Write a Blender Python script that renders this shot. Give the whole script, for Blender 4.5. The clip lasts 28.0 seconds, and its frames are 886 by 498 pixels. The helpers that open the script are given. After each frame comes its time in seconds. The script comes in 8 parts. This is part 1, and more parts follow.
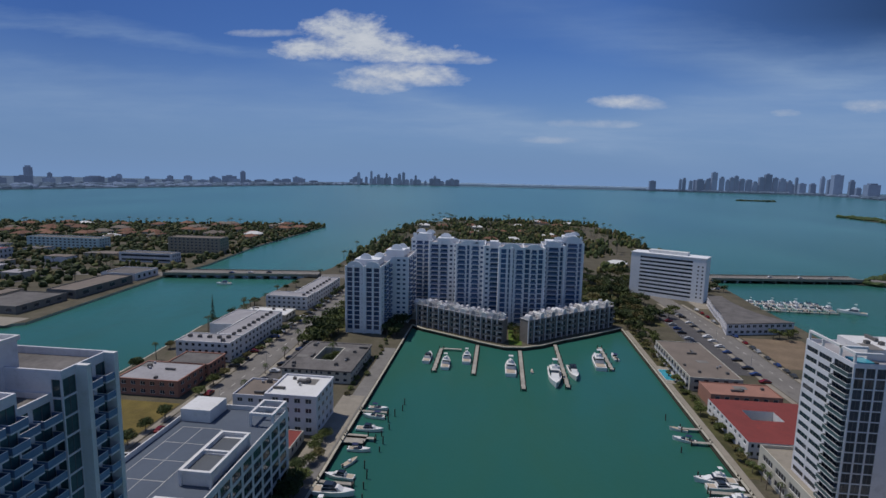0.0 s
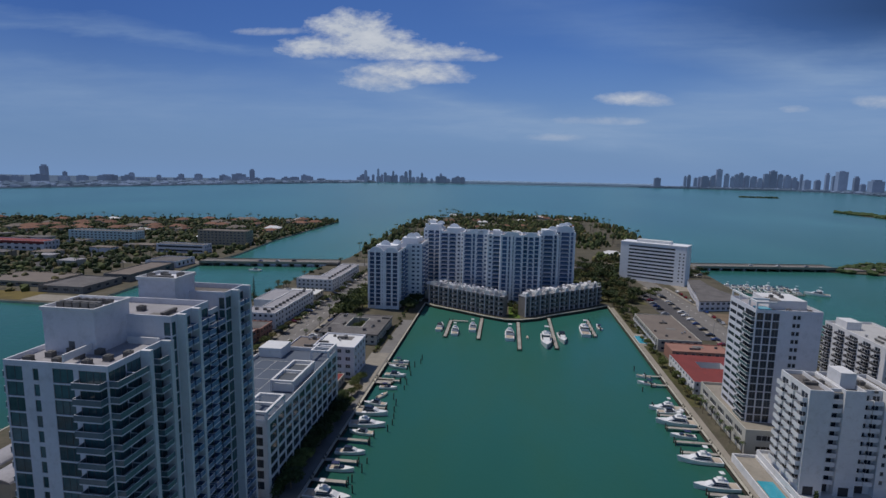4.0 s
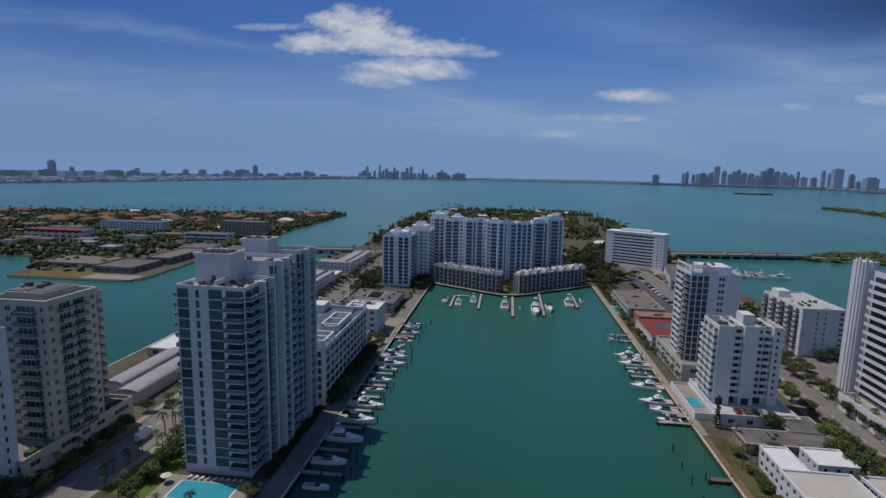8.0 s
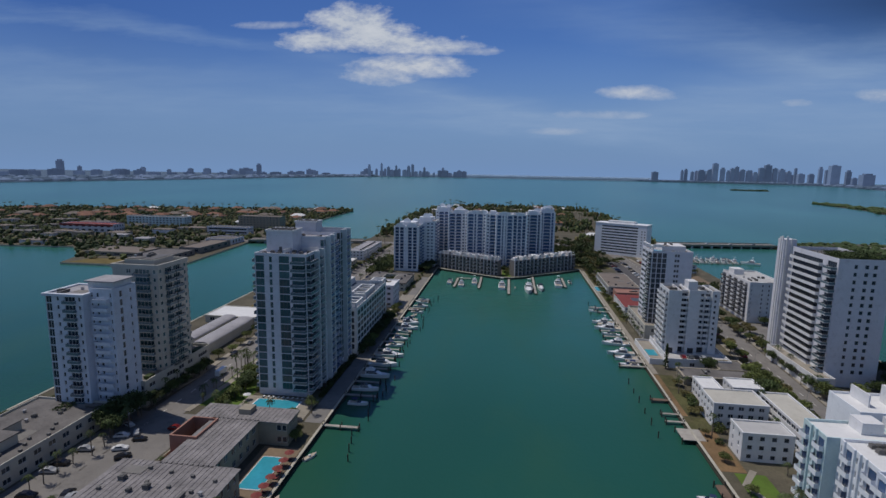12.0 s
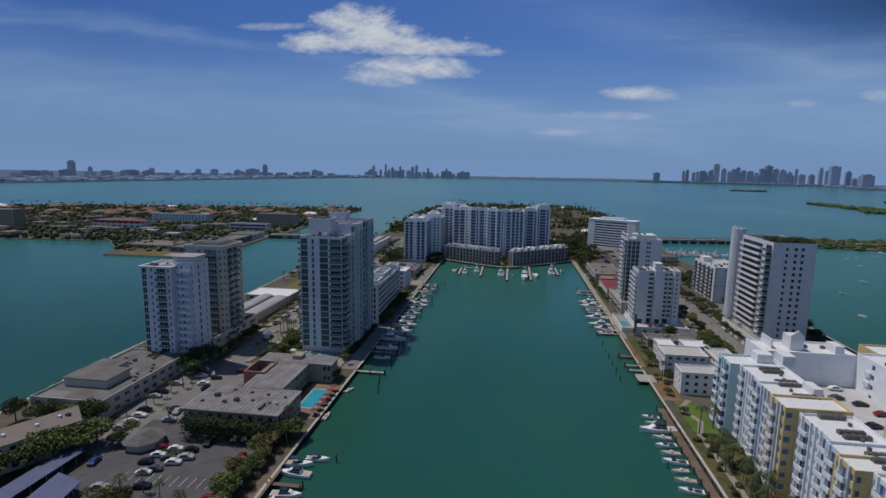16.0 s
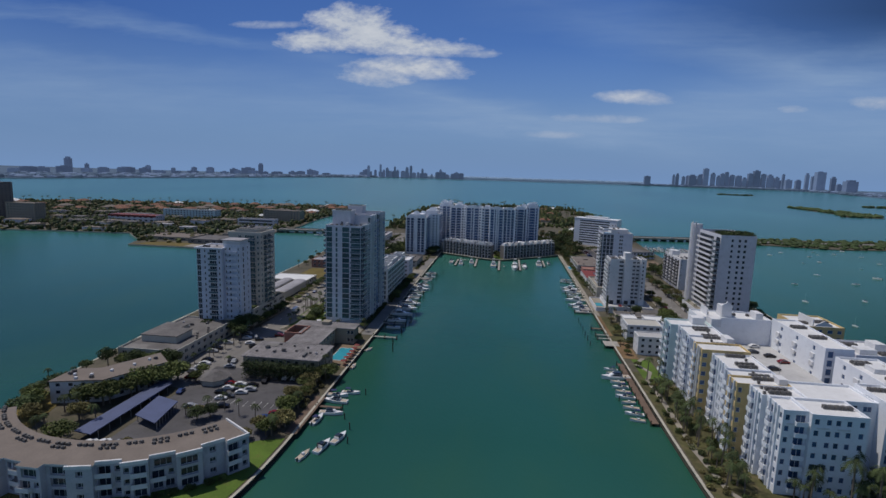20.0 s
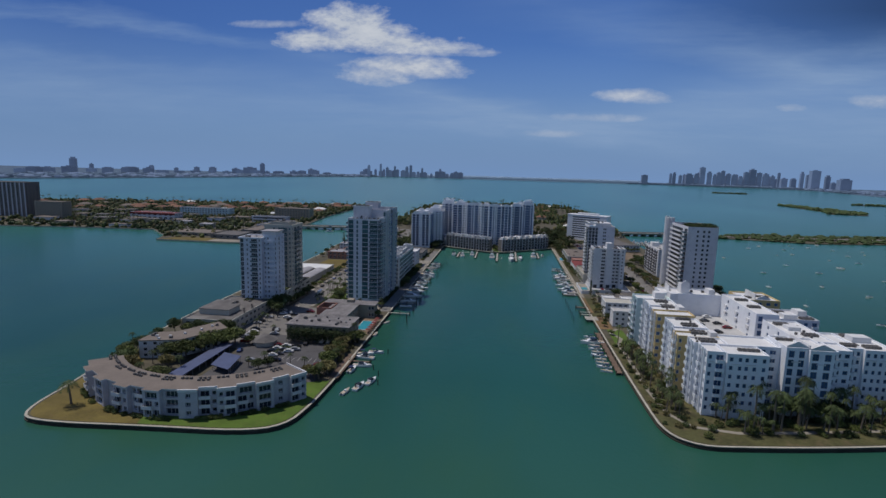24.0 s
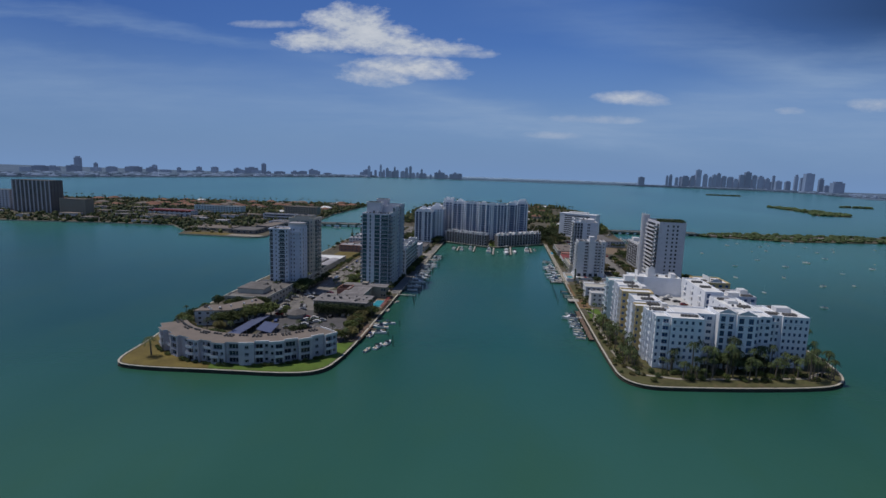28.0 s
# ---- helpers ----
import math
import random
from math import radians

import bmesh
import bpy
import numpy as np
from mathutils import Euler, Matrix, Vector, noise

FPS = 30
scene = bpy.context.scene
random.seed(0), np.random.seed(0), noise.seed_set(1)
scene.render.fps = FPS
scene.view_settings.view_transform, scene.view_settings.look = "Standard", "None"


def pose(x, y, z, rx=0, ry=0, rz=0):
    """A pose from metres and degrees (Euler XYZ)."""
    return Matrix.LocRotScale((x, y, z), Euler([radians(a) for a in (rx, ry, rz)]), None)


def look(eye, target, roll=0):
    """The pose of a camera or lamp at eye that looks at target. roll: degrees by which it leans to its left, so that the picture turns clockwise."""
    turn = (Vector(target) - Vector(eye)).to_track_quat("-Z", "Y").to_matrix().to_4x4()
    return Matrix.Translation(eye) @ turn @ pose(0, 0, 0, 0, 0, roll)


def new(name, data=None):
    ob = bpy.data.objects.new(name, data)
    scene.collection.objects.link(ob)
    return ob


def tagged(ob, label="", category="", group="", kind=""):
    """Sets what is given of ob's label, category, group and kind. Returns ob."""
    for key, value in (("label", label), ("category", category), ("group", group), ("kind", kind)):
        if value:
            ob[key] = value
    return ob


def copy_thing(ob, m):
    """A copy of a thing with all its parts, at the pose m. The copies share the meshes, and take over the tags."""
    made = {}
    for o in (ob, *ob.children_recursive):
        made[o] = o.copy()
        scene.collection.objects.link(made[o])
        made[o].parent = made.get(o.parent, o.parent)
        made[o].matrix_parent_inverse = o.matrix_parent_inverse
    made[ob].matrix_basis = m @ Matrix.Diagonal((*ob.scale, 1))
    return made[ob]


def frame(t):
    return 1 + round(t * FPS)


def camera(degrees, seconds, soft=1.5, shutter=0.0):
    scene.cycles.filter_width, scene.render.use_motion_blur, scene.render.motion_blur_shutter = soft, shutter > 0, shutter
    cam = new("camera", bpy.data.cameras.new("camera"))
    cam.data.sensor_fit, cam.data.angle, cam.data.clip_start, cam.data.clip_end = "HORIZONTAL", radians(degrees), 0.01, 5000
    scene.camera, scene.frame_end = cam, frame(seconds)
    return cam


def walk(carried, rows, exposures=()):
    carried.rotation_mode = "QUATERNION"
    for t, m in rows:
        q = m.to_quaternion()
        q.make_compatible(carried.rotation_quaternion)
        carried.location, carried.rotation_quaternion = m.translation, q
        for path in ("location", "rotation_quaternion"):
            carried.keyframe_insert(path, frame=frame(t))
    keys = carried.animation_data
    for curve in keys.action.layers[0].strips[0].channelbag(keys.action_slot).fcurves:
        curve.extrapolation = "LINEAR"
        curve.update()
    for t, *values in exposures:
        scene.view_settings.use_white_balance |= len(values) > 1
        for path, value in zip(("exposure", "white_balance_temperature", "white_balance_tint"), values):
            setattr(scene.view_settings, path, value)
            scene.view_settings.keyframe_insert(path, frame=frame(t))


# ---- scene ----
cam = camera(80.5, 28.0)
PATH = [
    (0, (-11.893, -216.832, 90.581), (-12.11, -214.863, 90.303), 1.2),
    (1, (-11.097, -228.307, 90.648), (-11.321, -226.34, 90.369), 1.1),
    (2, (-10.365, -239.827, 90.616), (-10.594, -237.86, 90.334), 1.0),
    (3, (-9.453, -251.868, 90.547), (-9.687, -249.902, 90.263), 1.0),
    (6, (-7.213, -290.477, 89.856), (-7.457, -288.514, 89.561), 1.1),
    (7, (-6.362, -303.791, 89.642), (-6.603, -301.828, 89.344), 1.1),
    (8, (-5.565, -317.181, 89.463), (-5.804, -315.218, 89.163), 1.2),
    (9, (-4.787, -330.425, 89.338), (-5.027, -328.463, 89.035), 1.1),
    (10, (-4.103, -343.284, 89.288), (-4.342, -341.322, 88.983), 1.1),
    (11, (-3.182, -355.807, 89.248), (-3.423, -353.845, 88.942), 1.0),
    (12, (-2.073, -368.305, 89.234), (-2.316, -366.343, 88.926), 1.0),
    (13, (-0.892, -380.641, 89.155), (-1.141, -378.681, 88.847), 0.9),
    (16, (2.105, -417.281, 89.106), (1.85, -415.321, 88.801), 1.0),
    (17, (2.799, -429.442, 89.104), (2.547, -427.482, 88.801), 1.4),
    (18, (3.107, -441.582, 89.105), (2.861, -439.621, 88.802), 1.5),
    (19, (3.259, -453.964, 89.1), (3.02, -452.001, 88.798), 1.6),
    (20, (3.329, -466.426, 89.187), (3.101, -464.462, 88.886), 1.7),
    (21, (3.528, -478.793, 89.345), (3.304, -476.829, 89.044), 1.7),
    (24, (5.187, -515.76, 90.407), (4.962, -513.796, 90.103), 1.6),
    (25, (6.09, -528.383, 90.554), (5.865, -526.419, 90.251), 1.7),
    (26, (7.075, -541.104, 90.597), (6.849, -539.14, 90.295), 1.7),
    (27, (7.925, -553.824, 90.59), (7.701, -551.86, 90.29), 1.8),
    (28, (8.733, -566.501, 90.585), (8.513, -564.536, 90.285), 1.9),
]
walk(cam, [(t, look(eye, target, roll)) for t, eye, target, roll in PATH], [(0, -0.45, 6400, 10), (28, -0.45, 6400, 10)])

# ---------- light ----------
SUN_TO = Vector((-0.41, 0.14, 0.90)).normalized()
sun = new("sun", bpy.data.lights.new("sun", "SUN"))
sun.data.energy, sun.data.angle, sun.data.color = 3.5, radians(0.53), (1.0, 0.93, 0.83)
sun.matrix_world = look((0, 0, 300), Vector((0, 0, 300)) - SUN_TO * 100)

# ---------- node helpers ----------


def nd(nt, kind, **kw):
    n = nt.nodes.new(kind)
    for k, v in kw.items():
        if k == "op":
            n.operation = v
        elif k == "blend":
            n.blend_type, n.data_type = v, "RGBA"
        elif k == "clamp":
            n.use_clamp = v
        else:
            n.inputs[k].default_value = v
    return n


def math_node(nt, op, a, b=None, clamp=False):
    n = nt.nodes.new("ShaderNodeMath")
    n.operation, n.use_clamp = op, clamp
    for i, v in enumerate((a, b)):
        if v is None:
            continue
        if isinstance(v, (int, float)):
            n.inputs[i].default_value = v
        else:
            nt.links.new(v, n.inputs[i])
    return n.outputs[0]


def mix_rgb(nt, fac, a, b, blend="MIX"):
    n = nt.nodes.new("ShaderNodeMix")
    n.data_type, n.blend_type = "RGBA", blend
    for i, v in ((0, fac), (6, a), (7, b)):
        if isinstance(v, (int, float)):
            n.inputs[i].default_value = v
        elif isinstance(v, tuple):
            n.inputs[i].default_value = (*v, 1) if len(v) == 3 else v
        else:
            nt.links.new(v, n.inputs[i])
    return n.outputs[2]


def noise_node(nt, vec, scale, detail=4, rough=0.55):
    n = nt.nodes.new("ShaderNodeTexNoise")
    n.inputs["Scale"].default_value = scale
    n.inputs["Detail"].default_value = detail
    n.inputs["Roughness"].default_value = rough
    if vec is not None:
        nt.links.new(vec, n.inputs["Vector"])
    return n.outputs["Fac"]


def ramp(nt, fac, a, b):
    n = nt.nodes.new("ShaderNodeMapRange")
    n.inputs[1].default_value, n.inputs[2].default_value = a, b
    n.clamp = True
    nt.links.new(fac, n.inputs[0])
    return n.outputs[0]


# ---------- sky ----------
world = bpy.data.worlds.new("sky")
scene.world = world
world.use_nodes = True
wt = world.node_tree
wt.nodes.clear()
sky = wt.nodes.new("ShaderNodeTexSky")
sky.sky_type, sky.sun_disc = "NISHITA", False
sky.sun_elevation = math.asin(SUN_TO.z)
sky.sun_rotation = math.atan2(SUN_TO.x, SUN_TO.y)
sky.air_density, sky.dust_density, sky.ozone_density = 1.0, 0.6, 2.2
tc = wt.nodes.new("ShaderNodeTexCoord")
sep = wt.nodes.new("ShaderNodeSeparateXYZ")
wt.links.new(tc.outputs["Generated"], sep.inputs[0])
depth = math_node(wt, "MAXIMUM", sep.outputs[1], 0.02)
gx = math_node(wt, "DIVIDE", sep.outputs[0], depth)
gz = math_node(wt, "DIVIDE", sep.outputs[2], depth)
comb = wt.nodes.new("ShaderNodeCombineXYZ")
wt.links.new(gx, comb.inputs[0])
wt.links.new(gz, comb.inputs[1])
plane = comb.outputs[0]
ahead = ramp(wt, sep.outputs[1], 0.02, 0.2)


def stretched(vec, sx, sy, rot=0.0):
    m = wt.nodes.new("ShaderNodeMapping")
    m.inputs["Scale"].default_value = (sx, sy, 1)
    m.inputs["Rotation"].default_value = (0, 0, rot)
    wt.links.new(vec, m.inputs["Vector"])
    return m.outputs[0]


warp_a = noise_node(wt, stretched(plane, 16, 34), 1.0, 6, 0.66)
warp_b = noise_node(wt, stretched(plane, 34, 70), 1.0, 5, 0.6)
edge = math_node(wt, "ADD", math_node(wt, "MULTIPLY", math_node(wt, "SUBTRACT", warp_a, 0.5), 2.3),
                 math_node(wt, "MULTIPLY", math_node(wt, "SUBTRACT", warp_b, 0.5), 1.2))


def puff(cx, cz, rx, rz, soft=1.0):
    a = math_node(wt, "DIVIDE", math_node(wt, "SUBTRACT", gx, cx), rx)
    b = math_node(wt, "DIVIDE", math_node(wt, "SUBTRACT", gz, cz), rz)
    d = math_node(wt, "ADD", math_node(wt, "MULTIPLY", a, a), math_node(wt, "MULTIPLY", b, b))
    v = math_node(wt, "SUBTRACT", math_node(wt, "ADD", 1.1, edge), d)
    return math_node(wt, "MULTIPLY", v, soft, clamp=True)


cloud = None
for c in ((-0.300, 0.264, 0.088, 0.036, 1.0), (-0.275, 0.246, 0.095, 0.028, 1.0), (-0.345, 0.234, 0.110, 0.022, 0.95), (-0.225, 0.227, 0.125, 0.021, 0.95), (-0.135, 0.217, 0.095, 0.014, 0.8), (-0.075, 0.211, 0.055, 0.008, 0.5),
          (-0.195, 0.186, 0.115, 0.022, 0.8), (-0.240, 0.172, 0.080, 0.021, 0.75), (-0.145, 0.179, 0.080, 0.016, 0.7), (-0.465, 0.262, 0.075, 0.008, 0.4), (0.215, 0.139, 0.065, 0.013, 0.55), (0.245, 0.134, 0.05, 0.010, 0.45),
          (0.63, 0.133, 0.06, 0.012, 0.4), (0.486, 0.121, 0.025, 0.007, 0.3), (0.165, 0.099, 0.085, 0.008, 0.3), (0.085, 0.069, 0.065, 0.007, 0.25)):
    p = puff(*c)
    cloud = p if cloud is None else math_node(wt, "MAXIMUM", cloud, p)
drift = noise_node(wt, stretched(plane, 1.0, 4.2, radians(-14)), 1.25, 6, 0.62)
fibre = noise_node(wt, stretched(plane, 1.6, 15, radians(-9)), 1.5, 6, 0.64)


def streak(x0, z0, slope, width, x_from, x_to, amount):
    """A soft sheet of high cloud along a slanting line."""
    line = math_node(wt, "ADD", z0 - slope * x0, math_node(wt, "MULTIPLY", gx, slope))
    off = math_node(wt, "ADD", math_node(wt, "SUBTRACT", gz, line), math_node(wt, "MULTIPLY", math_node(wt, "SUBTRACT", drift, 0.5), 0.16))
    d = math_node(wt, "DIVIDE", math_node(wt, "ABSOLUTE", off), width)
    v = ramp(wt, d, 1.0, 0.0)
    v = math_node(wt, "MULTIPLY", v, ramp(wt, gx, x_from, x_to))
    v = math_node(wt, "MULTIPLY", v, math_node(wt, "ADD", 0.45, ramp(wt, fibre, 0.35, 0.75)))
    return math_node(wt, "MULTIPLY", v, amount, clamp=True)


veil = streak(0.30, 0.236, -0.22, 0.052, -0.14, 0.40, 0.46)
for st in ((0.45, 0.150, 0.22, 0.060, 0.10, 0.50, 0.44), (-0.17, 0.142, -0.25, 0.040, -0.50, -0.22, 0.46), (0.30, 0.085, 0.02, 0.06, -0.55, 0.2, 0.40), (-0.30, 0.110, -0.05, 0.07, 0.1, -0.35, 0.36), (-0.54, 0.232, -0.10, 0.016, -0.36, -0.55, 0.34),
           (-0.80, 0.275, -0.14, 0.020, -0.62, -0.8, 0.26), (0.7, 0.11, 0.03, 0.06, 0.2, 0.7, 0.28), (-0.75, 0.185, -0.03, 0.028, -0.4, -0.7, 0.22), (-0.05, 0.085, -0.06, 0.035, -0.4, -0.1, 0.30)):
    veil = math_node(wt, "ADD", veil, streak(*st))
veil = math_node(wt, "MINIMUM", veil, 0.75)
veil = math_node(wt, "MULTIPLY", veil, ramp(wt, gz, 0.0, 0.06))
clear = math_node(wt, "MULTIPLY", ahead, 1.0)
base = sky.outputs[0]
ahead_tint = mix_rgb(wt, 1.0, base, mix_rgb(wt, ramp(wt, gx, -0.85, 0.15), (0.31, 0.51, 0.98), (0.58, 0.87, 1.47)), "MULTIPLY")
ahead_tint = mix_rgb(wt, math_node(wt, "MULTIPLY", math_node(wt, "MULTIPLY", ramp(wt, gx, 0.20, 0.70), ramp(wt, gz, 0.15, 0.28)), 0.68), ahead_tint, (0.0, 0.0, 0.0))
deep = mix_rgb(wt, clear, mix_rgb(wt, 1.0, base, (0.98, 1.06, 1.22), "MULTIPLY"), ahead_tint)
hazed = mix_rgb(wt, ramp(wt, sep.outputs[2], 0.22, -0.01), deep, (3.05, 5.0, 8.7))
veiled = mix_rgb(wt, math_node(wt, "MULTIPLY", veil, clear), hazed, (4.4, 6.35, 9.6))
shade = mix_rgb(wt, ramp(wt, math_node(wt, "ADD", warp_a, math_node(wt, "MULTIPLY", warp_b, 0.4)), 0.45, 0.95), (6.9, 7.8, 9.5), (10.0, 10.5, 11.4))
full = mix_rgb(wt, math_node(wt, "MULTIPLY", cloud, clear), veiled, shade)
bg = wt.nodes.new("ShaderNodeBackground")
bg.inputs["Strength"].default_value = 0.075
wt.links.new(full, bg.inputs["Color"])
wo = wt.nodes.new("ShaderNodeOutputWorld")
wt.links.new(bg.outputs[0], wo.inputs["Surface"])

# ---------- materials ----------


def surface(name, color, rough=0.7, var=0.12, scale=0.6, fine=6.0, bump=0.0, metal=0.0, spec=0.4, each=0.0, dirt=None, glow=0.0):
    """A weathered surface: two scales of tone, optional bump, optional change from piece to piece."""
    m = bpy.data.materials.new(name)
    m.use_nodes = True
    nt = m.node_tree
    b = nt.nodes["Principled BSDF"]
    co = nt.nodes.new("ShaderNodeTexCoord").outputs["Object"]
    geo = nt.nodes.new("ShaderNodeNewGeometry").outputs["Position"]
    big = noise_node(nt, geo, scale * 0.25, 4, 0.6)
    small = noise_node(nt, geo, fine * 0.5, 3, 0.6)
    tone = math_node(nt, "ADD", math_node(nt, "MULTIPLY", big, 0.65), math_node(nt, "MULTIPLY", small, 0.35))
    lo = tuple(c * (1 - var * 1.6) for c in color)
    hi = tuple(min(c * (1 + var * 1.2), 1) for c in color)
    col = mix_rgb(nt, ramp(nt, tone, 0.3, 0.7), lo, hi)
    if dirt:
        spots = ramp(nt, noise_node(nt, geo, scale * 0.9, 6, 0.7), 0.52, 0.70)
        col = mix_rgb(nt, math_node(nt, "MULTIPLY", spots, 0.55), col, dirt)
    if each:
        rnd = nt.nodes.new("ShaderNodeObjectInfo").outputs["Random"]
        f = nt.nodes.new("ShaderNodeMapRange")
        f.inputs[3].default_value, f.inputs[4].default_value = 1 - each, 1 + each
        nt.links.new(rnd, f.inputs[0])
        hsv = nt.nodes.new("ShaderNodeHueSaturation")
        nt.links.new(f.outputs[0], hsv.inputs["Value"])
        nt.links.new(col, hsv.inputs["Color"])
        col = hsv.outputs[0]
    nt.links.new(col, b.inputs["Base Color"])
    b.inputs["Roughness"].default_value = rough
    b.inputs["Metallic"].default_value = metal
    b.inputs["Specular IOR Level"].default_value = spec
    if bump:
        bn = nt.nodes.new("ShaderNodeBump")
        bn.inputs["Strength"].default_value = bump
        bn.inputs["Distance"].default_value = 0.05
        nt.links.new(small, bn.inputs["Height"])
        nt.links.new(bn.outputs[0], b.inputs["Normal"])
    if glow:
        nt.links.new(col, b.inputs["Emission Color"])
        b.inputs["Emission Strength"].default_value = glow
    return m


def glass_mat(name, color, rough=0.08, each=0.35):
    m = surface(name, color, rough, 0.25, 0.5, 2.0, spec=0.5, each=each)
    return m


def water_mat():
    m = bpy.data.materials.new("bay_water")
    m.use_nodes = True
    nt = m.node_tree
    b = nt.nodes["Principled BSDF"]
    geo = nt.nodes.new("ShaderNodeNewGeometry").outputs["Position"]
    mp = nt.nodes.new("ShaderNodeMapping")
    mp.inputs["Scale"].default_value = (1, 0.45, 1)
    nt.links.new(geo, mp.inputs["Vector"])
    broad = noise_node(nt, mp.outputs[0], 0.0035, 4, 0.6)
    patch = noise_node(nt, mp.outputs[0], 0.02, 4, 0.6)
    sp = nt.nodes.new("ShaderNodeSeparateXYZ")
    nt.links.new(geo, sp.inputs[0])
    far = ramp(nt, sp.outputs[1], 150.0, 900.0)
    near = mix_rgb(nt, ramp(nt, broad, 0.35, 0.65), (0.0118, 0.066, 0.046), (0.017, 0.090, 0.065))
    # paler towards the basin's head, putting hazy sky reflection into the colour
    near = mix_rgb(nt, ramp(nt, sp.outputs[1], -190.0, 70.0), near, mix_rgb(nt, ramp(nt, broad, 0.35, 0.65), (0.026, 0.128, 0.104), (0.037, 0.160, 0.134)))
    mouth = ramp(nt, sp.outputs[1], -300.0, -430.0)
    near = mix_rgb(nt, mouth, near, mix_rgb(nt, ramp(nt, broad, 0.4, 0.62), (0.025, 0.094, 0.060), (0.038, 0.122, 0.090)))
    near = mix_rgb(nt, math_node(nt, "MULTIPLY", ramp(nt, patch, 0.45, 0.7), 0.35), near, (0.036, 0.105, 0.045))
    # far bay is bluer; its extra paleness imitates distance haze in the colour
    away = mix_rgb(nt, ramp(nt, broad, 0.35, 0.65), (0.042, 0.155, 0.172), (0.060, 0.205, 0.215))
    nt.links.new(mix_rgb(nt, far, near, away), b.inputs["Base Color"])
    b.inputs["Roughness"].default_value = 0.27
    b.inputs["IOR"].default_value = 1.33
    b.inputs["Specular IOR Level"].default_value = 0.5
    w1 = noise_node(nt, geo, 0.55, 4, 0.6)
    w2 = noise_node(nt, geo, 0.09, 3, 0.6)
    h = math_node(nt, "ADD", math_node(nt, "MULTIPLY", w1, 0.5), w2)
    bn = nt.nodes.new("ShaderNodeBump")
    bn.inputs["Strength"].default_value = 0.22
    bn.inputs["Distance"].default_value = 0.6
    nt.links.new(h, bn.inputs["Height"])
    nt.links.new(bn.outputs[0], b.inputs["Normal"])
    return m


M = {}
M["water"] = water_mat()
M["white"] = surface("white_stucco", (0.69, 0.69, 0.70), 0.75, 0.06, 0.5, 3.0, dirt=(0.5, 0.49, 0.46))
M["bright"] = surface("clean_white_paint", (0.80, 0.82, 0.86), 0.7, 0.05, 0.5, 3.0, dirt=(0.62, 0.64, 0.68))
M["cool"] = surface("pale_blue_grey_stucco", (0.62, 0.66, 0.74), 0.75, 0.07, 0.5, 3.0, dirt=(0.42, 0.44, 0.48))
M["lilac"] = surface("pale_grey_painted_concrete", (0.66, 0.66, 0.71), 0.75, 0.07, 0.5, 3.0, dirt=(0.45, 0.45, 0.48))
M["beige"] = surface("beige_stucco", (0.34, 0.30, 0.235), 0.8, 0.08, 0.5, 3.0, dirt=(0.22, 0.2, 0.16))
M["cream"] = surface("cream_stucco", (0.49, 0.47, 0.415), 0.8, 0.08, 0.5, 3.0, dirt=(0.38, 0.36, 0.31))
M["ochre"] = surface("ochre_stucco", (0.64, 0.48, 0.23), 0.8, 0.08, 0.5, 3.0, dirt=(0.42, 0.30, 0.12))
M["pinkwall"] = surface("brick_pink_stucco", (0.33, 0.17, 0.13), 0.8, 0.1, 0.5, 3.0, dirt=(0.24, 0.13, 0.1))
M["aqua"] = surface("pale_aqua_stucco", (0.55, 0.68, 0.70), 0.8, 0.07, 0.5, 3.0, dirt=(0.44, 0.54, 0.55))
M["concrete"] = surface("grey_concrete", (0.20, 0.19, 0.18), 0.85, 0.14, 0.5, 4.0, 0.2, dirt=(0.11, 0.105, 0.1))
M["roofgrey"] = surface("grey_roof_felt", (0.152, 0.142, 0.138), 0.9, 0.30, 0.5, 2.5, 0.2, dirt=(0.085, 0.08, 0.078))
M["rooftan"] = surface("tan_gravel_roof", (0.195, 0.163, 0.14), 0.92, 0.14, 0.6, 3.5, 0.3, dirt=(0.19, 0.16, 0.14))
M["roofwhite"] = surface("white_roof_membrane", (0.70, 0.70, 0.70), 0.8, 0.05, 0.6, 1.5, dirt=(0.55, 0.54, 0.52))
M["roofred"] = surface("red_roof_membrane", (0.205, 0.045, 0.04), 0.8, 0.1, 0.5, 3.0, dirt=(0.30, 0.05, 0.04))
M["tile"] = surface("terracotta_tiles", (0.20, 0.10, 0.065), 0.85, 0.2, 1.0, 5.0, 0.3, each=0.25)
M["asphalt"] = surface("worn_asphalt", (0.096, 0.092, 0.096), 0.92, 0.18, 0.4, 5.0, 0.2, dirt=(0.045, 0.044, 0.044))
M["road"] = surface("sun_bleached_asphalt", (0.20, 0.187, 0.175), 0.92, 0.14, 0.4, 5.0, 0.2, dirt=(0.09, 0.087, 0.083))
M["paving"] = surface("light_paving", (0.30, 0.27, 0.225), 0.88, 0.14, 0.5, 4.0, 0.2, dirt=(0.19, 0.17, 0.14))
M["grass"] = surface("dry_lawn", (0.150, 0.115, 0.030), 0.95, 0.3, 0.5, 4.0, 0.4, dirt=(0.16, 0.115, 0.05))
M["lawn"] = surface("green_lawn", (0.088, 0.148, 0.020), 0.95, 0.25, 0.4, 4.0, 0.4, dirt=(0.13, 0.12, 0.035))
M["skyglass"] = glass_mat("blue_grey_glass", (0.055, 0.10, 0.20))
M["bluerail"] = surface("blue_tinted_rail_glass", (0.15, 0.22, 0.38), 0.2, 0.12, 0.5, 2.0, spec=0.6)
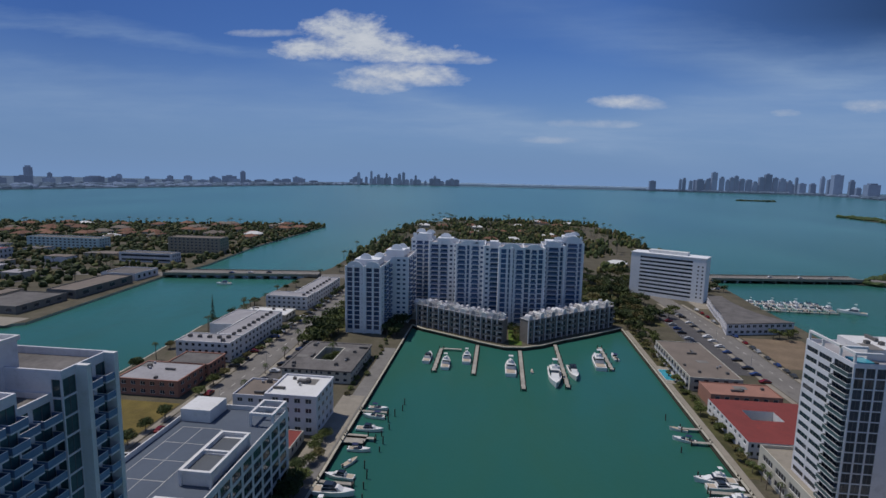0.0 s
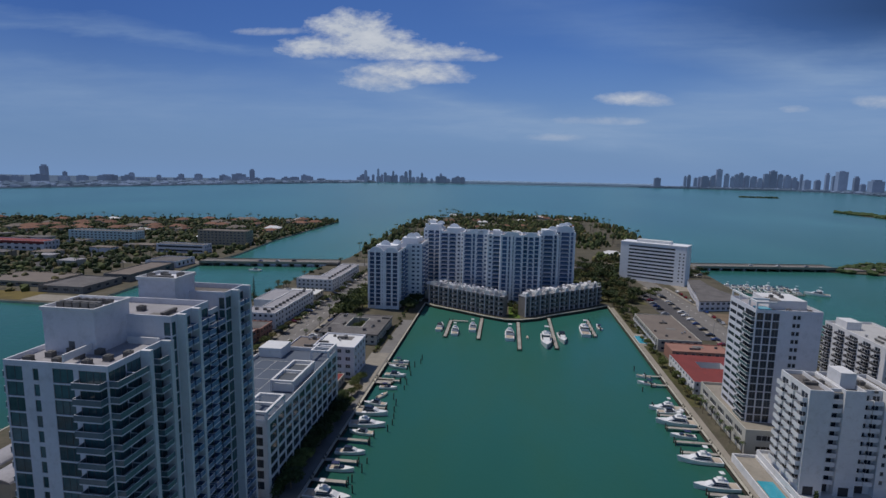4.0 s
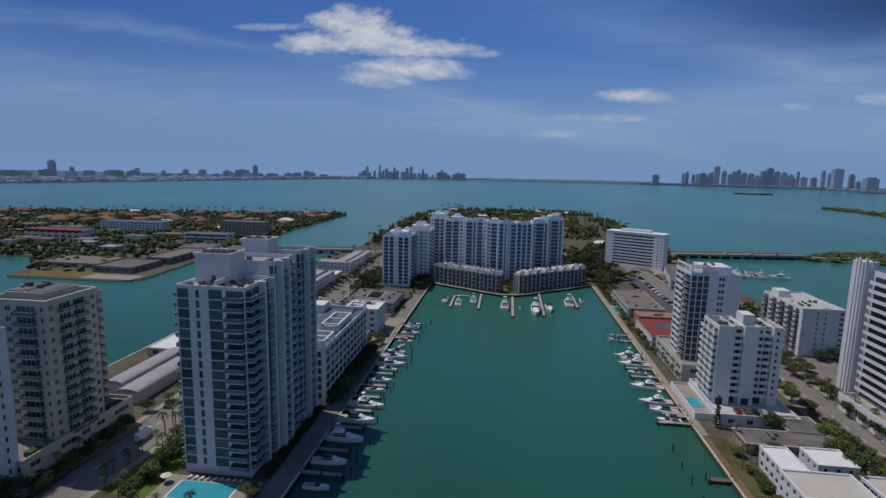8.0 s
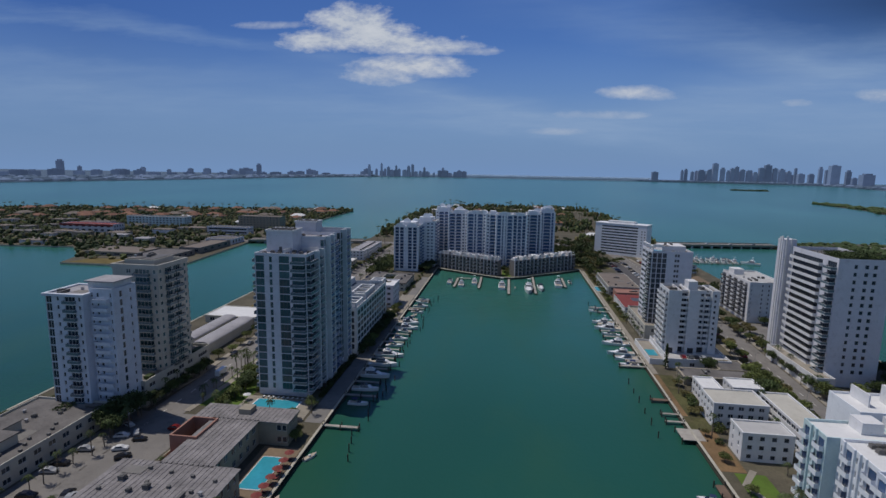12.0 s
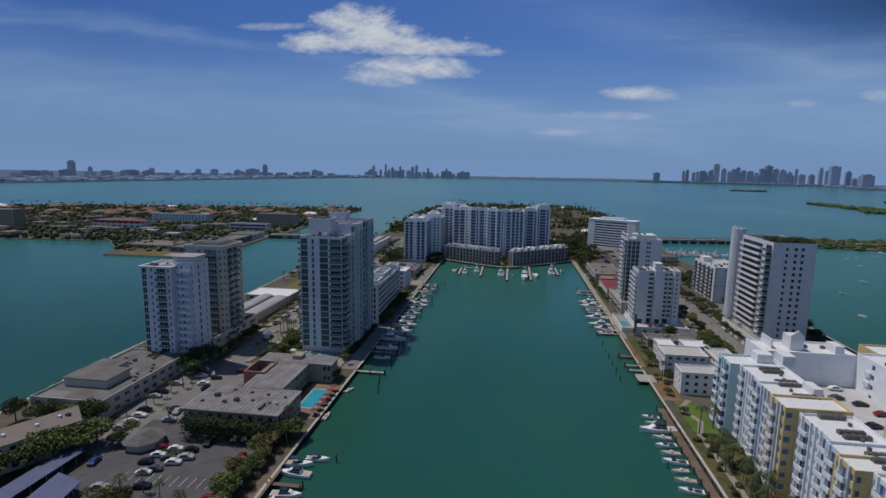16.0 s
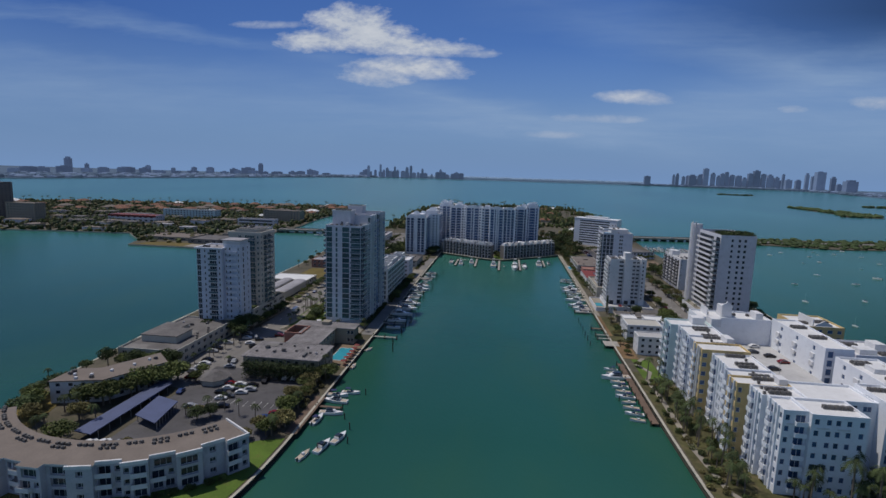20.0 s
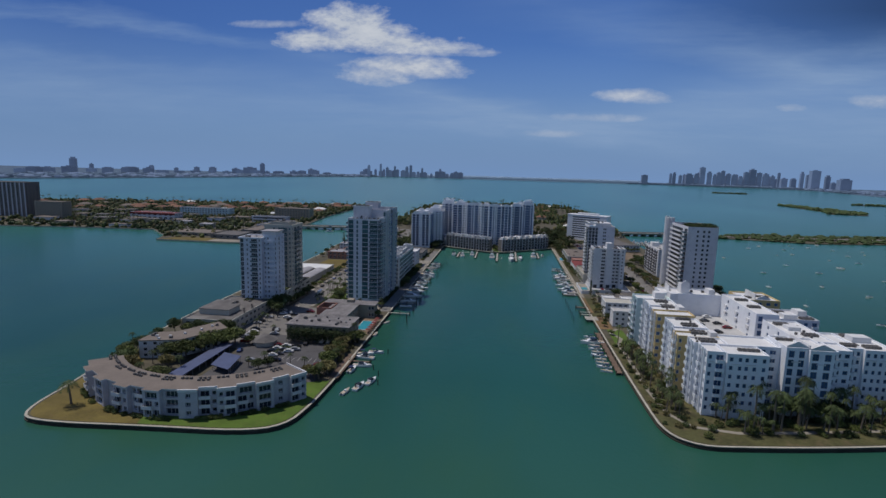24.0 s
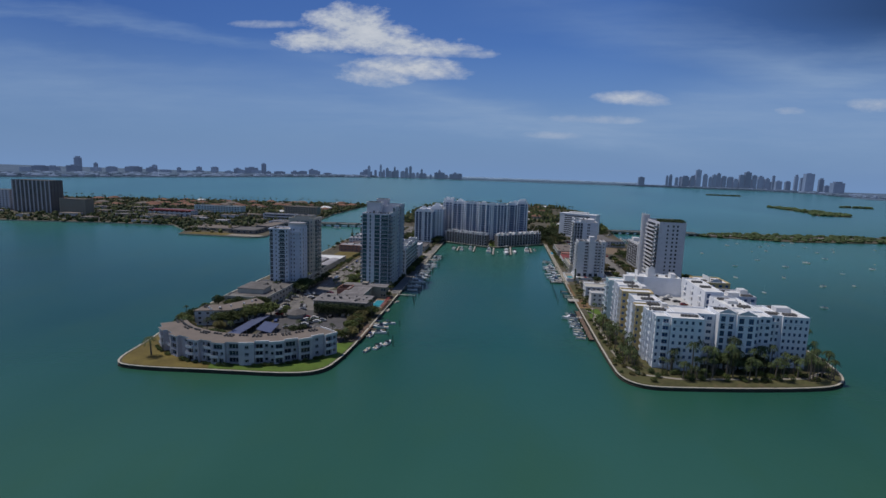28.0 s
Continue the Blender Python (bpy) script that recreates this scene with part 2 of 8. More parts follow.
M["rooflilac"] = surface("lilac_grey_roof_membrane", (0.34, 0.33, 0.35), 0.85, 0.14, 0.5, 2.5, dirt=(0.21, 0.205, 0.215))
M["mulch"] = surface("orange_brown_mulch", (0.20, 0.125, 0.062), 0.95, 0.3, 0.4, 3.0, 0.3, dirt=(0.09, 0.085, 0.03))
M["cres"] = surface("pale_lilac_stucco", (0.50, 0.49, 0.54), 0.8, 0.12, 0.4, 3.0, dirt=(0.33, 0.32, 0.34))
M["garden"] = surface("planted_ground", (0.082, 0.080, 0.030), 0.95, 0.4, 0.25, 2.0, 0.4, dirt=(0.18, 0.13, 0.075))
M["earth"] = surface("mixed_dry_ground", (0.105, 0.092, 0.064), 0.95, 0.3, 0.35, 2.5, 0.4, dirt=(0.045, 0.06, 0.02))
M["sand"] = surface("bare_sandy_ground", (0.21, 0.155, 0.105), 0.95, 0.2, 0.4, 3.0, 0.3, dirt=(0.12, 0.095, 0.055))
M["seawall"] = surface("weathered_seawall", (0.46, 0.43, 0.36), 0.9, 0.16, 0.7, 4.0, 0.3, dirt=(0.2, 0.18, 0.14))
# island edge faces, set darker than the cap above them
M["wallface"] = surface("dark_mottled_seawall_face", (0.085, 0.075, 0.058), 0.9, 0.25, 0.7, 4.0, 0.3, dirt=(0.05, 0.045, 0.035))
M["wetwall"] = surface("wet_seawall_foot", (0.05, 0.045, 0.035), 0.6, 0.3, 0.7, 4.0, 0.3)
M["wood"] = surface("silvered_dock_boards", (0.36, 0.335, 0.30), 0.85, 0.2, 1.5, 8.0, 0.3, each=0.15)
M["browndeck"] = surface("brown_dock_boards", (0.16, 0.11, 0.08), 0.85, 0.2, 1.5, 8.0, 0.3, each=0.15)
M["pile"] = surface("dark_timber_pile", (0.05, 0.042, 0.035), 0.9, 0.3, 1.5, 8.0, 0.3)
M["glass"] = glass_mat("dark_window_glass", (0.032, 0.044, 0.062))
M["teal"] = glass_mat("green_tinted_glass", (0.058, 0.118, 0.132))
M["rail"] = surface("pale_green_rail_glass", (0.12, 0.17, 0.20), 0.15, 0.1, 0.5, 2.0, spec=0.7)
M["tealrail"] = surface("smoky_green_rail_glass", (0.075, 0.115, 0.13), 0.15, 0.15, 0.5, 2.0, spec=0.6)
# near-black panes stand in for shade in open podium bays; also e3's rails
M["dark"] = surface("dark_recess", (0.045, 0.045, 0.05), 0.8, 0.2)
M["taupe"] = surface("taupe_stucco", (0.21, 0.19, 0.18), 0.8, 0.15, 0.6, 3.0, dirt=(0.12, 0.11, 0.1))
M["ribroof"] = surface("weathered_ribbed_roof", (0.235, 0.22, 0.222), 0.85, 0.3, 0.8, 3.0, 0.2, dirt=(0.11, 0.10, 0.10))
M["deckpale"] = surface("pale_car_deck", (0.47, 0.465, 0.46), 0.85, 0.1, 0.4, 3.0, dirt=(0.34, 0.33, 0.32))
M["mullion"] = surface("dark_bronze_frames", (0.10, 0.11, 0.12), 0.5, 0.1)
M["metal"] = surface("galvanised_metal", (0.42, 0.42, 0.43), 0.45, 0.15, 1.0, 6.0, metal=0.6)
M["unit"] = surface("grey_machine_housing", (0.13, 0.125, 0.12), 0.6, 0.2, 1.0, 6.0)
M["pool"] = surface("pool_water", (0.05, 0.34, 0.44), 0.08, 0.1, 0.5, 2.0, 0.15, spec=0.6)
M["court"] = surface("blue_grey_court", (0.095, 0.118, 0.16), 0.85, 0.1, 0.4, 3.0, dirt=(0.09, 0.11, 0.15))
M["courtgreen"] = surface("dull_green_court", (0.13, 0.16, 0.13), 0.85, 0.1, 0.4, 3.0)
M["blueroof"] = surface("blue_grey_metal_roof", (0.10, 0.12, 0.21), 0.5, 0.12, 0.8, 6.0, metal=0.2)
M["bark"] = surface("grey_palm_bark", (0.17, 0.14, 0.11), 0.9, 0.2, 2.0, 8.0, 0.3)
M["paint"] = surface("road_paint", (0.62, 0.61, 0.57), 0.8, 0.15, 1.0, 6.0)


def leaf_mat(name, color, var=0.45):
    m = surface(name, color, 0.75, var, 1.2, 3.0, spec=0.25, each=0.3)
    return m


M["leaf"] = leaf_mat("broad_leaves", (0.115, 0.140, 0.042))
M["leafdark"] = leaf_mat("dark_leaves", (0.056, 0.080, 0.028))
M["leafyellow"] = leaf_mat("yellowing_leaves", (0.155, 0.138, 0.055))
M["palm"] = leaf_mat("palm_fronds", (0.066, 0.090, 0.033))
M["hull"] = surface("white_gelcoat", (0.78, 0.78, 0.78), 0.25, 0.04, 1.0, 5.0)
M["navy"] = surface("navy_canvas", (0.02, 0.03, 0.10), 0.7, 0.15)
M["teak"] = surface("teak_deck", (0.46, 0.39, 0.31), 0.7, 0.15, 2.0, 8.0)
M["rubber"] = surface("black_rubber", (0.02, 0.02, 0.02), 0.8, 0.1)
# distance haze is painted in: blue-grey base colours plus a faint emission
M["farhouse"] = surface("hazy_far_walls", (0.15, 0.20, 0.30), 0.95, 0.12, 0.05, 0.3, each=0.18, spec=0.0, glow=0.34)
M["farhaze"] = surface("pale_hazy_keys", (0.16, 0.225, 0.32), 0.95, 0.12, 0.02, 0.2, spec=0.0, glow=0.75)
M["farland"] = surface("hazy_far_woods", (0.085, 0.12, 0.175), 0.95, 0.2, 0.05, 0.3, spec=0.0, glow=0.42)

# ---------- mesh helpers ----------


class MB:
    """Collects faces and links them as one mesh object."""

    def __init__(self):
        self.v, self.f, self.m = [], [], []

    def face(self, pts, mi=0):
        n = len(self.v)
        self.v += [tuple(p) for p in pts]
        self.f.append(tuple(range(n, n + len(pts))))
        self.m.append(mi)

    def box(self, x0, x1, y0, y1, z0, z1, mi=0, top=None):
        n = len(self.v)
        self.v += [(x0, y0, z0), (x1, y0, z0), (x1, y1, z0), (x0, y1, z0), (x0, y0, z1), (x1, y0, z1), (x1, y1, z1), (x0, y1, z1)]
        for k, q in enumerate(((0, 3, 2, 1), (4, 5, 6, 7), (0, 1, 5, 4), (1, 2, 6, 5), (2, 3, 7, 6), (3, 0, 4, 7))):
            self.f.append(tuple(n + i for i in q))
            self.m.append(top if (top is not None and k == 1) else mi)
        return self

    def prism(self, poly, z0, z1, mi=0, top=None):
        n, k = len(self.v), len(poly)
        self.v += [(x, y, z0) for x, y in poly] + [(x, y, z1) for x, y in poly]
        for i in range(k):
            j = (i + 1) % k
            self.f.append((n + i, n + j, n + k + j, n + k + i))
            self.m.append(mi)
        self.f.append(tuple(n + k + i for i in range(k)))
        self.m.append(mi if top is None else top)
        self.f.append(tuple(n + k - 1 - i for i in range(k)))
        self.m.append(mi)
        return self

    def tube(self, a, b, ra, rb, sides=7, mi=0):
        a, b = Vector(a), Vector(b)
        d = (b - a).normalized()
        u = d.orthogonal().normalized()
        w = d.cross(u)
        n = len(self.v)
        for p, r in ((a, ra), (b, rb)):
            for i in range(sides):
                t = 2 * math.pi * i / sides
                self.v.append(tuple(p + (u * math.cos(t) + w * math.sin(t)) * r))
        for i in range(sides):
            j = (i + 1) % sides
            self.f.append((n + i, n + j, n + sides + j, n + sides + i))
            self.m.append(mi)
        self.f.append(tuple(n + sides + i for i in range(sides)))
        self.m.append(mi)
        return self

    def ring(self, x0, x1, y0, y1, z0, z1, t, mi=0):
        n = len(self.v)
        out, inn = [(x0, y0), (x1, y0), (x1, y1), (x0, y1)], [(x0 + t, y0 + t), (x1 - t, y0 + t), (x1 - t, y1 - t), (x0 + t, y1 - t)]
        for z in (z0, z1):
            self.v += [(x, y, z) for x, y in out] + [(x, y, z) for x, y in inn]
        for i in range(4):
            j = (i + 1) % 4
            for q in ((i, j, j + 8, i + 8), (j + 4, i + 4, i + 12, j + 12), (i + 8, j + 8, j + 12, i + 12), (j, i, i + 4, j + 4)):
                self.f.append(tuple(n + k for k in q))
                self.m.append(mi)
        return self

    def mesh(self, name, mats):
        me = bpy.data.meshes.new(name)
        me.from_pydata(self.v, [], self.f)
        for k in mats:
            me.materials.append(M[k])
        me.polygons.foreach_set("material_index", self.m)
        me.update()
        return me

    def put(self, name, mats, parent=None, label="", at=None):
        ob = new(name, self.mesh(name, mats.split() if isinstance(mats, str) else mats))
        if parent is not None:
            ob.parent = parent
        if at is not None:
            ob.matrix_basis = at
        if label:
            ob["label"] = label
        return ob


def thing(name, label, category, at=None, group="", kind=""):
    ob = new(name)
    if at is not None:
        ob.matrix_basis = at
    return tagged(ob, label, category, group, kind)


def shared(name, me, parent, at, label=""):
    ob = new(name, me)
    ob.parent = parent
    ob.matrix_basis = at
    if label:
        ob["label"] = label
    return ob


def cluster(rng, n, rx, ry, rz, size, mi=0, mb=None, origin=(0, 0, 0), flat=0.0):
    """Many small leaf clumps, filling an uneven crown."""
    mb = mb or MB()
    for _ in range(n):
        while True:
            p = Vector((rng.uniform(-1, 1), rng.uniform(-1, 1), rng.uniform(-1, 1)))
            if 0.25 < p.length < 1:
                break
        c = Vector(origin) + Vector((p.x * rx, p.y * ry, p.z * rz))
        s = size * rng.uniform(0.6, 1.3)
        nrm = Vector((rng.gauss(0, 1), rng.gauss(0, 1), rng.gauss(1.2, 1))).normalized()
        u = nrm.orthogonal().normalized()
        w = nrm.cross(u)
        k = rng.choice((4, 5))
        t0 = rng.uniform(0, 6.28)
        pts = [c + (u * math.cos(t0 + 6.283 * i / k) + w * math.sin(t0 + 6.283 * i / k)) * s * rng.uniform(0.6, 1.1) + nrm * rng.uniform(-0.25, 0.25) * s
               for i in range(k)]
        mb.face(pts, mi)
    return mb

# ---------- ground and water ----------


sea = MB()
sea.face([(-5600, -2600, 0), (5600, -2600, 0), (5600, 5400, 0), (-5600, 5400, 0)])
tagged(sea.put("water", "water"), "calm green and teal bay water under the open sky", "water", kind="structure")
bed = MB()
bed.face([(-5600, -2600, -4), (5600, -2600, -4), (5600, 5400, -4), (-5600, 5400, -4)])
tagged(bed.put("ground", "earth"), "sandy bay bed below the water", "ground", kind="structure")

def rounded(pts, times=2):
    """Cuts the corners of an open line, keeping its ends."""
    for _ in range(times):
        out = [pts[0]]
        for (ax, ay), (bx, by) in zip(pts, pts[1:]):
            out += [(ax * 0.75 + bx * 0.25, ay * 0.75 + by * 0.25), (ax * 0.25 + bx * 0.75, ay * 0.25 + by * 0.75)]
        pts = out + [pts[-1]]
    return pts


EAST_TIP = rounded([(63.2, -290), (63.6, -318), (64.6, -337), (73.5, -344.5), (90, -342.5), (113.6, -339), (150, -331.5), (163, -325), (170.5, -313), (173, -296)])
WEST_TIP = rounded([(-171, -296), (-163.5, -336), (-160.6, -360.5), (-151, -365.8), (-110, -362.2), (-80, -360.4), (-66.5, -354.5), (-63.6, -338), (-62.7, -318)])
ISLAND = ([(-62.7, 84), (-54.9, 77), (-36.6, 67), (-20.5, 57.5), (-8, 51.5), (2, 52.5), (12, 58), (25.2, 70), (42.7, 83), (62.5, 100)]
          + [(62.7, 20), (62.7, -100), (62.7, -200)] + EAST_TIP
          + [(176, -200), (176, -60), (174, 80), (174, 180), (178, 270), (180, 420), (180, 620), (168, 790), (120, 850), (30, 860), (-90, 850), (-165, 760)]
          + [(-176, 640), (-176, 420), (-170, 260), (-180, 200), (-182, 60), (-177, -10), (-176, -120), (-176, -230)]
          + WEST_TIP + [(-62.7, -200), (-62.7, -60)])
ISLAND = ISLAND[::-1]


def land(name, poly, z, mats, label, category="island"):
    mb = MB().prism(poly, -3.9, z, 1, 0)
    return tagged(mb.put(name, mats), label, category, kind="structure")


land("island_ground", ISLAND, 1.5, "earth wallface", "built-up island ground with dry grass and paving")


def strip(name, pts, w, z0, z1, mats, label, category, kind="structure", top=None):
    """A ribbon of width w along a line of points."""
    mb = MB()
    P = [Vector((x, y)) for x, y in pts]
    off = []
    for i, p in enumerate(P):
        a, b = P[max(i - 1, 0)], P[min(i + 1, len(P) - 1)]
        d = (b - a).normalized()
        off.append(Vector((-d.y, d.x)) * w / 2)
    for i in range(len(P) - 1):
        q = [P[i] - off[i], P[i + 1] - off[i + 1], P[i + 1] + off[i + 1], P[i] + off[i]]
        mb.prism([(v.x, v.y) for v in q], z0, z1, 0, top)
    return tagged(mb.put(name, mats), label, category, kind=kind)


# cap of the sea wall along the basin and the island's ends
head = [(-62.7, 84), (-54.9, 77), (-36.6, 67), (-20.5, 57.5), (-8, 51.5), (2, 52.5), (12, 58), (25.2, 70), (42.7, 83), (62.5, 100)]
east = [(62.5, 100), (62.7, 20), (62.7, -100), (62.7, -200)] + EAST_TIP + [(176, -200), (176, -60)]
west = [(-62.7, 84), (-62.7, -60), (-62.7, -200)] + WEST_TIP[::-1] + [(-176, -230), (-176, -120), (-177, -10), (-182, 60)]
strip("seawall_cap", head, 1.3, 1.45, 1.9, "seawall", "pale concrete sea wall cap at the basin's head", "sea wall")
strip("seawall_cap", east, 0.85, 1.46, 1.66, "seawall", "pale concrete sea wall cap along the basin", "sea wall")
strip("seawall_cap", west, 0.85, 1.46, 1.66, "seawall", "pale concrete sea wall cap along the basin", "sea wall")
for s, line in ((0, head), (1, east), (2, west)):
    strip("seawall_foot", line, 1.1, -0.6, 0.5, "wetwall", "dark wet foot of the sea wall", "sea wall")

# ---------- facades ----------
PANES, BALCS = {}, {}


def pane_mesh(w, h, glass, frame_mat):
    """One window: a frame with mullions standing proud of its panes, all of a piece."""
    key = (round(w, 2), round(h, 2), glass, frame_mat)
    if key not in PANES:
        t, n = 0.09, int(w // 1.7) + 1
        xs = [-w / 2]
        for i in range(n):
            xs += [-w / 2 + w * i / n + t, -w / 2 + w * (i + 1) / n - (t if i == n - 1 else 0)]
        xs.append(w / 2)
        zs = [0, t, h - t, h]
        mb = MB()
        ids = {}

        def V(x, y, z):
            k = (round(x, 4), y, round(z, 4))
            if k not in ids:
                ids[k] = len(mb.v)
                mb.v.append(k)
            return ids[k]

        for i in range(len(xs) - 1):
            for j in range(3):
                x0, x1, z0, z1 = xs[i], xs[i + 1], zs[j], zs[j + 1]
                if j == 1 and i % 2:
                    y, g = -0.06, -0.01
                    mb.f.append((V(x0, g, z0), V(x1, g, z0), V(x1, g, z1), V(x0, g, z1)))
                    mb.m.append(0)
                    for (a, b, c, d) in ((x0, z0, x1, z0), (x1, z0, x1, z1), (x1, z1, x0, z1), (x0, z1, x0, z0)):
                        mb.f.append((V(a, y, b), V(c, y, d), V(c, g, d), V(a, g, b)))
                        mb.m.append(1)
                else:
                    mb.f.append((V(x0, -0.06, z0), V(x1, -0.06, z0), V(x1, -0.06, z1), V(x0, -0.06, z1)))
                    mb.m.append(1)
        PANES[key] = mb.mesh("window", [glass, frame_mat])
    return PANES[key]


def balcony_mesh(w, d, slab, rail, solid):
    """One balcony: a slab that carries a railing on three sides, all of a piece."""
    key = (round(w, 2), round(d, 2), slab, rail, solid)
    if key not in BALCS:
        mb = MB()
        t, h, e = 0.08, 1.1, 0.0
        out = [(-w / 2, e), (-w / 2, -d), (w / 2, -d), (w / 2, e)]
        inn = [(-w / 2 + t, e), (-w / 2 + t, -d + t), (w / 2 - t, -d + t), (w / 2 - t, e)]
        for z, loop in ((-0.22, out), (0.03, out), (0.03, inn), (h - 0.08, out), (h - 0.08, inn), (h, out), (h, inn)):
            mb.v += [(x, y, z) for x, y in loop]
        a, b, c, f, g, p, q = (range(i * 4, i * 4 + 4) for i in range(7))
        mb.f.append(tuple(a))
        mb.m.append(0)
        mb.f.append(tuple(c)[::-1])
        mb.m.append(0)
        for i in range(3):
            for lo, hi, mi in ((a, b, 0), (b, f, 1), (f, p, 0)):
                mb.f.append((lo[i], lo[i + 1], hi[i + 1], hi[i]))
                mb.m.append(mi)
            for lo, hi, mi in ((c, g, 1), (g, q, 0)):
                mb.f.append((lo[i + 1], lo[i], hi[i], hi[i + 1]))
                mb.m.append(mi)
            mb.f.append((p[i], p[i + 1], q[i + 1], q[i]))
            mb.m.append(0)
        BALCS[key] = mb.mesh("balcony", [slab, rail])
    return BALCS[key]


def wall_grid(mb, o, u, n, width, z0, z1, holes, deep, mi=0):
    """A wall sheet with openings and their reveals. o: lower left corner seen from outside, u: along, n: outward."""
    xs = sorted({0.0, width, *[h[0] for h in holes], *[h[1] for h in holes]})
    zs = sorted({z0, z1, *[h[2] for h in holes], *[h[3] for h in holes]})
    ix, iz = {x: i for i, x in enumerate(xs)}, {z: i for i, z in enumerate(zs)}
    cut = set()

    def P(x, z, d=0.0):
        return (o[0] + u[0] * x - n[0] * d, o[1] + u[1] * x - n[1] * d, z)

    for a, b, c, d in holes:
        for i in range(ix[a], ix[b]):
            for j in range(iz[c], iz[d]):
                cut.add((i, j))
        mb.face([P(a, c), P(a, c, deep), P(a, d, deep), P(a, d)], mi)
        mb.face([P(b, c), P(b, d), P(b, d, deep), P(b, c, deep)], mi)
        mb.face([P(a, c), P(b, c), P(b, c, deep), P(a, c, deep)], mi)
        mb.face([P(a, d), P(a, d, deep), P(b, d, deep), P(b, d)], mi)
    for j in range(len(zs) - 1):
        i = 0
        while i < len(xs) - 1:
            if (i, j) in cut:
                i += 1
                continue
            k = i
            while k < len(xs) - 1 and (k, j) not in cut:
                k += 1
            mb.face([P(xs[i], zs[j]), P(xs[k], zs[j]), P(xs[k], zs[j + 1]), P(xs[i], zs[j + 1])], mi)
            i = k


def far_window(mb, m, w, h):
    t = 0.1
    for (a, b, c, d, mi, y) in ((-w / 2 + t, w / 2 - t, t, h - t, 0, 0.0), (-w / 2, -w / 2 + t, 0, h, 1, -0.05), (w / 2 - t, w / 2, 0, h, 1, -0.05), (-w / 2 + t, w / 2 - t, 0, t, 1, -0.05), (-w / 2 + t, w / 2 - t, h - t, h, 1, -0.05)):
        mb.face([m @ Vector(p) for p in ((a, y, c), (b, y, c), (b, y, d), (a, y, d))], mi)


def far_balcony(mb, m, w, d):
    k = len(mb.v)
    for z0, z1, mi in ((-0.2, 0.03, 2), (0.034, 1.1, 3)):
        P = [(-w / 2, 0), (-w / 2, -d), (w / 2, -d), (w / 2, 0)]
        for (xa, ya), (xb, yb) in zip(P, P[1:]):
            mb.face([m @ Vector(p) for p in ((xa, ya, z0), (xb, yb, z0), (xb, yb, z1), (xa, ya, z1))], mi)
        mb.face([m @ Vector((x, y, z0 if mi == 3 else z1)) for x, y in P][::-1], 2)


KINDS = {"b": (0.03, 0.92), "w": (0.30, 0.80), "t": (0.12, 0.86), "d": (0.03, 0.84), "r": (0.28, 0.78), "v": (0.05, 0.95)}


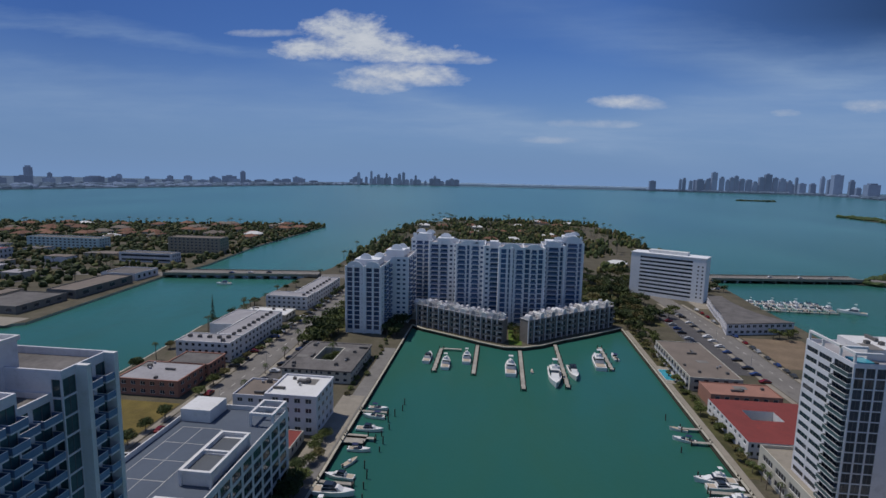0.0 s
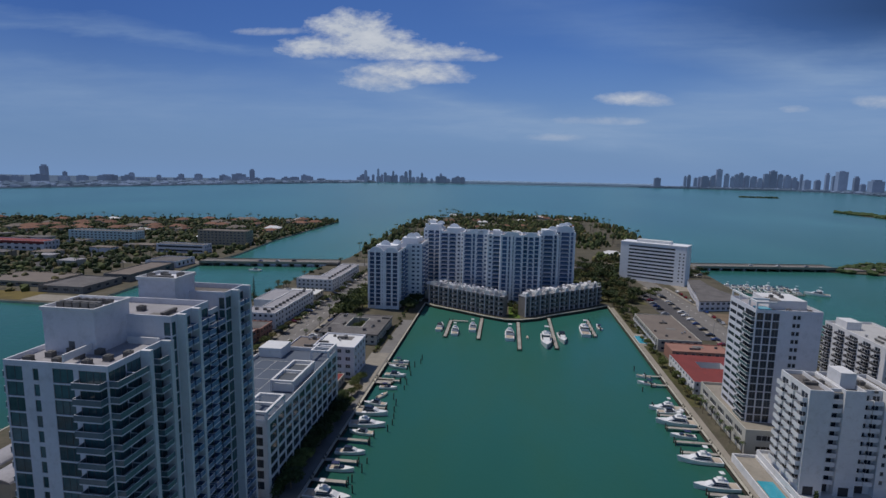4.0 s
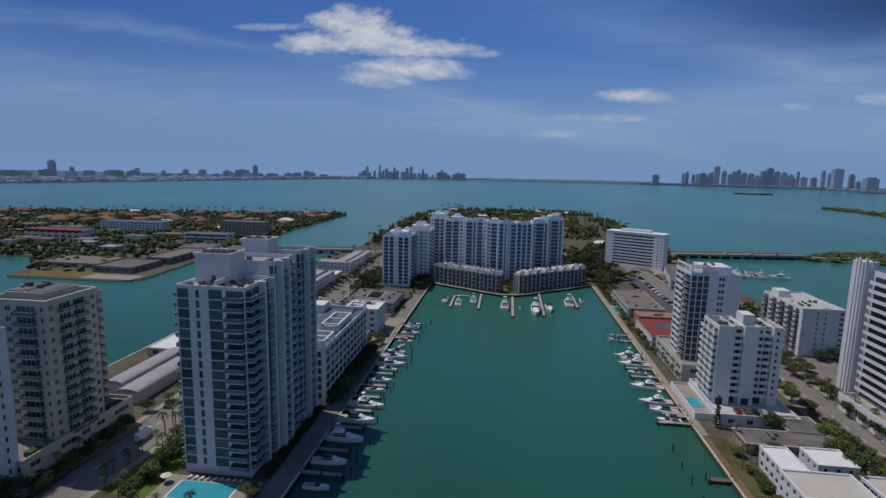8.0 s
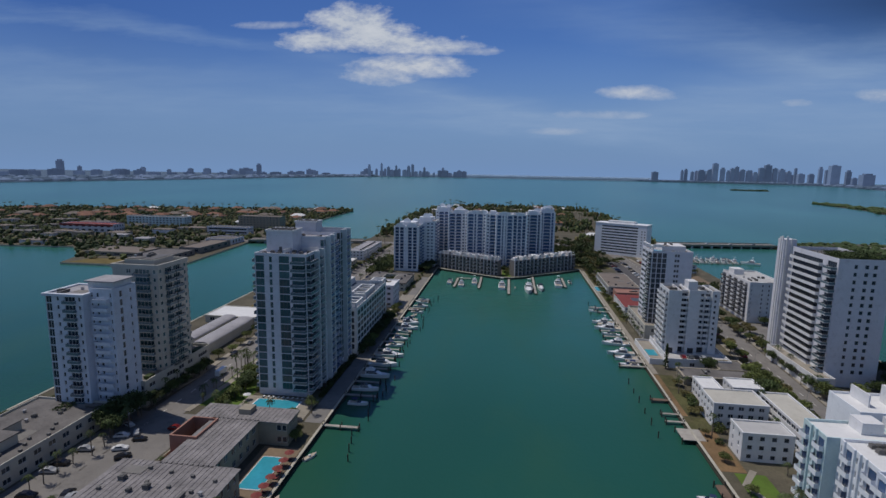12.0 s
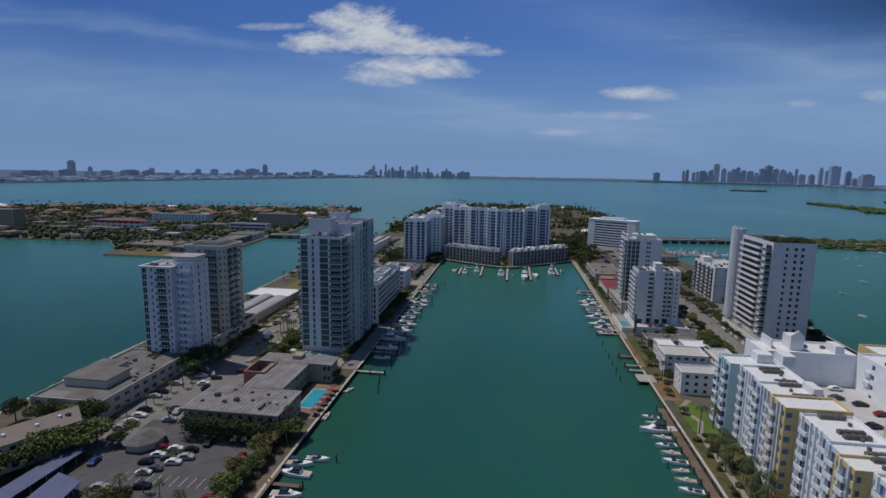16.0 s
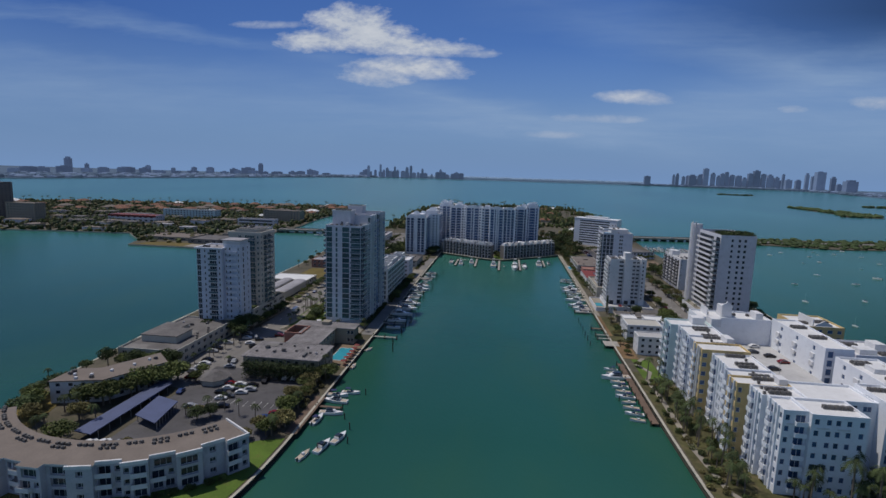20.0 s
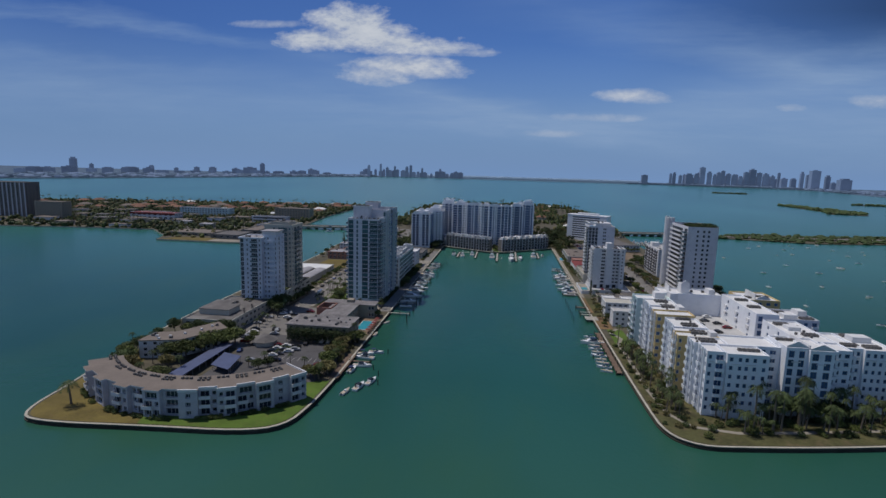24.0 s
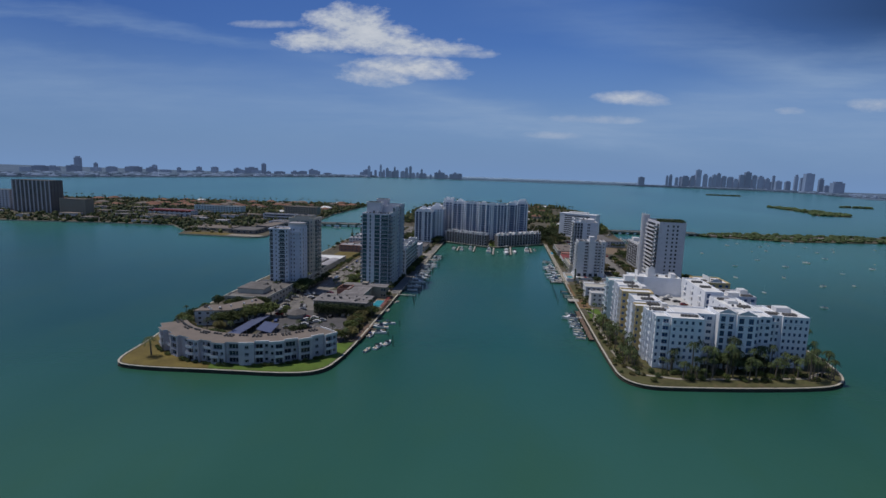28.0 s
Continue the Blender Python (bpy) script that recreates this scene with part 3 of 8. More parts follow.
def block(root, x0, x1, y0, y1, z0, z1, floors, S=(), E=(), W=(), wall="white", roof="roofgrey", glass="glass", frame_mat="white", slab="white", rail="rail",
          solid=False, base=0.0, parapet=0.9, out=1.5, deep=0.22, wall_name="wall", cornice=0.0, joined=False):
    """One upright block of a building under root, with real openings: S faces the basin's mouth, E and W the sides.
    Columns: (from, to, kind) as shares of the face. w, t, r, v: windows; d: door with a balcony; D: loggia behind a parapet."""
    r = root.location
    fh = (z1 - z0 - base) / max(floors, 1)
    mb = MB()
    far = MB() if y0 > -30 or joined else None
    for face, cols in (("S", S), ("E", E), ("W", W), ("N", ())):
        width = (x1 - x0) if face in "SN" else (y1 - y0)
        o, u, n, turn = {"S": ((x0, y0), (1, 0), (0, -1), 0), "E": ((x1, y0), (0, 1), (1, 0), 90), "W": ((x0, y1), (0, -1), (-1, 0), -90),
                         "N": ((x1, y1), (-1, 0), (0, 1), 180)}[face]
        o = (o[0] - r.x, o[1] - r.y)
        holes = []
        for a, b, kind in cols:
            a, b = round(a * width, 3), round(b * width, 3)
            lo, hi = KINDS[kind[0].lower()]
            for k in range(floors):
                fz = z0 - r.z + base + k * fh
                zl, zh = round(fz + lo * fh, 3), round(fz + hi * fh, 3)
                holes.append((a, b, zl, zh))
                mid = (a + b) / 2
                m = Matrix.Translation((o[0] + u[0] * mid - n[0] * (deep - 0.05), o[1] + u[1] * mid - n[1] * (deep - 0.05), zl)) @ Matrix.Rotation(radians(turn), 4, "Z")
                wide = (b - a) + (0.1 if kind[0] == "b" else 0.5)
                if far:
                    far_window(far, m, b - a, zh - zl)
                    if kind[0] in "db":
                        far_balcony(far, Matrix.Translation((o[0] + u[0] * mid, o[1] + u[1] * mid, zl)) @ Matrix.Rotation(radians(turn), 4, "Z"), wide, out)
                    continue
                shared("window", pane_mesh(b - a, zh - zl, glass, frame_mat), root, m)
                if kind[0] in "db":
                    mo = Matrix.Translation((o[0] + u[0] * mid, o[1] + u[1] * mid, zl)) @ Matrix.Rotation(radians(turn), 4, "Z")
                    shared("balcony", balcony_mesh(wide, out, slab, rail, solid), root, mo)
        wall_grid(mb, o, u, n, width, z0 - r.z, z1 - r.z, holes, deep)
    mb.put(wall_name, wall, root)
    if far and far.v:
        far.put("window_panes", [glass, frame_mat, slab, rail], root)["kind"] = "stuff"
    rb = MB()
    ax0, ax1, ay0, ay1, az = x0 - r.x, x1 - r.x, y0 - r.y, y1 - r.y, z1 - r.z
    rb.face([(ax0, ay0, az), (ax1, ay0, az), (ax1, ay1, az), (ax0, ay1, az)], 0)
    rb.put("roof", roof, root)
    if parapet:
        c = cornice
        MB().ring(ax0 - c, ax1 + c, ay0 - c, ay1 + c, az - (0.35 if c else -0.004), az + parapet, 0.3 + c).put("parapet", wall, root)
    return fh


JOINED = ("court_lines", "fin", "court_green")


def extra(root, name, boxes, mats, label=""):
    """Parts made of boxes in world places: one part a box, or all in one for a frame."""
    r = root.location
    mb = MB()
    for b in boxes:
        mb.box(b[0] - r.x, b[1] - r.x, b[2] - r.y, b[3] - r.y, b[4] - r.z, b[5] - r.z)
        if name not in JOINED:
            mb.put(name, mats, root, label)
            mb = MB()
    if mb.v:
        mb.put(name, mats, root, label)


def ac_unit(root, x, y, z, s=1.0):
    if "ac" not in BALCS:
        mb = MB()
        mb.box(-0.7, 0.7, -0.7, 0.7, 0.15, 1.15, 0)
        mb.box(-0.8, 0.8, -0.8, -0.6, 0, 0.15, 1).box(-0.8, 0.8, 0.6, 0.8, 0, 0.15, 1)
        mb.tube((0, 0, 1.15), (0, 0, 1.3), 0.55, 0.5, 10, 0)
        BALCS["ac"] = mb.mesh("air_conditioner", ["unit", "metal"])
    r = root.location
    shared("air_conditioner", BALCS["ac"], root, Matrix.Translation((x - r.x, y - r.y, z - r.z)) @ Matrix.Scale(s, 4))


def clutter(root, x0, x1, y0, y1, z, n, seed):
    """Vents, ducts and machines scattered over a flat roof."""
    q = random.Random(seed)
    r = root.location
    if "vent" not in BALCS:
        BALCS["vent"] = MB().box(-0.35, 0.35, -0.35, 0.35, 0, 0.8).box(-0.45, 0.45, -0.45, 0.45, 0.8, 0.9).mesh("roof_vent", ["metal"])
        BALCS["duct"] = MB().box(-2.2, 2.2, -0.4, 0.4, 0.25, 0.85).box(-1.8, -1.6, -0.4, 0.4, 0, 0.25).box(1.6, 1.8, -0.4, 0.4, 0, 0.25).mesh("roof_duct", ["unit"])
        BALCS["mat"] = MB().box(-2.6, 2.6, -1.7, 1.7, 0, 0.05).mesh("roof_patch", ["concrete"])
    for i in range(n):
        x, y, k = q.uniform(x0 + 1.5, x1 - 1.5), q.uniform(y0 + 1.5, y1 - 1.5), i % 5
        if k in (0, 3):
            ac_unit(root, x, y, z + 0.01, q.uniform(0.7, 1.1))
        else:
            nm = ("", "roof_vent", "roof_duct", "", "roof_patch")[k]
            me = BALCS[{"roof_vent": "vent", "roof_duct": "duct", "roof_patch": "mat"}[nm]]
            shared(nm, me, root, Matrix.Translation((x - r.x, y - r.y, z + 0.01 + 0.004 * i - r.z)) @ Matrix.Rotation(q.choice((0, 1.5708)), 4, "Z"))


def cols(n, a, b, w, kind="w"):
    """n openings of share w spread evenly from a to b."""
    step = (b - a) / n
    return [(a + step * i + (step - w) / 2, a + step * i + (step + w) / 2, kind) for i in range(n)]


def at_base(x, y, z=1.5):
    return Matrix.Translation((x, y, z))


# stepped glass-balconied condominium tower on the west side
t1 = thing("condominium_tower", "tall stepped blue-grey condominium tower with glass balconies beside the basin", "tower", at_base(-84, -165))
TG = dict(wall="lilac", glass="teal", slab="lilac", rail="bluerail", frame_mat="mullion", out=1.7)
block(t1, -95, -75, -187, -172, 1.5, 56, 18, S=[(0.015, 0.18, "v"), (0.28, 0.335, "t"), (0.47, 0.67, "v"), (0.72, 0.98, "b")],
      E=[(0.005, 0.275, "b"), (0.29, 0.56, "b"), (0.60, 0.71, "v"), (0.74, 0.99, "b")], W=[(0.4, 0.9, "d")], roof="rooflilac", base=2.5, **{**TG, "rail": "rail"})
block(t1, -93, -73.4, -172, -159, 1.5, 60.4, 19, S=[(0.915, 0.985, "v")], E=[(0.01, 0.11, "v"), (0.16, 0.30, "b"), (0.35, 0.48, "b"), (0.54, 0.74, "b"), (0.79, 0.98, "b")], roof="rooflilac", base=2.5, parapet=1.2, **TG)
block(t1, -92, -75.2, -159, -152, 1.5, 57.6, 18, E=[(0.03, 0.45, "b"), (0.55, 0.97, "b")], base=2.5, **TG)
block(t1, -93, -73.4, -152, -143, 1.5, 60.7, 19, S=[(0.915, 0.985, "v")], E=[(0.02, 0.28, "v"), (0.35, 0.62, "b"), (0.70, 0.98, "b")], base=2.5, parapet=1.2, **TG)
extra(t1, "penthouse", [(-93.5, -83, -180, -171, 56, 64.0)], "lilac")
extra(t1, "penthouse", [(-91.5, -82.5, -157, -149.5, 57.6, 65.2)], "lilac")
r = t1.location
MB().ring(-93.8 - r.x, -82.7 - r.x, -180.3 - r.y, -170.7 - r.y, 64 - r.z, 64.7 - r.z, 0.35).put("penthouse_parapet", "white", t1)
MB().ring(-91.8 - r.x, -82.2 - r.x, -157.3 - r.y, -149.2 - r.y, 65.2 - r.z, 65.9 - r.z, 0.35).put("penthouse_parapet", "white", t1)
extra(t1, "pier", [(-75, -73.0, -179.1, -178.2, 1.5, 57), (-75, -73.0, -173.2, -172.1, 1.5, 57), (-73.4, -71.6, -165.6, -164.7, 1.5, 61.6), (-73.4, -71.6, -170.3, -169.6, 1.5, 61.6), (-73.4, -71.6, -149.4, -148.6, 1.5, 61.9), (-73.4, -71.6, -143.9, -143.1, 1.5, 61.9)], "white")
for i in range(5):
    ac_unit(t1, -91.5 + i * 1.7, -177.5, 64.01, 1.0)
    ac_unit(t1, -91.5 + i * 1.7, -174.0, 64.01, 0.8)
extra(t1, "roof_duct", [(-92.5, -85, -176.2, -175.4, 64.01, 64.9), (-90, -84, -155.8, -155, 65.21, 66.0)], "unit")
extra(t1, "penthouse_door", [(-88.5, -87.3, -180.06, -179.98, 56.1, 58.3)], "mullion")
extra(t1, "terrace_wall", [(-82, -75.4, -173.2, -172.9, 56.0, 57.4), (-84, -83.7, -186.5, -180, 56.9, 58.2)], "white")
for i in range(9):
    ac_unit(t1, -92 + i * 1.9, -185 + (i % 3) * 2.6, 56.01, 0.9)
for i in range(4):
    ac_unit(t1, -90 + i * 2, -154.5 + (i % 2) * 2, 65.21, 0.9)

# beige slab tower over a podium
t2 = thing("beige_tower", "beige apartment tower with green glass balconies over a cream podium", "tower", at_base(-140, -180))
block(t2, -150, -131.5, -191, -173, 10, 50, 13, S=[(0.30, 0.40, "w"), (0.50, 0.82, "d"), (0.89, 0.95, "w")], E=[(0.05, 0.13, "w"), (0.24, 0.46, "d"), (0.52, 0.74, "d"), (0.88, 0.96, "w")],
      wall="cream", glass="teal", roof="roofgrey", slab="cream", parapet=1.3, cornice=0.4)
block(t2, -150, -138, -172.98, -163, 10, 47, 12, E=[(0.2, 0.8, "d")], wall="cream", glass="teal", roof="roofgrey", slab="cream", parapet=0.9)
extra(t2, "penthouse", [(-147, -135, -188, -176, 50, 52.6)], "cream")
extra(t2, "roof_cover", [(-146.5, -141.5, -187.5, -176.5, 52.6, 52.85), (-140.5, -135.5, -187.5, -176.5, 52.6, 52.85)], "unit")
extra(t2, "terrace_planter", [(-133.4, -131.2, -200, -196.5, 10.0, 11.3), (-133, -130.6, -172, -166, 10.0, 11.2)], "leafdark", "dark planting on the podium terrace")
block(t2, -150, -130, -204, -162.4, 1.5, 10, 2, S=cols(3, 0.35, 1, 0.16, "w"), E=[(0.06, 0.14, "r"), (0.30, 0.42, "r"), (0.48, 0.56, "r"), (0.62, 0.70, "r"), (0.80, 0.95, "r")], wall="cream", glass="dark", roof="concrete", base=2.0, parapet=1.1)
# white-blue tower
t3 = thing("white_tower", "pale blue-white apartment tower with small balconies near the outer shore", "tower", at_base(-140, -207))
block(t3, -153.5, -140, -217, -203, 1.5, 45.5, 14, S=[(0.01, 0.16, "v"), (0.30, 0.36, "w"), (0.52, 0.80, "d"), (0.88, 0.94, "w")], wall="cool", glass="glass", roof="rooflilac", out=1.1, base=3, cornice=0.8, parapet=0.5)
block(t3, -140, -131.5, -214, -203, 1.5, 46.6, 14, S=[(0.06, 0.14, "w"), (0.30, 0.40, "w"), (0.86, 0.93, "w")], E=[(0.28, 0.40, "t"), (0.72, 0.80, "w")], wall="cool", glass="glass", roof="rooflilac", base=3)
extra(t3, "penthouse", [(-141.5, -132.2, -212.5, -204, 46.6, 49.4)], "white")
extra(t3, "roof_slab", [(-142.2, -131.4, -213.4, -203.4, 49.4, 49.8)], "rooflilac")
for k in range(14):
    if k == 0:
        wb = balcony_mesh(6, 1.8, "white", "rail", False)
        sb = balcony_mesh(5.4, 1.3, "cool", "cool", True)
    z = 3.3 + k * 2.93
    shared("balcony", wb, t3, Matrix.Translation((-153.5 + 140, -211 + 207, z)) @ Matrix.Rotation(radians(-90), 4, "Z"))
    shared("balcony", sb, t3, Matrix.Translation((-135.6 + 140, -214 + 207, z)))
extra(t3, "entrance_canopy", [(-138, -130, -219, -214.02, 4.6, 5.0)], "white")
extra(t3, "canopy_post", [(-137.6, -137.3, -218.7, -218.4, 1.5, 4.6), (-130.8, -130.5, -218.7, -218.4, 1.5, 4.6)], "white")

# garage block with roof courts
g1 = thing("garage_block", "white mid-rise block with tennis courts and pergola frames on its roof", "apartment block", at_base(-84, -110))
block(g1, -97, -70, -140, -82, 1.5, 23, 6, S=[(0.60, 0.72, "t"), (0.78, 0.95, "t")], E=cols(11, 0.02, 0.98, 0.072, "t"), frame_mat="mullion", wall="white", glass="glass", roof="court", base=2.5, parapet=1.3)
for (a, b, c, d) in ((-78, -70.2, -139.8, -128), (-79, -71.5, -119, -101), (-77, -70.2, -91, -82.2)):
    r = g1.location
    MB().ring(a - r.x, b - r.x, c - r.y, d - r.y, 26 - r.z, 26.7 - r.z, 0.7).put("pergola_frame", "white", g1)
    extra(g1, "pergola_beam", [(a + 0.7, b - 0.7, (c + d) / 2 - 0.3, (c + d) / 2 + 0.3, 26, 26.6)], "white")
    extra(g1, "pergola_post", [(a, a + 0.6, c, c + 0.6, 23, 26), (b - 0.6, b, c, c + 0.6, 23, 26), (a, a + 0.6, d - 0.6, d, 23, 26), (b - 0.6, b, d - 0.6, d, 23, 26)], "white")
extra(g1, "roof_house", [(-79, -72, -118.4, -101.6, 23.01, 25.6), (-96.5, -88, -91, -82.5, 23.01, 26.5)], "white")
# dark panels added in place of the dark slats inside the roof frame
extra(g1, "skylight", [(-78.2, -72.2, -117.4, -110.5, 25.604, 25.7), (-78.2, -72.2, -109.5, -102.6, 25.604, 25.7)], "mullion", "dark flat panel standing in for the slats inside the white frame")
extra(g1, "court_lines", [(x, x + 0.12, -126, -94, 23.02, 23.035) for x in (-94, -88.5, -83)] + [(-94, -83, y, y + 0.12, 23.02, 23.034) for y in (-126, -118, -110, -102, -94)], "paint")
extra(g1, "court_green", [(-95.5, -80.5, -138.5, -128, 23.02, 23.04)], "courtgreen")

# white-roofed walk-up, quadrangle and small houses by the basin
g2 = thing("apartment_block", "small grey-walled apartment block under a bright white roof", "apartment block", at_base(-84, -45))
block(g2, -90, -72, -54, -36, 1.5, 15, 4, S=cols(4, 0.08, 0.95, 0.12), E=cols(4, 0.05, 0.95, 0.12), wall="lilac", roof="roofwhite", parapet=0.6, cornice=0.3)
block(g2, -103, -90.02, -52, -37, 1.5, 13, 4, S=cols(3, 0.05, 0.95, 0.15), wall="lilac", roof="rooftan", parapet=0.6)
extra(g2, "roof_hatch", [(-83, -80, -43, -41, 15.01, 16.2)], "unit")
g3 = thing("courtyard_building", "low grey flat-roofed building round a planted court", "apartment block", at_base(-89, 9))
for b in ((-104, -94, -9, 27), (-85, -73.5, -9, 27), (-94, -85, -9, 3), (-94, -85, 20, 27)):
    block(g3, *b, 1.5, 7, 2, S=cols(4, 0.02, 0.98, 0.12) if b[2] < 0 and b[3] < 5 else cols(3, 0.05, 0.95, 0.16) if b[2] < 0 else (), E=cols(9, 0.02, 0.98, 0.05) if b[1] > -80 else (), wall="cream", roof="roofgrey", parapet=0)
r = g3.location
MB().ring(-104.6 - r.x, -72.9 - r.x, -9.6 - r.y, 27.6 - r.y, 6.7 - r.z, 7.25 - r.z, 0.9).put("eave", "roofgrey", g3)
MB().ring(-94.5 - r.x, -84.5 - r.x, 2.5 - r.y, 20.5 - r.y, 6.9 - r.z, 7.2 - r.z, 0.5).put("court_eave", "cream", g3)
g4 = thing("small_house", "small house with a brick-red roof by the basin", "house", at_base(-79, -64))
block(g4, -84, -75, -70, -58, 1.5, 5, 1, S=cols(2, 0.1, 0.9, 0.2), E=cols(3, 0.1, 0.9, 0.14), wall="cream", roof="roofred", parapet=0.2)

# walk-ups along the outer west shore
g5 = thing("walk_up_block", "two-storey block with brick-pink walls and a pale grey roof", "apartment block", at_base(-148, -17))
block(g5, -162, -136, -33, -14, 1.5, 8, 2, S=cols(6, 0.03, 0.97, 0.08), E=cols(4, 0.05, 0.95, 0.12), wall="pinkwall", roof="rooflilac", parapet=0.4, cornice=0.3)
block(g5, -153, -134.5, -13.9, 0, 1.5, 8, 2, S=cols(2, 0.6, 1, 0.1), E=cols(4, 0.05, 0.95, 0.12), wall="pinkwall", roof="roofgrey", parapet=0.4, cornice=0.3)
g6 = thing("walk_up_block", "white three-storey walk-up block with rooftop machines", "apartment block", at_base(-150, 35))
block(g6, -163, -136, 7, 20, 1.5, 10.5, 3, S=cols(8, 0.02, 0.98, 0.06), E=cols(3, 0.05, 0.95, 0.14), wall="white", roof="rooflilac", parapet=0.4)
block(g6, -150, -136, 20, 66, 1.5, 10.5, 3, E=cols(11, 0.02, 0.98, 0.045), wall="white", roof="rooflilac", parapet=0.4)
block(g6, -163, -150.1, 36, 66, 1.5, 10.5, 3, wall="white", roof="rooflilac", parapet=0.4)
for i in range(11):
    ac_unit(g6, -141, 10 + i * 5.2, 10.51, 1.1)
for i in range(4):
    ac_unit(g6, -160 + i * 5, 14, 10.51, 1.1)
g7 = thing("flat_pavilion", "low pavilion with a bright white flat roof", "pavilion", at_base(-153, 85))
block(g7, -167, -139, 77, 93, 1.5, 5.2, 1, S=cols(5, 0.05, 0.95, 0.1), E=cols(3, 0.05, 0.95, 0.15), wall="cream", roof="roofwhite", parapet=0.3, cornice=0.5)
g8 = thing("walk_up_block", "white three-storey walk-up block with a grey roof", "apartment block", at_base(-148, 140))
block(g8, -164, -136, 105, 118, 1.5, 10, 3, S=cols(8, 0.02, 0.98, 0.06), E=cols(3, 0.05, 0.95, 0.14), wall="white", roof="rooflilac", parapet=0.4)
block(g8, -150, -135, 118.1, 172, 1.5, 10, 3, E=cols(11, 0.02, 0.98, 0.04), wall="white", roof="rooflilac", parapet=0.4)
for i in range(9):
    ac_unit(g8, -140, 110 + i * 6.5, 10.01, 1.1)

# low flat buildings near the west tip
g9 = thing("flat_roofed_hall", "long low grey flat-roofed building by the outer shore", "apartment block", at_base(-147, -240))
block(g9, -161, -134, -266, -216, 1.5, 8, 2, S=cols(6, 0.03, 0.97, 0.08), E=cols(9, 0.1, 0.98, 0.05, "r"), wall="cream", roof="roofgrey", parapet=0.7)
extra(g9, "upper_storey", [(-158, -141, -255, -243, 8.01, 11), (-158, -147, -243, -236, 8.01, 11)], "cream roofgrey")
# the first dark sheet paints the shade of a sunken court onto the roof
extra(g9, "roof_patch", [(-147, -141.5, -242.5, -236, 8.01, 8.06), (-160, -150, -265, -259, 8.01, 8.05)], "concrete", "dark weathered patch of roofing, one standing in for a shaded sunken court")
extra(g9, "roof_vent", [(-140 + 1.7 * (i % 3), -139.2 + 1.7 * (i % 3), -232 - 3.1 * i, -231.2 - 3.1 * i, 8.01, 8.7) for i in range(7)], "unit")
extra(g9, "upper_roof", [(-158.4, -140.6, -255.4, -242.6, 11, 11.3), (-158.4, -146.6, -242.6, -235.6, 11, 11.3)], "roofgrey")
g10 = thing("ribbed_roof_block", "low beige apartment block under a weathered grey ribbed roof", "apartment block", at_base(-86, -236))
for k, b in enumerate(((-103, -70.5, -267, -248), (-92, -78, -248, -222), (-98.5, -68.5, -222, -213.7))):
    block(g10, *b, 1.5, 9.2, 2, S=cols(9, 0.02, 0.98, 0.05) if k == 0 else cols(2, 0.88, 1, 0.05) if k == 2 else (), E=cols(6, 0.03, 0.97, 0.07), wall="beige", roof="roofgrey", parapet=0)
    r = g10.location
    rb = MB()
    n = int((b[3] - b[2]) / 0.9)
    rb.box(b[0] - 0.7 - r.x, b[1] + 0.7 - r.x, b[2] - 0.7 - r.y, b[3] + (0.7 if k == 2 else 0) - r.y, 9.24 - r.z, 9.55 - r.z)
    rb.put("eave", "ribroof", g10)
    ribs = MB()
    for i in range(int((b[1] - b[0]) / 1.5)):
        x = b[0] + 0.6 + i * 1.5 - r.x
        ribs.box(x, x + 0.4, b[2] - 0.6 - r.y, b[3] - r.y, 9.551 - r.z, 9.66 - r.z)
    ribs.put("roof_rib", "ribroof", g10)["kind"] = "stuff"

r = g10.location
MB().ring(-98.5 - r.x, -90 - r.x, -236 - r.y, -224 - r.y, 1.6 - r.z, 10.3 - r.z, 0.5).put("court_wall", "pinkwall", g10, "brick-red court wall standing above the roof")
for i in range(9):
    extra(g10, "roof_vent", [(-100 + 3.3 * i, -99.2 + 3.3 * i, -262 + (i * 5) % 11, -261.2 + (i * 5) % 11, 9.56, 10.3)], "unit")
extra(g10, "roof_house", [(-86, -82, -219, -215, 9.56, 11.2)], "beige")
# angled white block among trees
POLY6 = [(-156, -306), (-139, -301), (-128, -281), (-137, -272.5), (-147, -291), (-156, -294)]
g11 = thing("angled_block", "cranked white apartment block with a tan gravel roof", "apartment block", at_base(-142, -290))


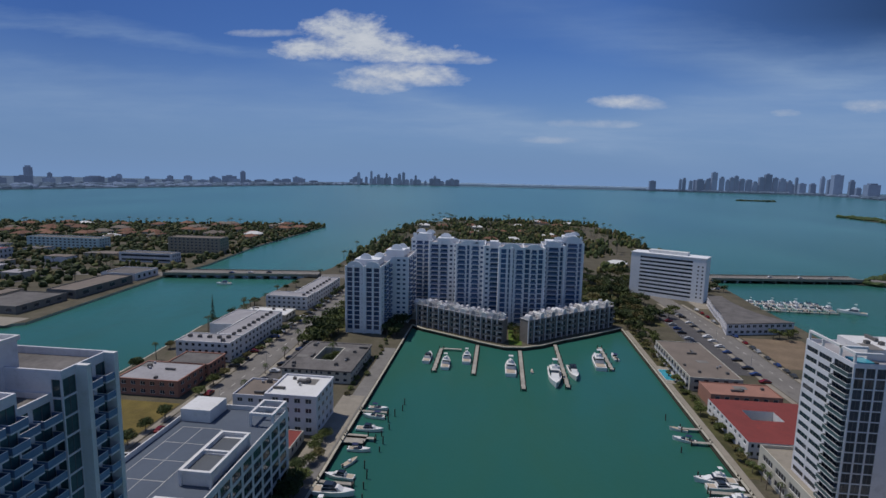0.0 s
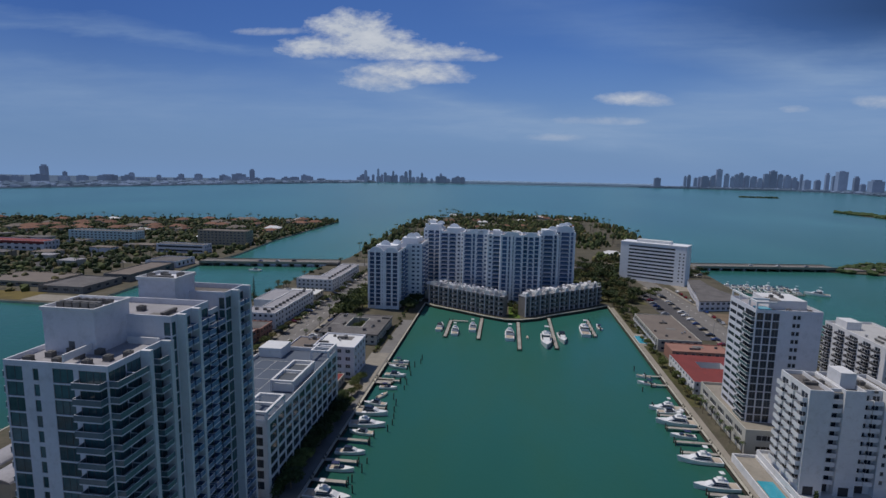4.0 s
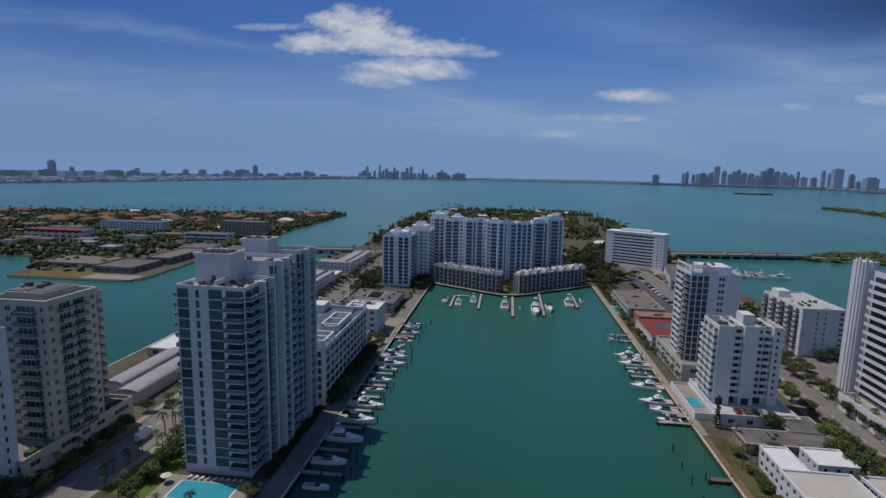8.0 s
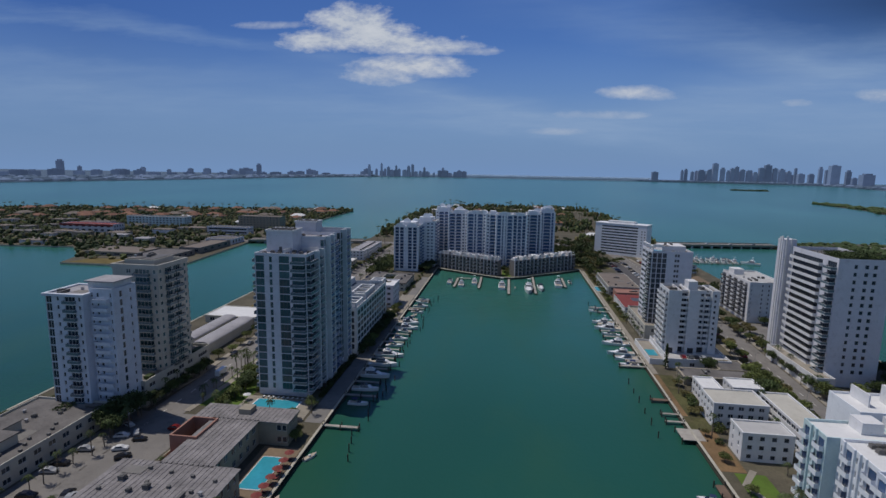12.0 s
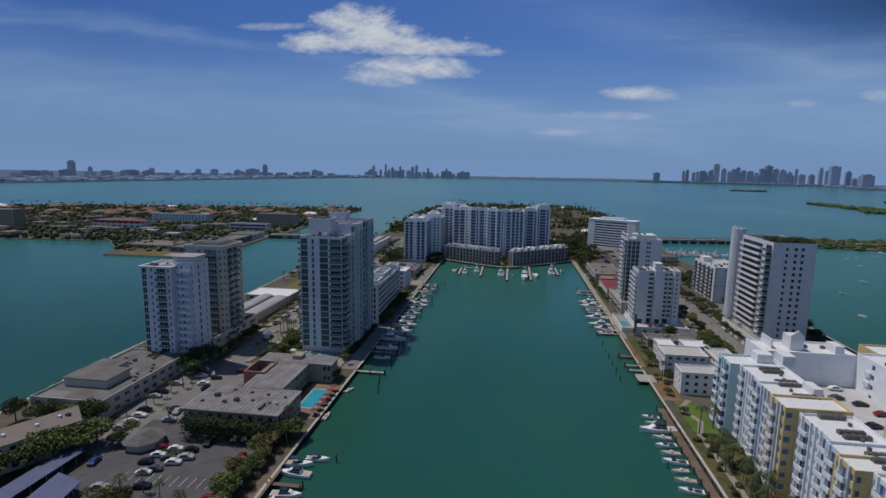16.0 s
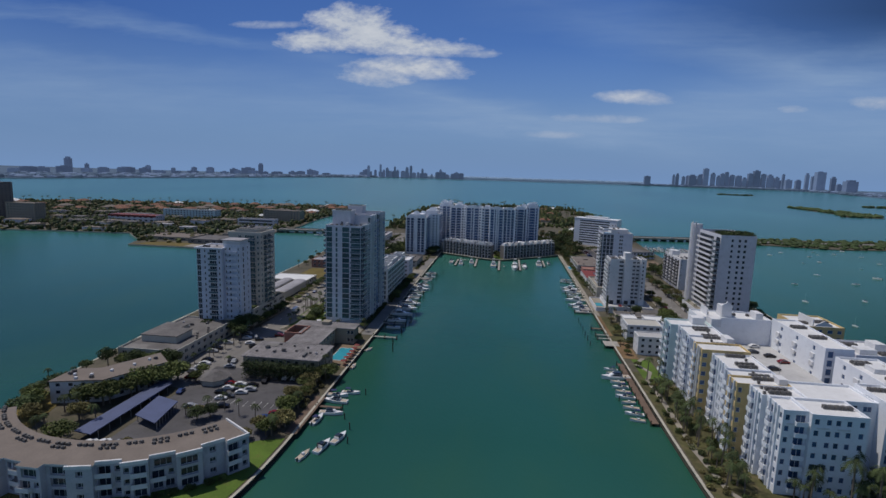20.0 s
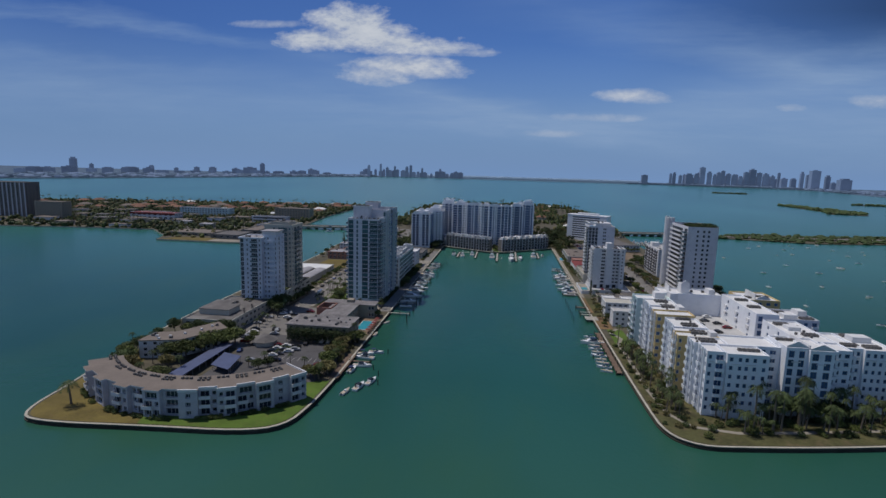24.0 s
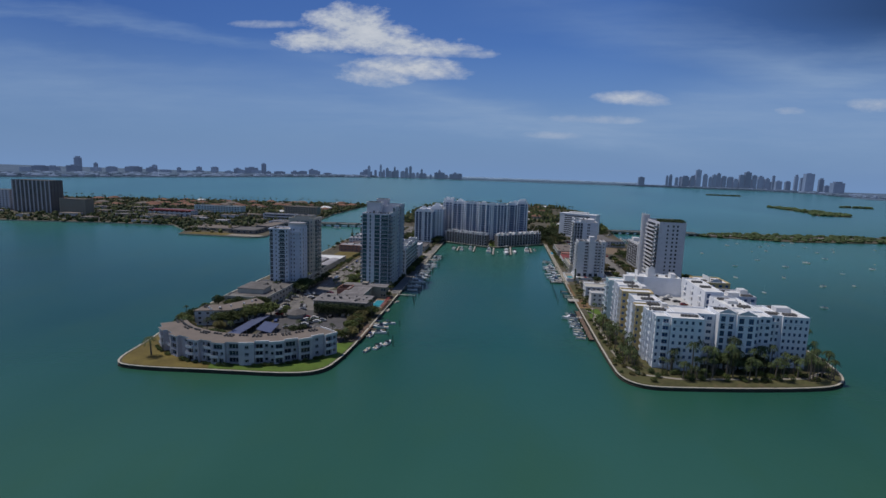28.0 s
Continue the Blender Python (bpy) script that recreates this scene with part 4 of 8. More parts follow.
def poly_block(root, poly, z0, z1, floors, wall, roof, glass="glass", win=1.6, gap=3.4, over=0.5, kind="w"):
    r = root.location
    fh = (z1 - z0) / floors
    mb = MB()
    P = [(x - r.x, y - r.y) for x, y in poly]
    area = sum(P[i][0] * P[(i + 1) % len(P)][1] - P[(i + 1) % len(P)][0] * P[i][1] for i in range(len(P)))
    if area < 0:
        P = P[::-1]
    for i, a in enumerate(P):
        b = P[(i + 1) % len(P)]
        L = math.hypot(b[0] - a[0], b[1] - a[1])
        u = ((b[0] - a[0]) / L, (b[1] - a[1]) / L)
        nrm = (u[1], -u[0])
        holes = []
        if nrm[1] < 0.3:
            n = max(int((L - 1) / gap), 0)
            lo, hi = KINDS[kind]
            for j in range(n):
                m = 0.5 + (L - 1) * (j + 0.5) / n
                for k in range(floors):
                    zl, zh = round(z0 - r.z + k * fh + lo * fh, 3), round(z0 - r.z + k * fh + hi * fh, 3)
                    holes.append((round(m - win / 2, 3), round(m + win / 2, 3), zl, zh))
                    T = Matrix.Translation((a[0] + u[0] * m - nrm[0] * 0.15, a[1] + u[1] * m - nrm[1] * 0.15, zl)) @ Matrix.Rotation(math.atan2(u[1], u[0]), 4, "Z")
                    shared("window", pane_mesh(win, zh - zl, glass, "white"), root, T)
        wall_grid(mb, a, u, nrm, L, z0 - r.z, z1 - r.z, holes, 0.2)
    mb.put("wall", wall, root)
    cx, cy = sum(p[0] for p in P) / len(P), sum(p[1] for p in P) / len(P)
    Q = []
    for x, y in P:
        d = math.hypot(x - cx, y - cy)
        Q.append((x + (x - cx) / d * over, y + (y - cy) / d * over))
    MB().prism(Q, z1 - r.z + 0.004, z1 - r.z + 0.4).put("roof", roof, root)


poly_block(g11, POLY6, 1.5, 9.6, 3, "white", "rooftan")
extra(g11, "roof_vent", [(x, x + 0.9, y, y + 0.9, 10.01, 10.8) for x, y in ((-152, -300), (-146, -299), (-142, -294), (-138, -287), (-136, -281), (-149, -303))], "hull")
for x, y in ((-154, -297), (-153.9, -299), (-144, -300.5), (-134, -279)):
    ac_unit(g11, x, y, 10.01, 0.8)

# crescent building on the west tip
CX, CY = -113.5, -301.0
cres = thing("crescent_building", "curved white three-storey apartment building with a tan flat roof", "apartment building", at_base(CX, CY))
NSEG = 16
CRES_BAYS = (((0.30, 3.0, "d"), (0.80, 1.4, "w")), ((0.50, 4.3, "t"),), ((0.20, 1.3, "w"), (0.66, 3.0, "d")), ((0.5, 1.7, "w"),), ((0.28, 2.4, "t"), (0.74, 2.2, "t")))
rw = MB()
for i in range(NSEG):
    a0, a1 = radians(-140 + 106 * i / NSEG), radians(-140 + 106 * (i + 1) / NSEG)
    ro = 53.9 + (1.9 if i % 2 else 0)
    pa, pb = (ro * math.cos(a0), ro * math.sin(a0)), (ro * math.cos(a1), ro * math.sin(a1))
    L = math.hypot(pb[0] - pa[0], pb[1] - pa[1])
    u = ((pb[0] - pa[0]) / L, (pb[1] - pa[1]) / L)
    nrm = (u[1], -u[0])
    holes = []
    for k in range(3):
        for (s, w, kd) in CRES_BAYS[(i * 7 + (k if i % 5 == 2 else 0)) % 5]:
            lo, hi = KINDS[kd]
            m = s * L
            zl, zh = round(0.2 + k * 3.15 + lo * 3.15, 3), round(0.2 + k * 3.15 + hi * 3.15, 3)
            holes.append((round(m - w / 2, 3), round(m + w / 2, 3), zl, zh))
            R = Matrix.Rotation(math.atan2(u[1], u[0]), 4, "Z")
            shared("window", pane_mesh(w, zh - zl, "glass", "white"), cres, Matrix.Translation((pa[0] + u[0] * m - nrm[0] * 0.75, pa[1] + u[1] * m - nrm[1] * 0.75, zl)) @ R)
            if kd == "d" and k:
                shared("balcony", balcony_mesh(3.8, 1.1, "white", "lilac", True), cres, Matrix.Translation((pa[0] + u[0] * m, pa[1] + u[1] * m, zl)) @ R)
    wall_grid(rw, pa, u, nrm, L, 0, 9.9, holes, 0.8)
    ri = 43.0
    qa, qb = (ri * math.cos(a0), ri * math.sin(a0)), (ri * math.cos(a1), ri * math.sin(a1))
    wall_grid(rw, qb, (-u[0], -u[1]), (-nrm[0], -nrm[1]), math.hypot(qb[0] - qa[0], qb[1] - qa[1]), 0, 9.9, [], 0.2)
    for P, Q in ((qa, pa), (pb, qb)):
        rw.face([(P[0], P[1], 0), (Q[0], Q[1], 0), (Q[0], Q[1], 9.9), (P[0], P[1], 9.9)])
    e = (ro + 0.5) / ro
    rr = MB()
    rr.prism([(qa[0] * 0.985, qa[1] * 0.985), (pa[0] * e, pa[1] * e), (pb[0] * e, pb[1] * e), (qb[0] * 0.985, qb[1] * 0.985)], 9.904, 10.25, 1, 0)
    rr.put("roof_section", "rooftan white", cres)
    if i > 8:
        MB().prism([(pa[0] * e, pa[1] * e), (pb[0] * e, pb[1] * e), (pb[0] * (e - 0.009), pb[1] * (e - 0.009)), (pa[0] * (e - 0.009), pa[1] * (e - 0.009))], 10.254, 10.85).put("parapet", "white", cres)
    if i == NSEG - 1:
        MB().prism([(pb[0] * (e - 0.01), pb[1] * (e - 0.01)), (qb[0], qb[1]), (qb[0] + u[0] * -0.45, qb[1] + u[1] * -0.45), (pb[0] * (e - 0.01) + u[0] * -0.45, pb[1] * (e - 0.01) + u[1] * -0.45)], 10.254, 10.85).put("parapet", "white", cres)
rw.put("wall", "cres", cres)
for i in range(26):
    a = radians(-138 + 100 * i / 25)
    if i % 2 == 0:
        for j in (-1, 0, 1):
            q = a + j * 0.034
            ac_unit(cres, CX + 45.2 * math.cos(q), CY + 45.2 * math.sin(q), 11.76, 0.62)
            if i % 4 == 0:
                ac_unit(cres, CX + 46.9 * math.cos(q), CY + 46.9 * math.sin(q), 11.76, 0.58)

# ---------- east side ----------
e1 = thing("banded_tower", "white tower with long banded balconies over a cream podium", "tower", at_base(83, -76))
block(e1, 73.5, 94, -86, -66, 9, 47, 14, S=[(0.02, 0.12, "v"), (0.14, 0.24, "v"), (0.26, 0.36, "v"), (0.56, 0.61, "w"), (0.625, 0.675, "w")], W=[(0.03, 0.28, "r"), (0.31, 0.58, "r"), (0.63, 0.98, "b")],
      wall="lilac", glass="glass", frame_mat="mullion", slab="white", rail="tealrail", roof="rooflilac", out=0.9, parapet=1.0)
extra(e1, "roof_beam", [(73.6, 80, -85.8, -85.2, 50.0, 50.6), (73.6, 80, -80.4, -79.8, 50.0, 50.6), (73.6, 74.2, -85.2, -66.5, 50.0, 50.6)], "white")
extra(e1, "beam_post", [(73.6, 74.1, y, y + 0.5, 48.0, 50.0) for y in (-85.7, -80.3, -73, -67)], "white")
extra(e1, "penthouse", [(80, 92, -80, -68, 47.01, 50)], "white")
extra(e1, "roof_pool", [(75, 79, -84.5, -80, 47.3, 47.9)], "pool")
block(e1, 70.5, 96, -94, -54, 1.5, 9, 2, S=cols(3, 0.1, 0.9, 0.2, "r"), W=cols(5, 0.04, 0.96, 0.14, "r"), wall="cream", roof="paving", glass="dark", parapet=1.0)
e2 = thing("scalloped_tower", "white eleven-storey tower with curved balconies by a podium pool", "tower", at_base(84, -114))
E2 = dict(wall="white", rail="white", solid=True, roof="roofgrey", parapet=1.1, base=3)
block(e2, 73, 78.8, -121, -106, 5, 34, 10, W=[(0.06, 0.28, "d"), (0.38, 0.62, "d"), (0.72, 0.94, "d")], out=1.3, **E2)
block(e2, 78.82, 82.2, -118.4, -106, 5, 33.8, 10, S=[(0.08, 0.92, "d")], out=1.2, **E2)
block(e2, 82.22, 87.4, -120.2, -106, 5, 34.1, 10, **E2)
block(e2, 87.42, 92.6, -118, -106, 5, 33.8, 10, S=[(0.06, 0.42, "d"), (0.56, 0.92, "d")], out=1.2, **E2)
block(e2, 92.62, 96, -119.6, -106, 5, 34, 10, S=[(0.3, 0.6, "w")], **E2)
# thin dark sheets on the wall paint the shade of open deck-level bays
for bx0, by in ((74, -121.05), (78.9, -118.45), (83.4, -120.25), (88.3, -118.05)):
    extra(e2, "ground_opening", [(bx0, bx0 + 2.6, by, by + 0.03, 5.05, 7.6)], "dark", "dark sheet painted as the shade of an open deck-level bay")
extra(e2, "lift_house", [(83, 87, -116, -110, 34.01, 38.5)], "white")
block(e2, 64.8, 71.98, -128, -99, 1.5, 3.2, 1, wall="white", roof="paving", parapet=0.9)
block(e2, 72, 99, -131.5, -99, 1.5, 5, 1, S=cols(4, 0.03, 0.97, 0.08), W=cols(3, 0.5, 0.97, 0.1), wall="white", roof="deckpale", glass="dark", parapet=1.0)
extra(e2, "pool_water", [(66.2, 70.6, -121, -112.8, 3.204, 3.34)], "pool", "blue podium pool")
e3 = thing("slab_tower", "white eight-storey slab beyond the road with dark balconies", "tower", at_base(150, -26))
block(e3, 140, 160, -48, -8, 1.5, 25, 8, S=[(0.05, 0.07, "w"), (0.34, 0.38, "w"), (0.52, 0.56, "w"), (0.86, 0.96, "w")], W=[(0.02, 0.14, "d"), (0.24, 0.36, "d"), (0.44, 0.58, "d"), (0.66, 0.78, "d"), (0.84, 0.92, "d")], wall="white", rail="dark", roof="deckpale", base=2.5, out=1.3)
extra(e3, "lift_house", [(142, 148, -20, -12, 25.01, 28.5)], "white")
e5 = thing("finned_tower", "tall pale grey tower with white banded balconies and a fin shaft", "tower", at_base(141, -122))
block(e5, 131, 151, -142, -106, 1.5, 54, 15, S=[(0.30, 0.36, "r"), (0.50, 0.57, "r"), (0.66, 0.73, "r")], W=[(0.06, 0.70, "d"), (0.80, 0.97, "v")], frame_mat="mullion", wall="lilac", slab="white", rail="white", solid=True, roof="roofgrey", base=5, out=1.6, parapet=1.6)
wc = balcony_mesh(5.6, 2.4, "white", "rail", False)
for k in range(15):
    shared("balcony", wc, e5, Matrix.Translation((131 - 141, -138.6 + 122, 5.1 + k * 3.166)) @ Matrix.Rotation(radians(-90), 4, "Z"))
extra(e5, "fin_shaft", [(127.5, 133, -105.9, -100, 1.5, 58.5)], "lilac")
extra(e5, "fin", [(127.0, 127.5, -105, -104, 1.5, 60), (127.0, 127.5, -103.2, -102.4, 1.5, 59.5), (128.2, 129, -106.5, -105.9, 1.5, 60), (130.4, 131, -106.4, -105.9, 1.5, 59)], "white")
block(e5, 124, 131, -150, -108, 1.5, 7, 1, W=cols(5, 0.04, 0.96, 0.14, "r"), S=[(0.2, 0.8, "r")], wall="white", roof="paving", glass="dark")

e6 = thing("low_grey_hall", "low building with a plain grey roof between the towers", "house", at_base(86, -140))
block(e6, 73, 102, -150.5, -140.5, 1.5, 5.2, 1, S=cols(6, 0.05, 0.95, 0.08), wall="beige", roof="roofgrey", parapet=0.2, cornice=0.5)
block(e6, 91, 103, -140.48, -128, 1.5, 5.2, 1, wall="beige", roof="roofgrey", parapet=0.2, cornice=0.5)
for k, (b, z, lab) in enumerate((((74, 81.5, -173, -156.5), 7.5, "white two-storey house with a bright flat roof"), ((86.5, 97.5, -164.5, -154.5), 7.0, "white two-storey house with a wide flat roof"),
                                  ((71, 89, -187, -174), 10, "white three-storey block with a pale roof"), ((71.5, 86.5, -208.5, -199.5), 10.4, "small white three-storey block on the water"),
                                  ((92, 101.5, -202, -173), 9.4, "long white block with a flat roof"))):
    h = thing("white_house", lab, "house", at_base((b[0] + b[1]) / 2, (b[2] + b[3]) / 2))
    fl = 2 if z < 8 else 3
    block(h, *b, 1.5, z, fl, S=cols(max(2, int((b[1] - b[0]) / 3.2)), 0.04, 0.96, 0.10), W=cols(max(2, int((b[3] - b[2]) / 3.2)), 0.04, 0.96, 0.09), wall="white", roof=("roofwhite", "roofwhite", "cream", "deckpale", "cream")[k % 5], parapet=0.5, cornice=0.15)

e7 = thing("pool_side_block", "two-storey tan-roofed block beside a small pool", "apartment block", at_base(81, 32))
block(e7, 70.5, 92, 7, 58, 1.5, 7.5, 2, S=cols(5, 0.04, 0.96, 0.1), W=cols(12, 0.02, 0.98, 0.05, "d"), wall="cream", roof="rooftan", rail="white", solid=True, parapet=0.3, out=0.9)
e8 = thing("pink_block", "low brick-pink block with a tan roof", "apartment block", at_base(86, -1))
block(e8, 73, 100, -9, 4, 1.5, 7, 2, S=cols(7, 0.03, 0.97, 0.07), wall="pinkwall", roof="pinkwall", parapet=0.3)
e9 = thing("red_roofed_block", "low white block with a bright red flat roof round a court", "apartment block", at_base(86, -30))
for b in ((70.5, 79, -47, -13), (79, 103, -22, -13), (90, 103, -47, -22), (79, 90, -47, -30)):
    block(e9, *b, 1.5, 7, 2, S=cols(4, 0.05, 0.95, 0.12) if b[2] == -47 else (), W=cols(9, 0.02, 0.98, 0.05) if b[0] < 75 else (), wall="white", roof="roofred", parapet=0)

# mid-century slab at the causeway
ang = math.atan2(177 - 205, 137 - 91)
e10 = thing("midcentury_slab", "ten-storey white slab with long open galleries and blank ends", "tower", pose(91, 205, 1.5, 0, 0, math.degrees(ang)))
SLW = 54
mb = MB()
holes = []
for k in range(10):
    holes.append((7.0, 45.0, round(2.5 + k * 2.95, 3), round(4.0 + k * 2.95, 3)))
for k in range(9):
    for m in (49, 52):
        z = round(3.2 + k * 2.85, 3)
        holes.append((m - 0.6, m + 0.6, z, round(z + 1.3, 3)))
        shared("window", pane_mesh(1.2, 1.3, "glass", "white"), e10, Matrix.Translation((m, 0.15, z)))
wall_grid(mb, (0, 0), (1, 0), (0, -1), SLW, 0, 32.5, holes, 1.1)
wall_grid(mb, (SLW, 0), (0, 1), (1, 0), 15, 0, 32.5, [], 0.2)
wall_grid(mb, (SLW, 15), (-1, 0), (0, 1), SLW, 0, 32.5, [], 0.2)
lh = [(3.0, 12.0, round(2.5 + k * 2.95, 3), round(4.0 + k * 2.95, 3)) for k in range(10)]
wall_grid(mb, (0, 15), (0, -1), (-1, 0), 15, 0, 32.5, lh, 1.0)
mb.put("wall", "bright", e10)
for k in range(10):
    MB().box(7, 45, 1.0, 1.1, 2.5 + k * 2.95, 4.0 + k * 2.95).put("gallery_window", "glass", e10)
    MB().box(1.0, 1.1, 3, 12, 2.5 + k * 2.95, 4.0 + k * 2.95).put("gallery_window", "glass", e10)
MB().box(-0.3, SLW + 0.3, -0.3, 15.3, 32.504, 33.3).put("roof", "bright", e10)
MB().box(12, 40, 4, 11, 33.3, 35.5).put("penthouse", "white", e10)

# curved marina building
e11 = thing("curved_building", "low curved grey building facing the marina", "building", at_base(140, 130))
pts_o = [(121, 96), (124, 108), (128, 122), (131, 140), (135, 158), (138, 172)]
pts_i = [(163, 106), (158, 112), (152, 122), (148, 136), (147, 154), (148, 172)]
poly_block(e11, pts_o[::-1] + pts_i, 1.5, 8.2, 2, "lilac", "roofgrey", win=2.2, gap=3.6)

# ---------- complex at the basin's head ----------
cxl = thing("white_tower", "white thirteen-storey tower with arched roof screens at the basin's head", "tower", at_base(-84, 85))
block(cxl, -97, -77, 63, 88, 1.5, 39, 13, S=[(0.03, 0.19, "v"), (0.23, 0.39, "v"), (0.45, 0.53, "w"), (0.58, 0.74, "v"), (0.79, 0.95, "v")], E=[(0.04, 0.10, "w"), (0.16, 0.22, "w"), (0.35, 0.55, "d"), (0.62, 0.70, "w"), (0.78, 0.96, "d")], wall="bright", slab="bright", frame_mat="bright", rail="bluerail", roof="rooflilac", glass="skyglass", base=2)
block(cxl, -84, -66, 88.02, 118, 1.5, 41, 13, S=[(0.60, 0.72, "w"), (0.80, 0.9, "w")], E=[(0.05, 0.2, "d"), (0.3, 0.4, "w"), (0.5, 0.65, "d"), (0.75, 0.85, "w")], wall="bright", slab="bright", frame_mat="bright", rail="bluerail", roof="rooflilac", glass="skyglass", base=2)
for (ax, aw) in ((-92, 4.6), (-82, 4.6)):
    mbx = MB()
    arcp = [(aw * math.cos(math.pi * i / 10), 3.6 * math.sin(math.pi * i / 10)) for i in range(11)]
    for i in range(10):
        (xa, za), (xb, zb) = arcp[i], arcp[i + 1]
        X = ax - cxl.location.x
        y0, y1 = 62.9 - cxl.location.y, 63.6 - cxl.location.y
        z = 39.0 - cxl.location.z
        mbx.face([(X + xa, y0, z), (X + xb, y0, z), (X + xb, y0, z + zb), (X + xa, y0, z + za)][::-1])
        mbx.face([(X + xa, y0, z + za), (X + xb, y0, z + zb), (X + xb, y1, z + zb), (X + xa, y1, z + za)][::-1])
        mbx.face([(X + xa, y1, z), (X + xb, y1, z), (X + xb, y1, z + zb), (X + xa, y1, z + za)])
    mbx.put("arched_screen", "bright", cxl)
for px in (-96.9, -92.7, -87.1, -86.0, -81.6, -77.1):
    MB().tube((px - cxl.location.x, 62.8 - cxl.location.y, 0), (px - cxl.location.x, 62.8 - cxl.location.y, 38.4), 0.6, 0.6, 8).put("rounded_pier", "bright", cxl)
extra(cxl, "penthouse", [(-94, -80, 70, 84, 39.01, 42.5), (-81, -70, 94, 104, 41.01, 45), (-79, -70, 108, 116, 41.01, 44)], "bright")

cxm = thing("wide_tower", "broad white sixteen-storey condominium with projecting bays of dark windows", "tower", at_base(-14, 115))


def bay(x0, x1, y0, y1, z1, S, E=(), W=()):
    block(cxm, x0, x1, y0, y1, 3, z1, 15, S=S, E=E, W=W, wall="bright", slab="bright", frame_mat="bright", roof="rooflilac", glass="skyglass", base=2, out=1.0, rail="bluerail", parapet=1.0)
    r = cxm.location
    for (a0, a1, k0), (b0, b1, k1) in zip(S, S[1:]):
        px = x0 + (a1 + b0) / 2 * (x1 - x0) - r.x
        MB().tube((px, y0 - 0.1 - r.y, 1.5), (px, y0 - 0.1 - r.y, z1 + 0.4 - r.z), 0.62, 0.62, 8).put("rounded_pier", "bright", cxm)


bay(-70, -56, 120, 138, 48.5, [(0.06, 0.18, "w"), (0.26, 0.54, "d"), (0.62, 0.92, "d")])
bay(-56, -38, 108, 126, 48, [(0.05, 0.30, "d"), (0.38, 0.62, "d"), (0.70, 0.80, "w"), (0.86, 0.95, "w")], E=[(0.2, 0.5, "d")])
bay(-38, -21, 98, 118, 49, [(0.04, 0.30, "d"), (0.36, 0.46, "v"), (0.54, 0.78, "d"), (0.84, 0.95, "w")])
bay(-21, -12, 92, 112, 49, [(0.08, 0.28, "w"), (0.40, 0.92, "d")])
bay(-12, 2, 88, 108, 49, [(0.04, 0.28, "v"), (0.36, 0.60, "v"), (0.70, 0.96, "d")])
bay(2, 14, 90, 108, 49, [(0.04, 0.30, "v"), (0.38, 0.62, "d"), (0.70, 0.96, "v")], E=[(0.1, 0.5, "d")])
bay(14, 27, 104, 122, 49, [(0.06, 0.20, "w"), (0.28, 0.72, "d"), (0.80, 0.94, "v")])
bay(27, 40, 118, 136, 50, [(0.06, 0.20, "v"), (0.28, 0.72, "d"), (0.80, 0.94, "v")])
for px, py in ((-56, 108.2), (-38, 98.2), (-29.5, 98), (-21, 92.2), (-12, 88.2), (-5, 88), (2, 89), (14, 90.2), (27, 104.2), (40, 118.3)):
    r = cxm.location
    MB().tube((px - r.x, py - r.y, 1.5), (px - r.x, py - r.y, 48.4), 0.9, 0.9, 10).put("rounded_pier", "bright", cxm)


def arch(root, cx, y, z, half, rise, mat="bright", deep_=0.7):
    """A half-round roof screen, facing the basin."""
    mb = MB()
    r = root.location
    X, y0, z = cx - r.x, y - r.y, z - r.z
    A = [(half * math.cos(math.pi * i / 10), rise * math.sin(math.pi * i / 10)) for i in range(11)]
    mb.face([(X + a, y0, z + b) for a, b in A])
    mb.face([(X + a, y0 + deep_, z + b) for a, b in A][::-1])
    for (xa, za), (xb, zb) in zip(A, A[1:]):
        mb.face([(X + xa, y0, z + za), (X + xa, y0 + deep_, z + za), (X + xb, y0 + deep_, z + zb), (X + xb, y0, z + zb)])
    mb.put("arched_screen", mat, root)


for ax, ay, az, h_, r_ in ((-63, 120, 49.5, 4.5, 3.4), (-47, 108, 49, 4.5, 2.6), (-30, 98, 50, 5, 2.2), (-5, 88, 50, 5, 2.2), (8, 90, 50, 4, 1.8), (20, 104, 50, 4.5, 2.6), (33.5, 118, 51, 5, 3.6), (-58, 126, 52.5, 3, 2.4), (32, 125, 53.5, 3, 2.2)):
    arch(cxm, ax, ay, az, h_, r_)
extra(cxm, "roof_house", [(-66, -57, 124, 133, 48.51, 52.5), (-52, -42, 114, 122, 48.01, 51), (16, 26, 110, 118, 49.01, 52), (28, 37, 123, 133, 50.01, 53.5), (-18, -13, 97, 103, 49.01, 52)], "bright")
extra(cxm, "roof_screen", [(-69, -66.5, 121, 122, 48.51, 53), (38, 39.5, 119, 120, 50.01, 54), (21, 22, 105, 106, 49.01, 52.5), (-36, -34, 99, 100, 49.01, 51.5)], "bright")
for ax, ay, az, h_, r_ in ((-88, 72, 42.5, 3.4, 3.2), (-82, 80, 42.5, 3.0, 2.8), (-75, 96, 45, 3.6, 3.4), (-74, 110, 44, 3.0, 3.2)):
    arch(cxl, ax, ay, az, h_, r_)
for ax, ay, az, h_, r_ in ((-65, 130, 52.5, 3.2, 2.6), (-41, 112, 49, 3.2, 2.4), (-24, 98, 50, 3.0, 2.2), (-14, 95, 50, 2.6, 2.0), (24, 112, 52, 3.2, 2.4), (36, 130, 53.5, 3.4, 2.4), (-47, 118, 51, 3.6, 2.8)):
    arch(cxm, ax, ay, az, h_, r_)
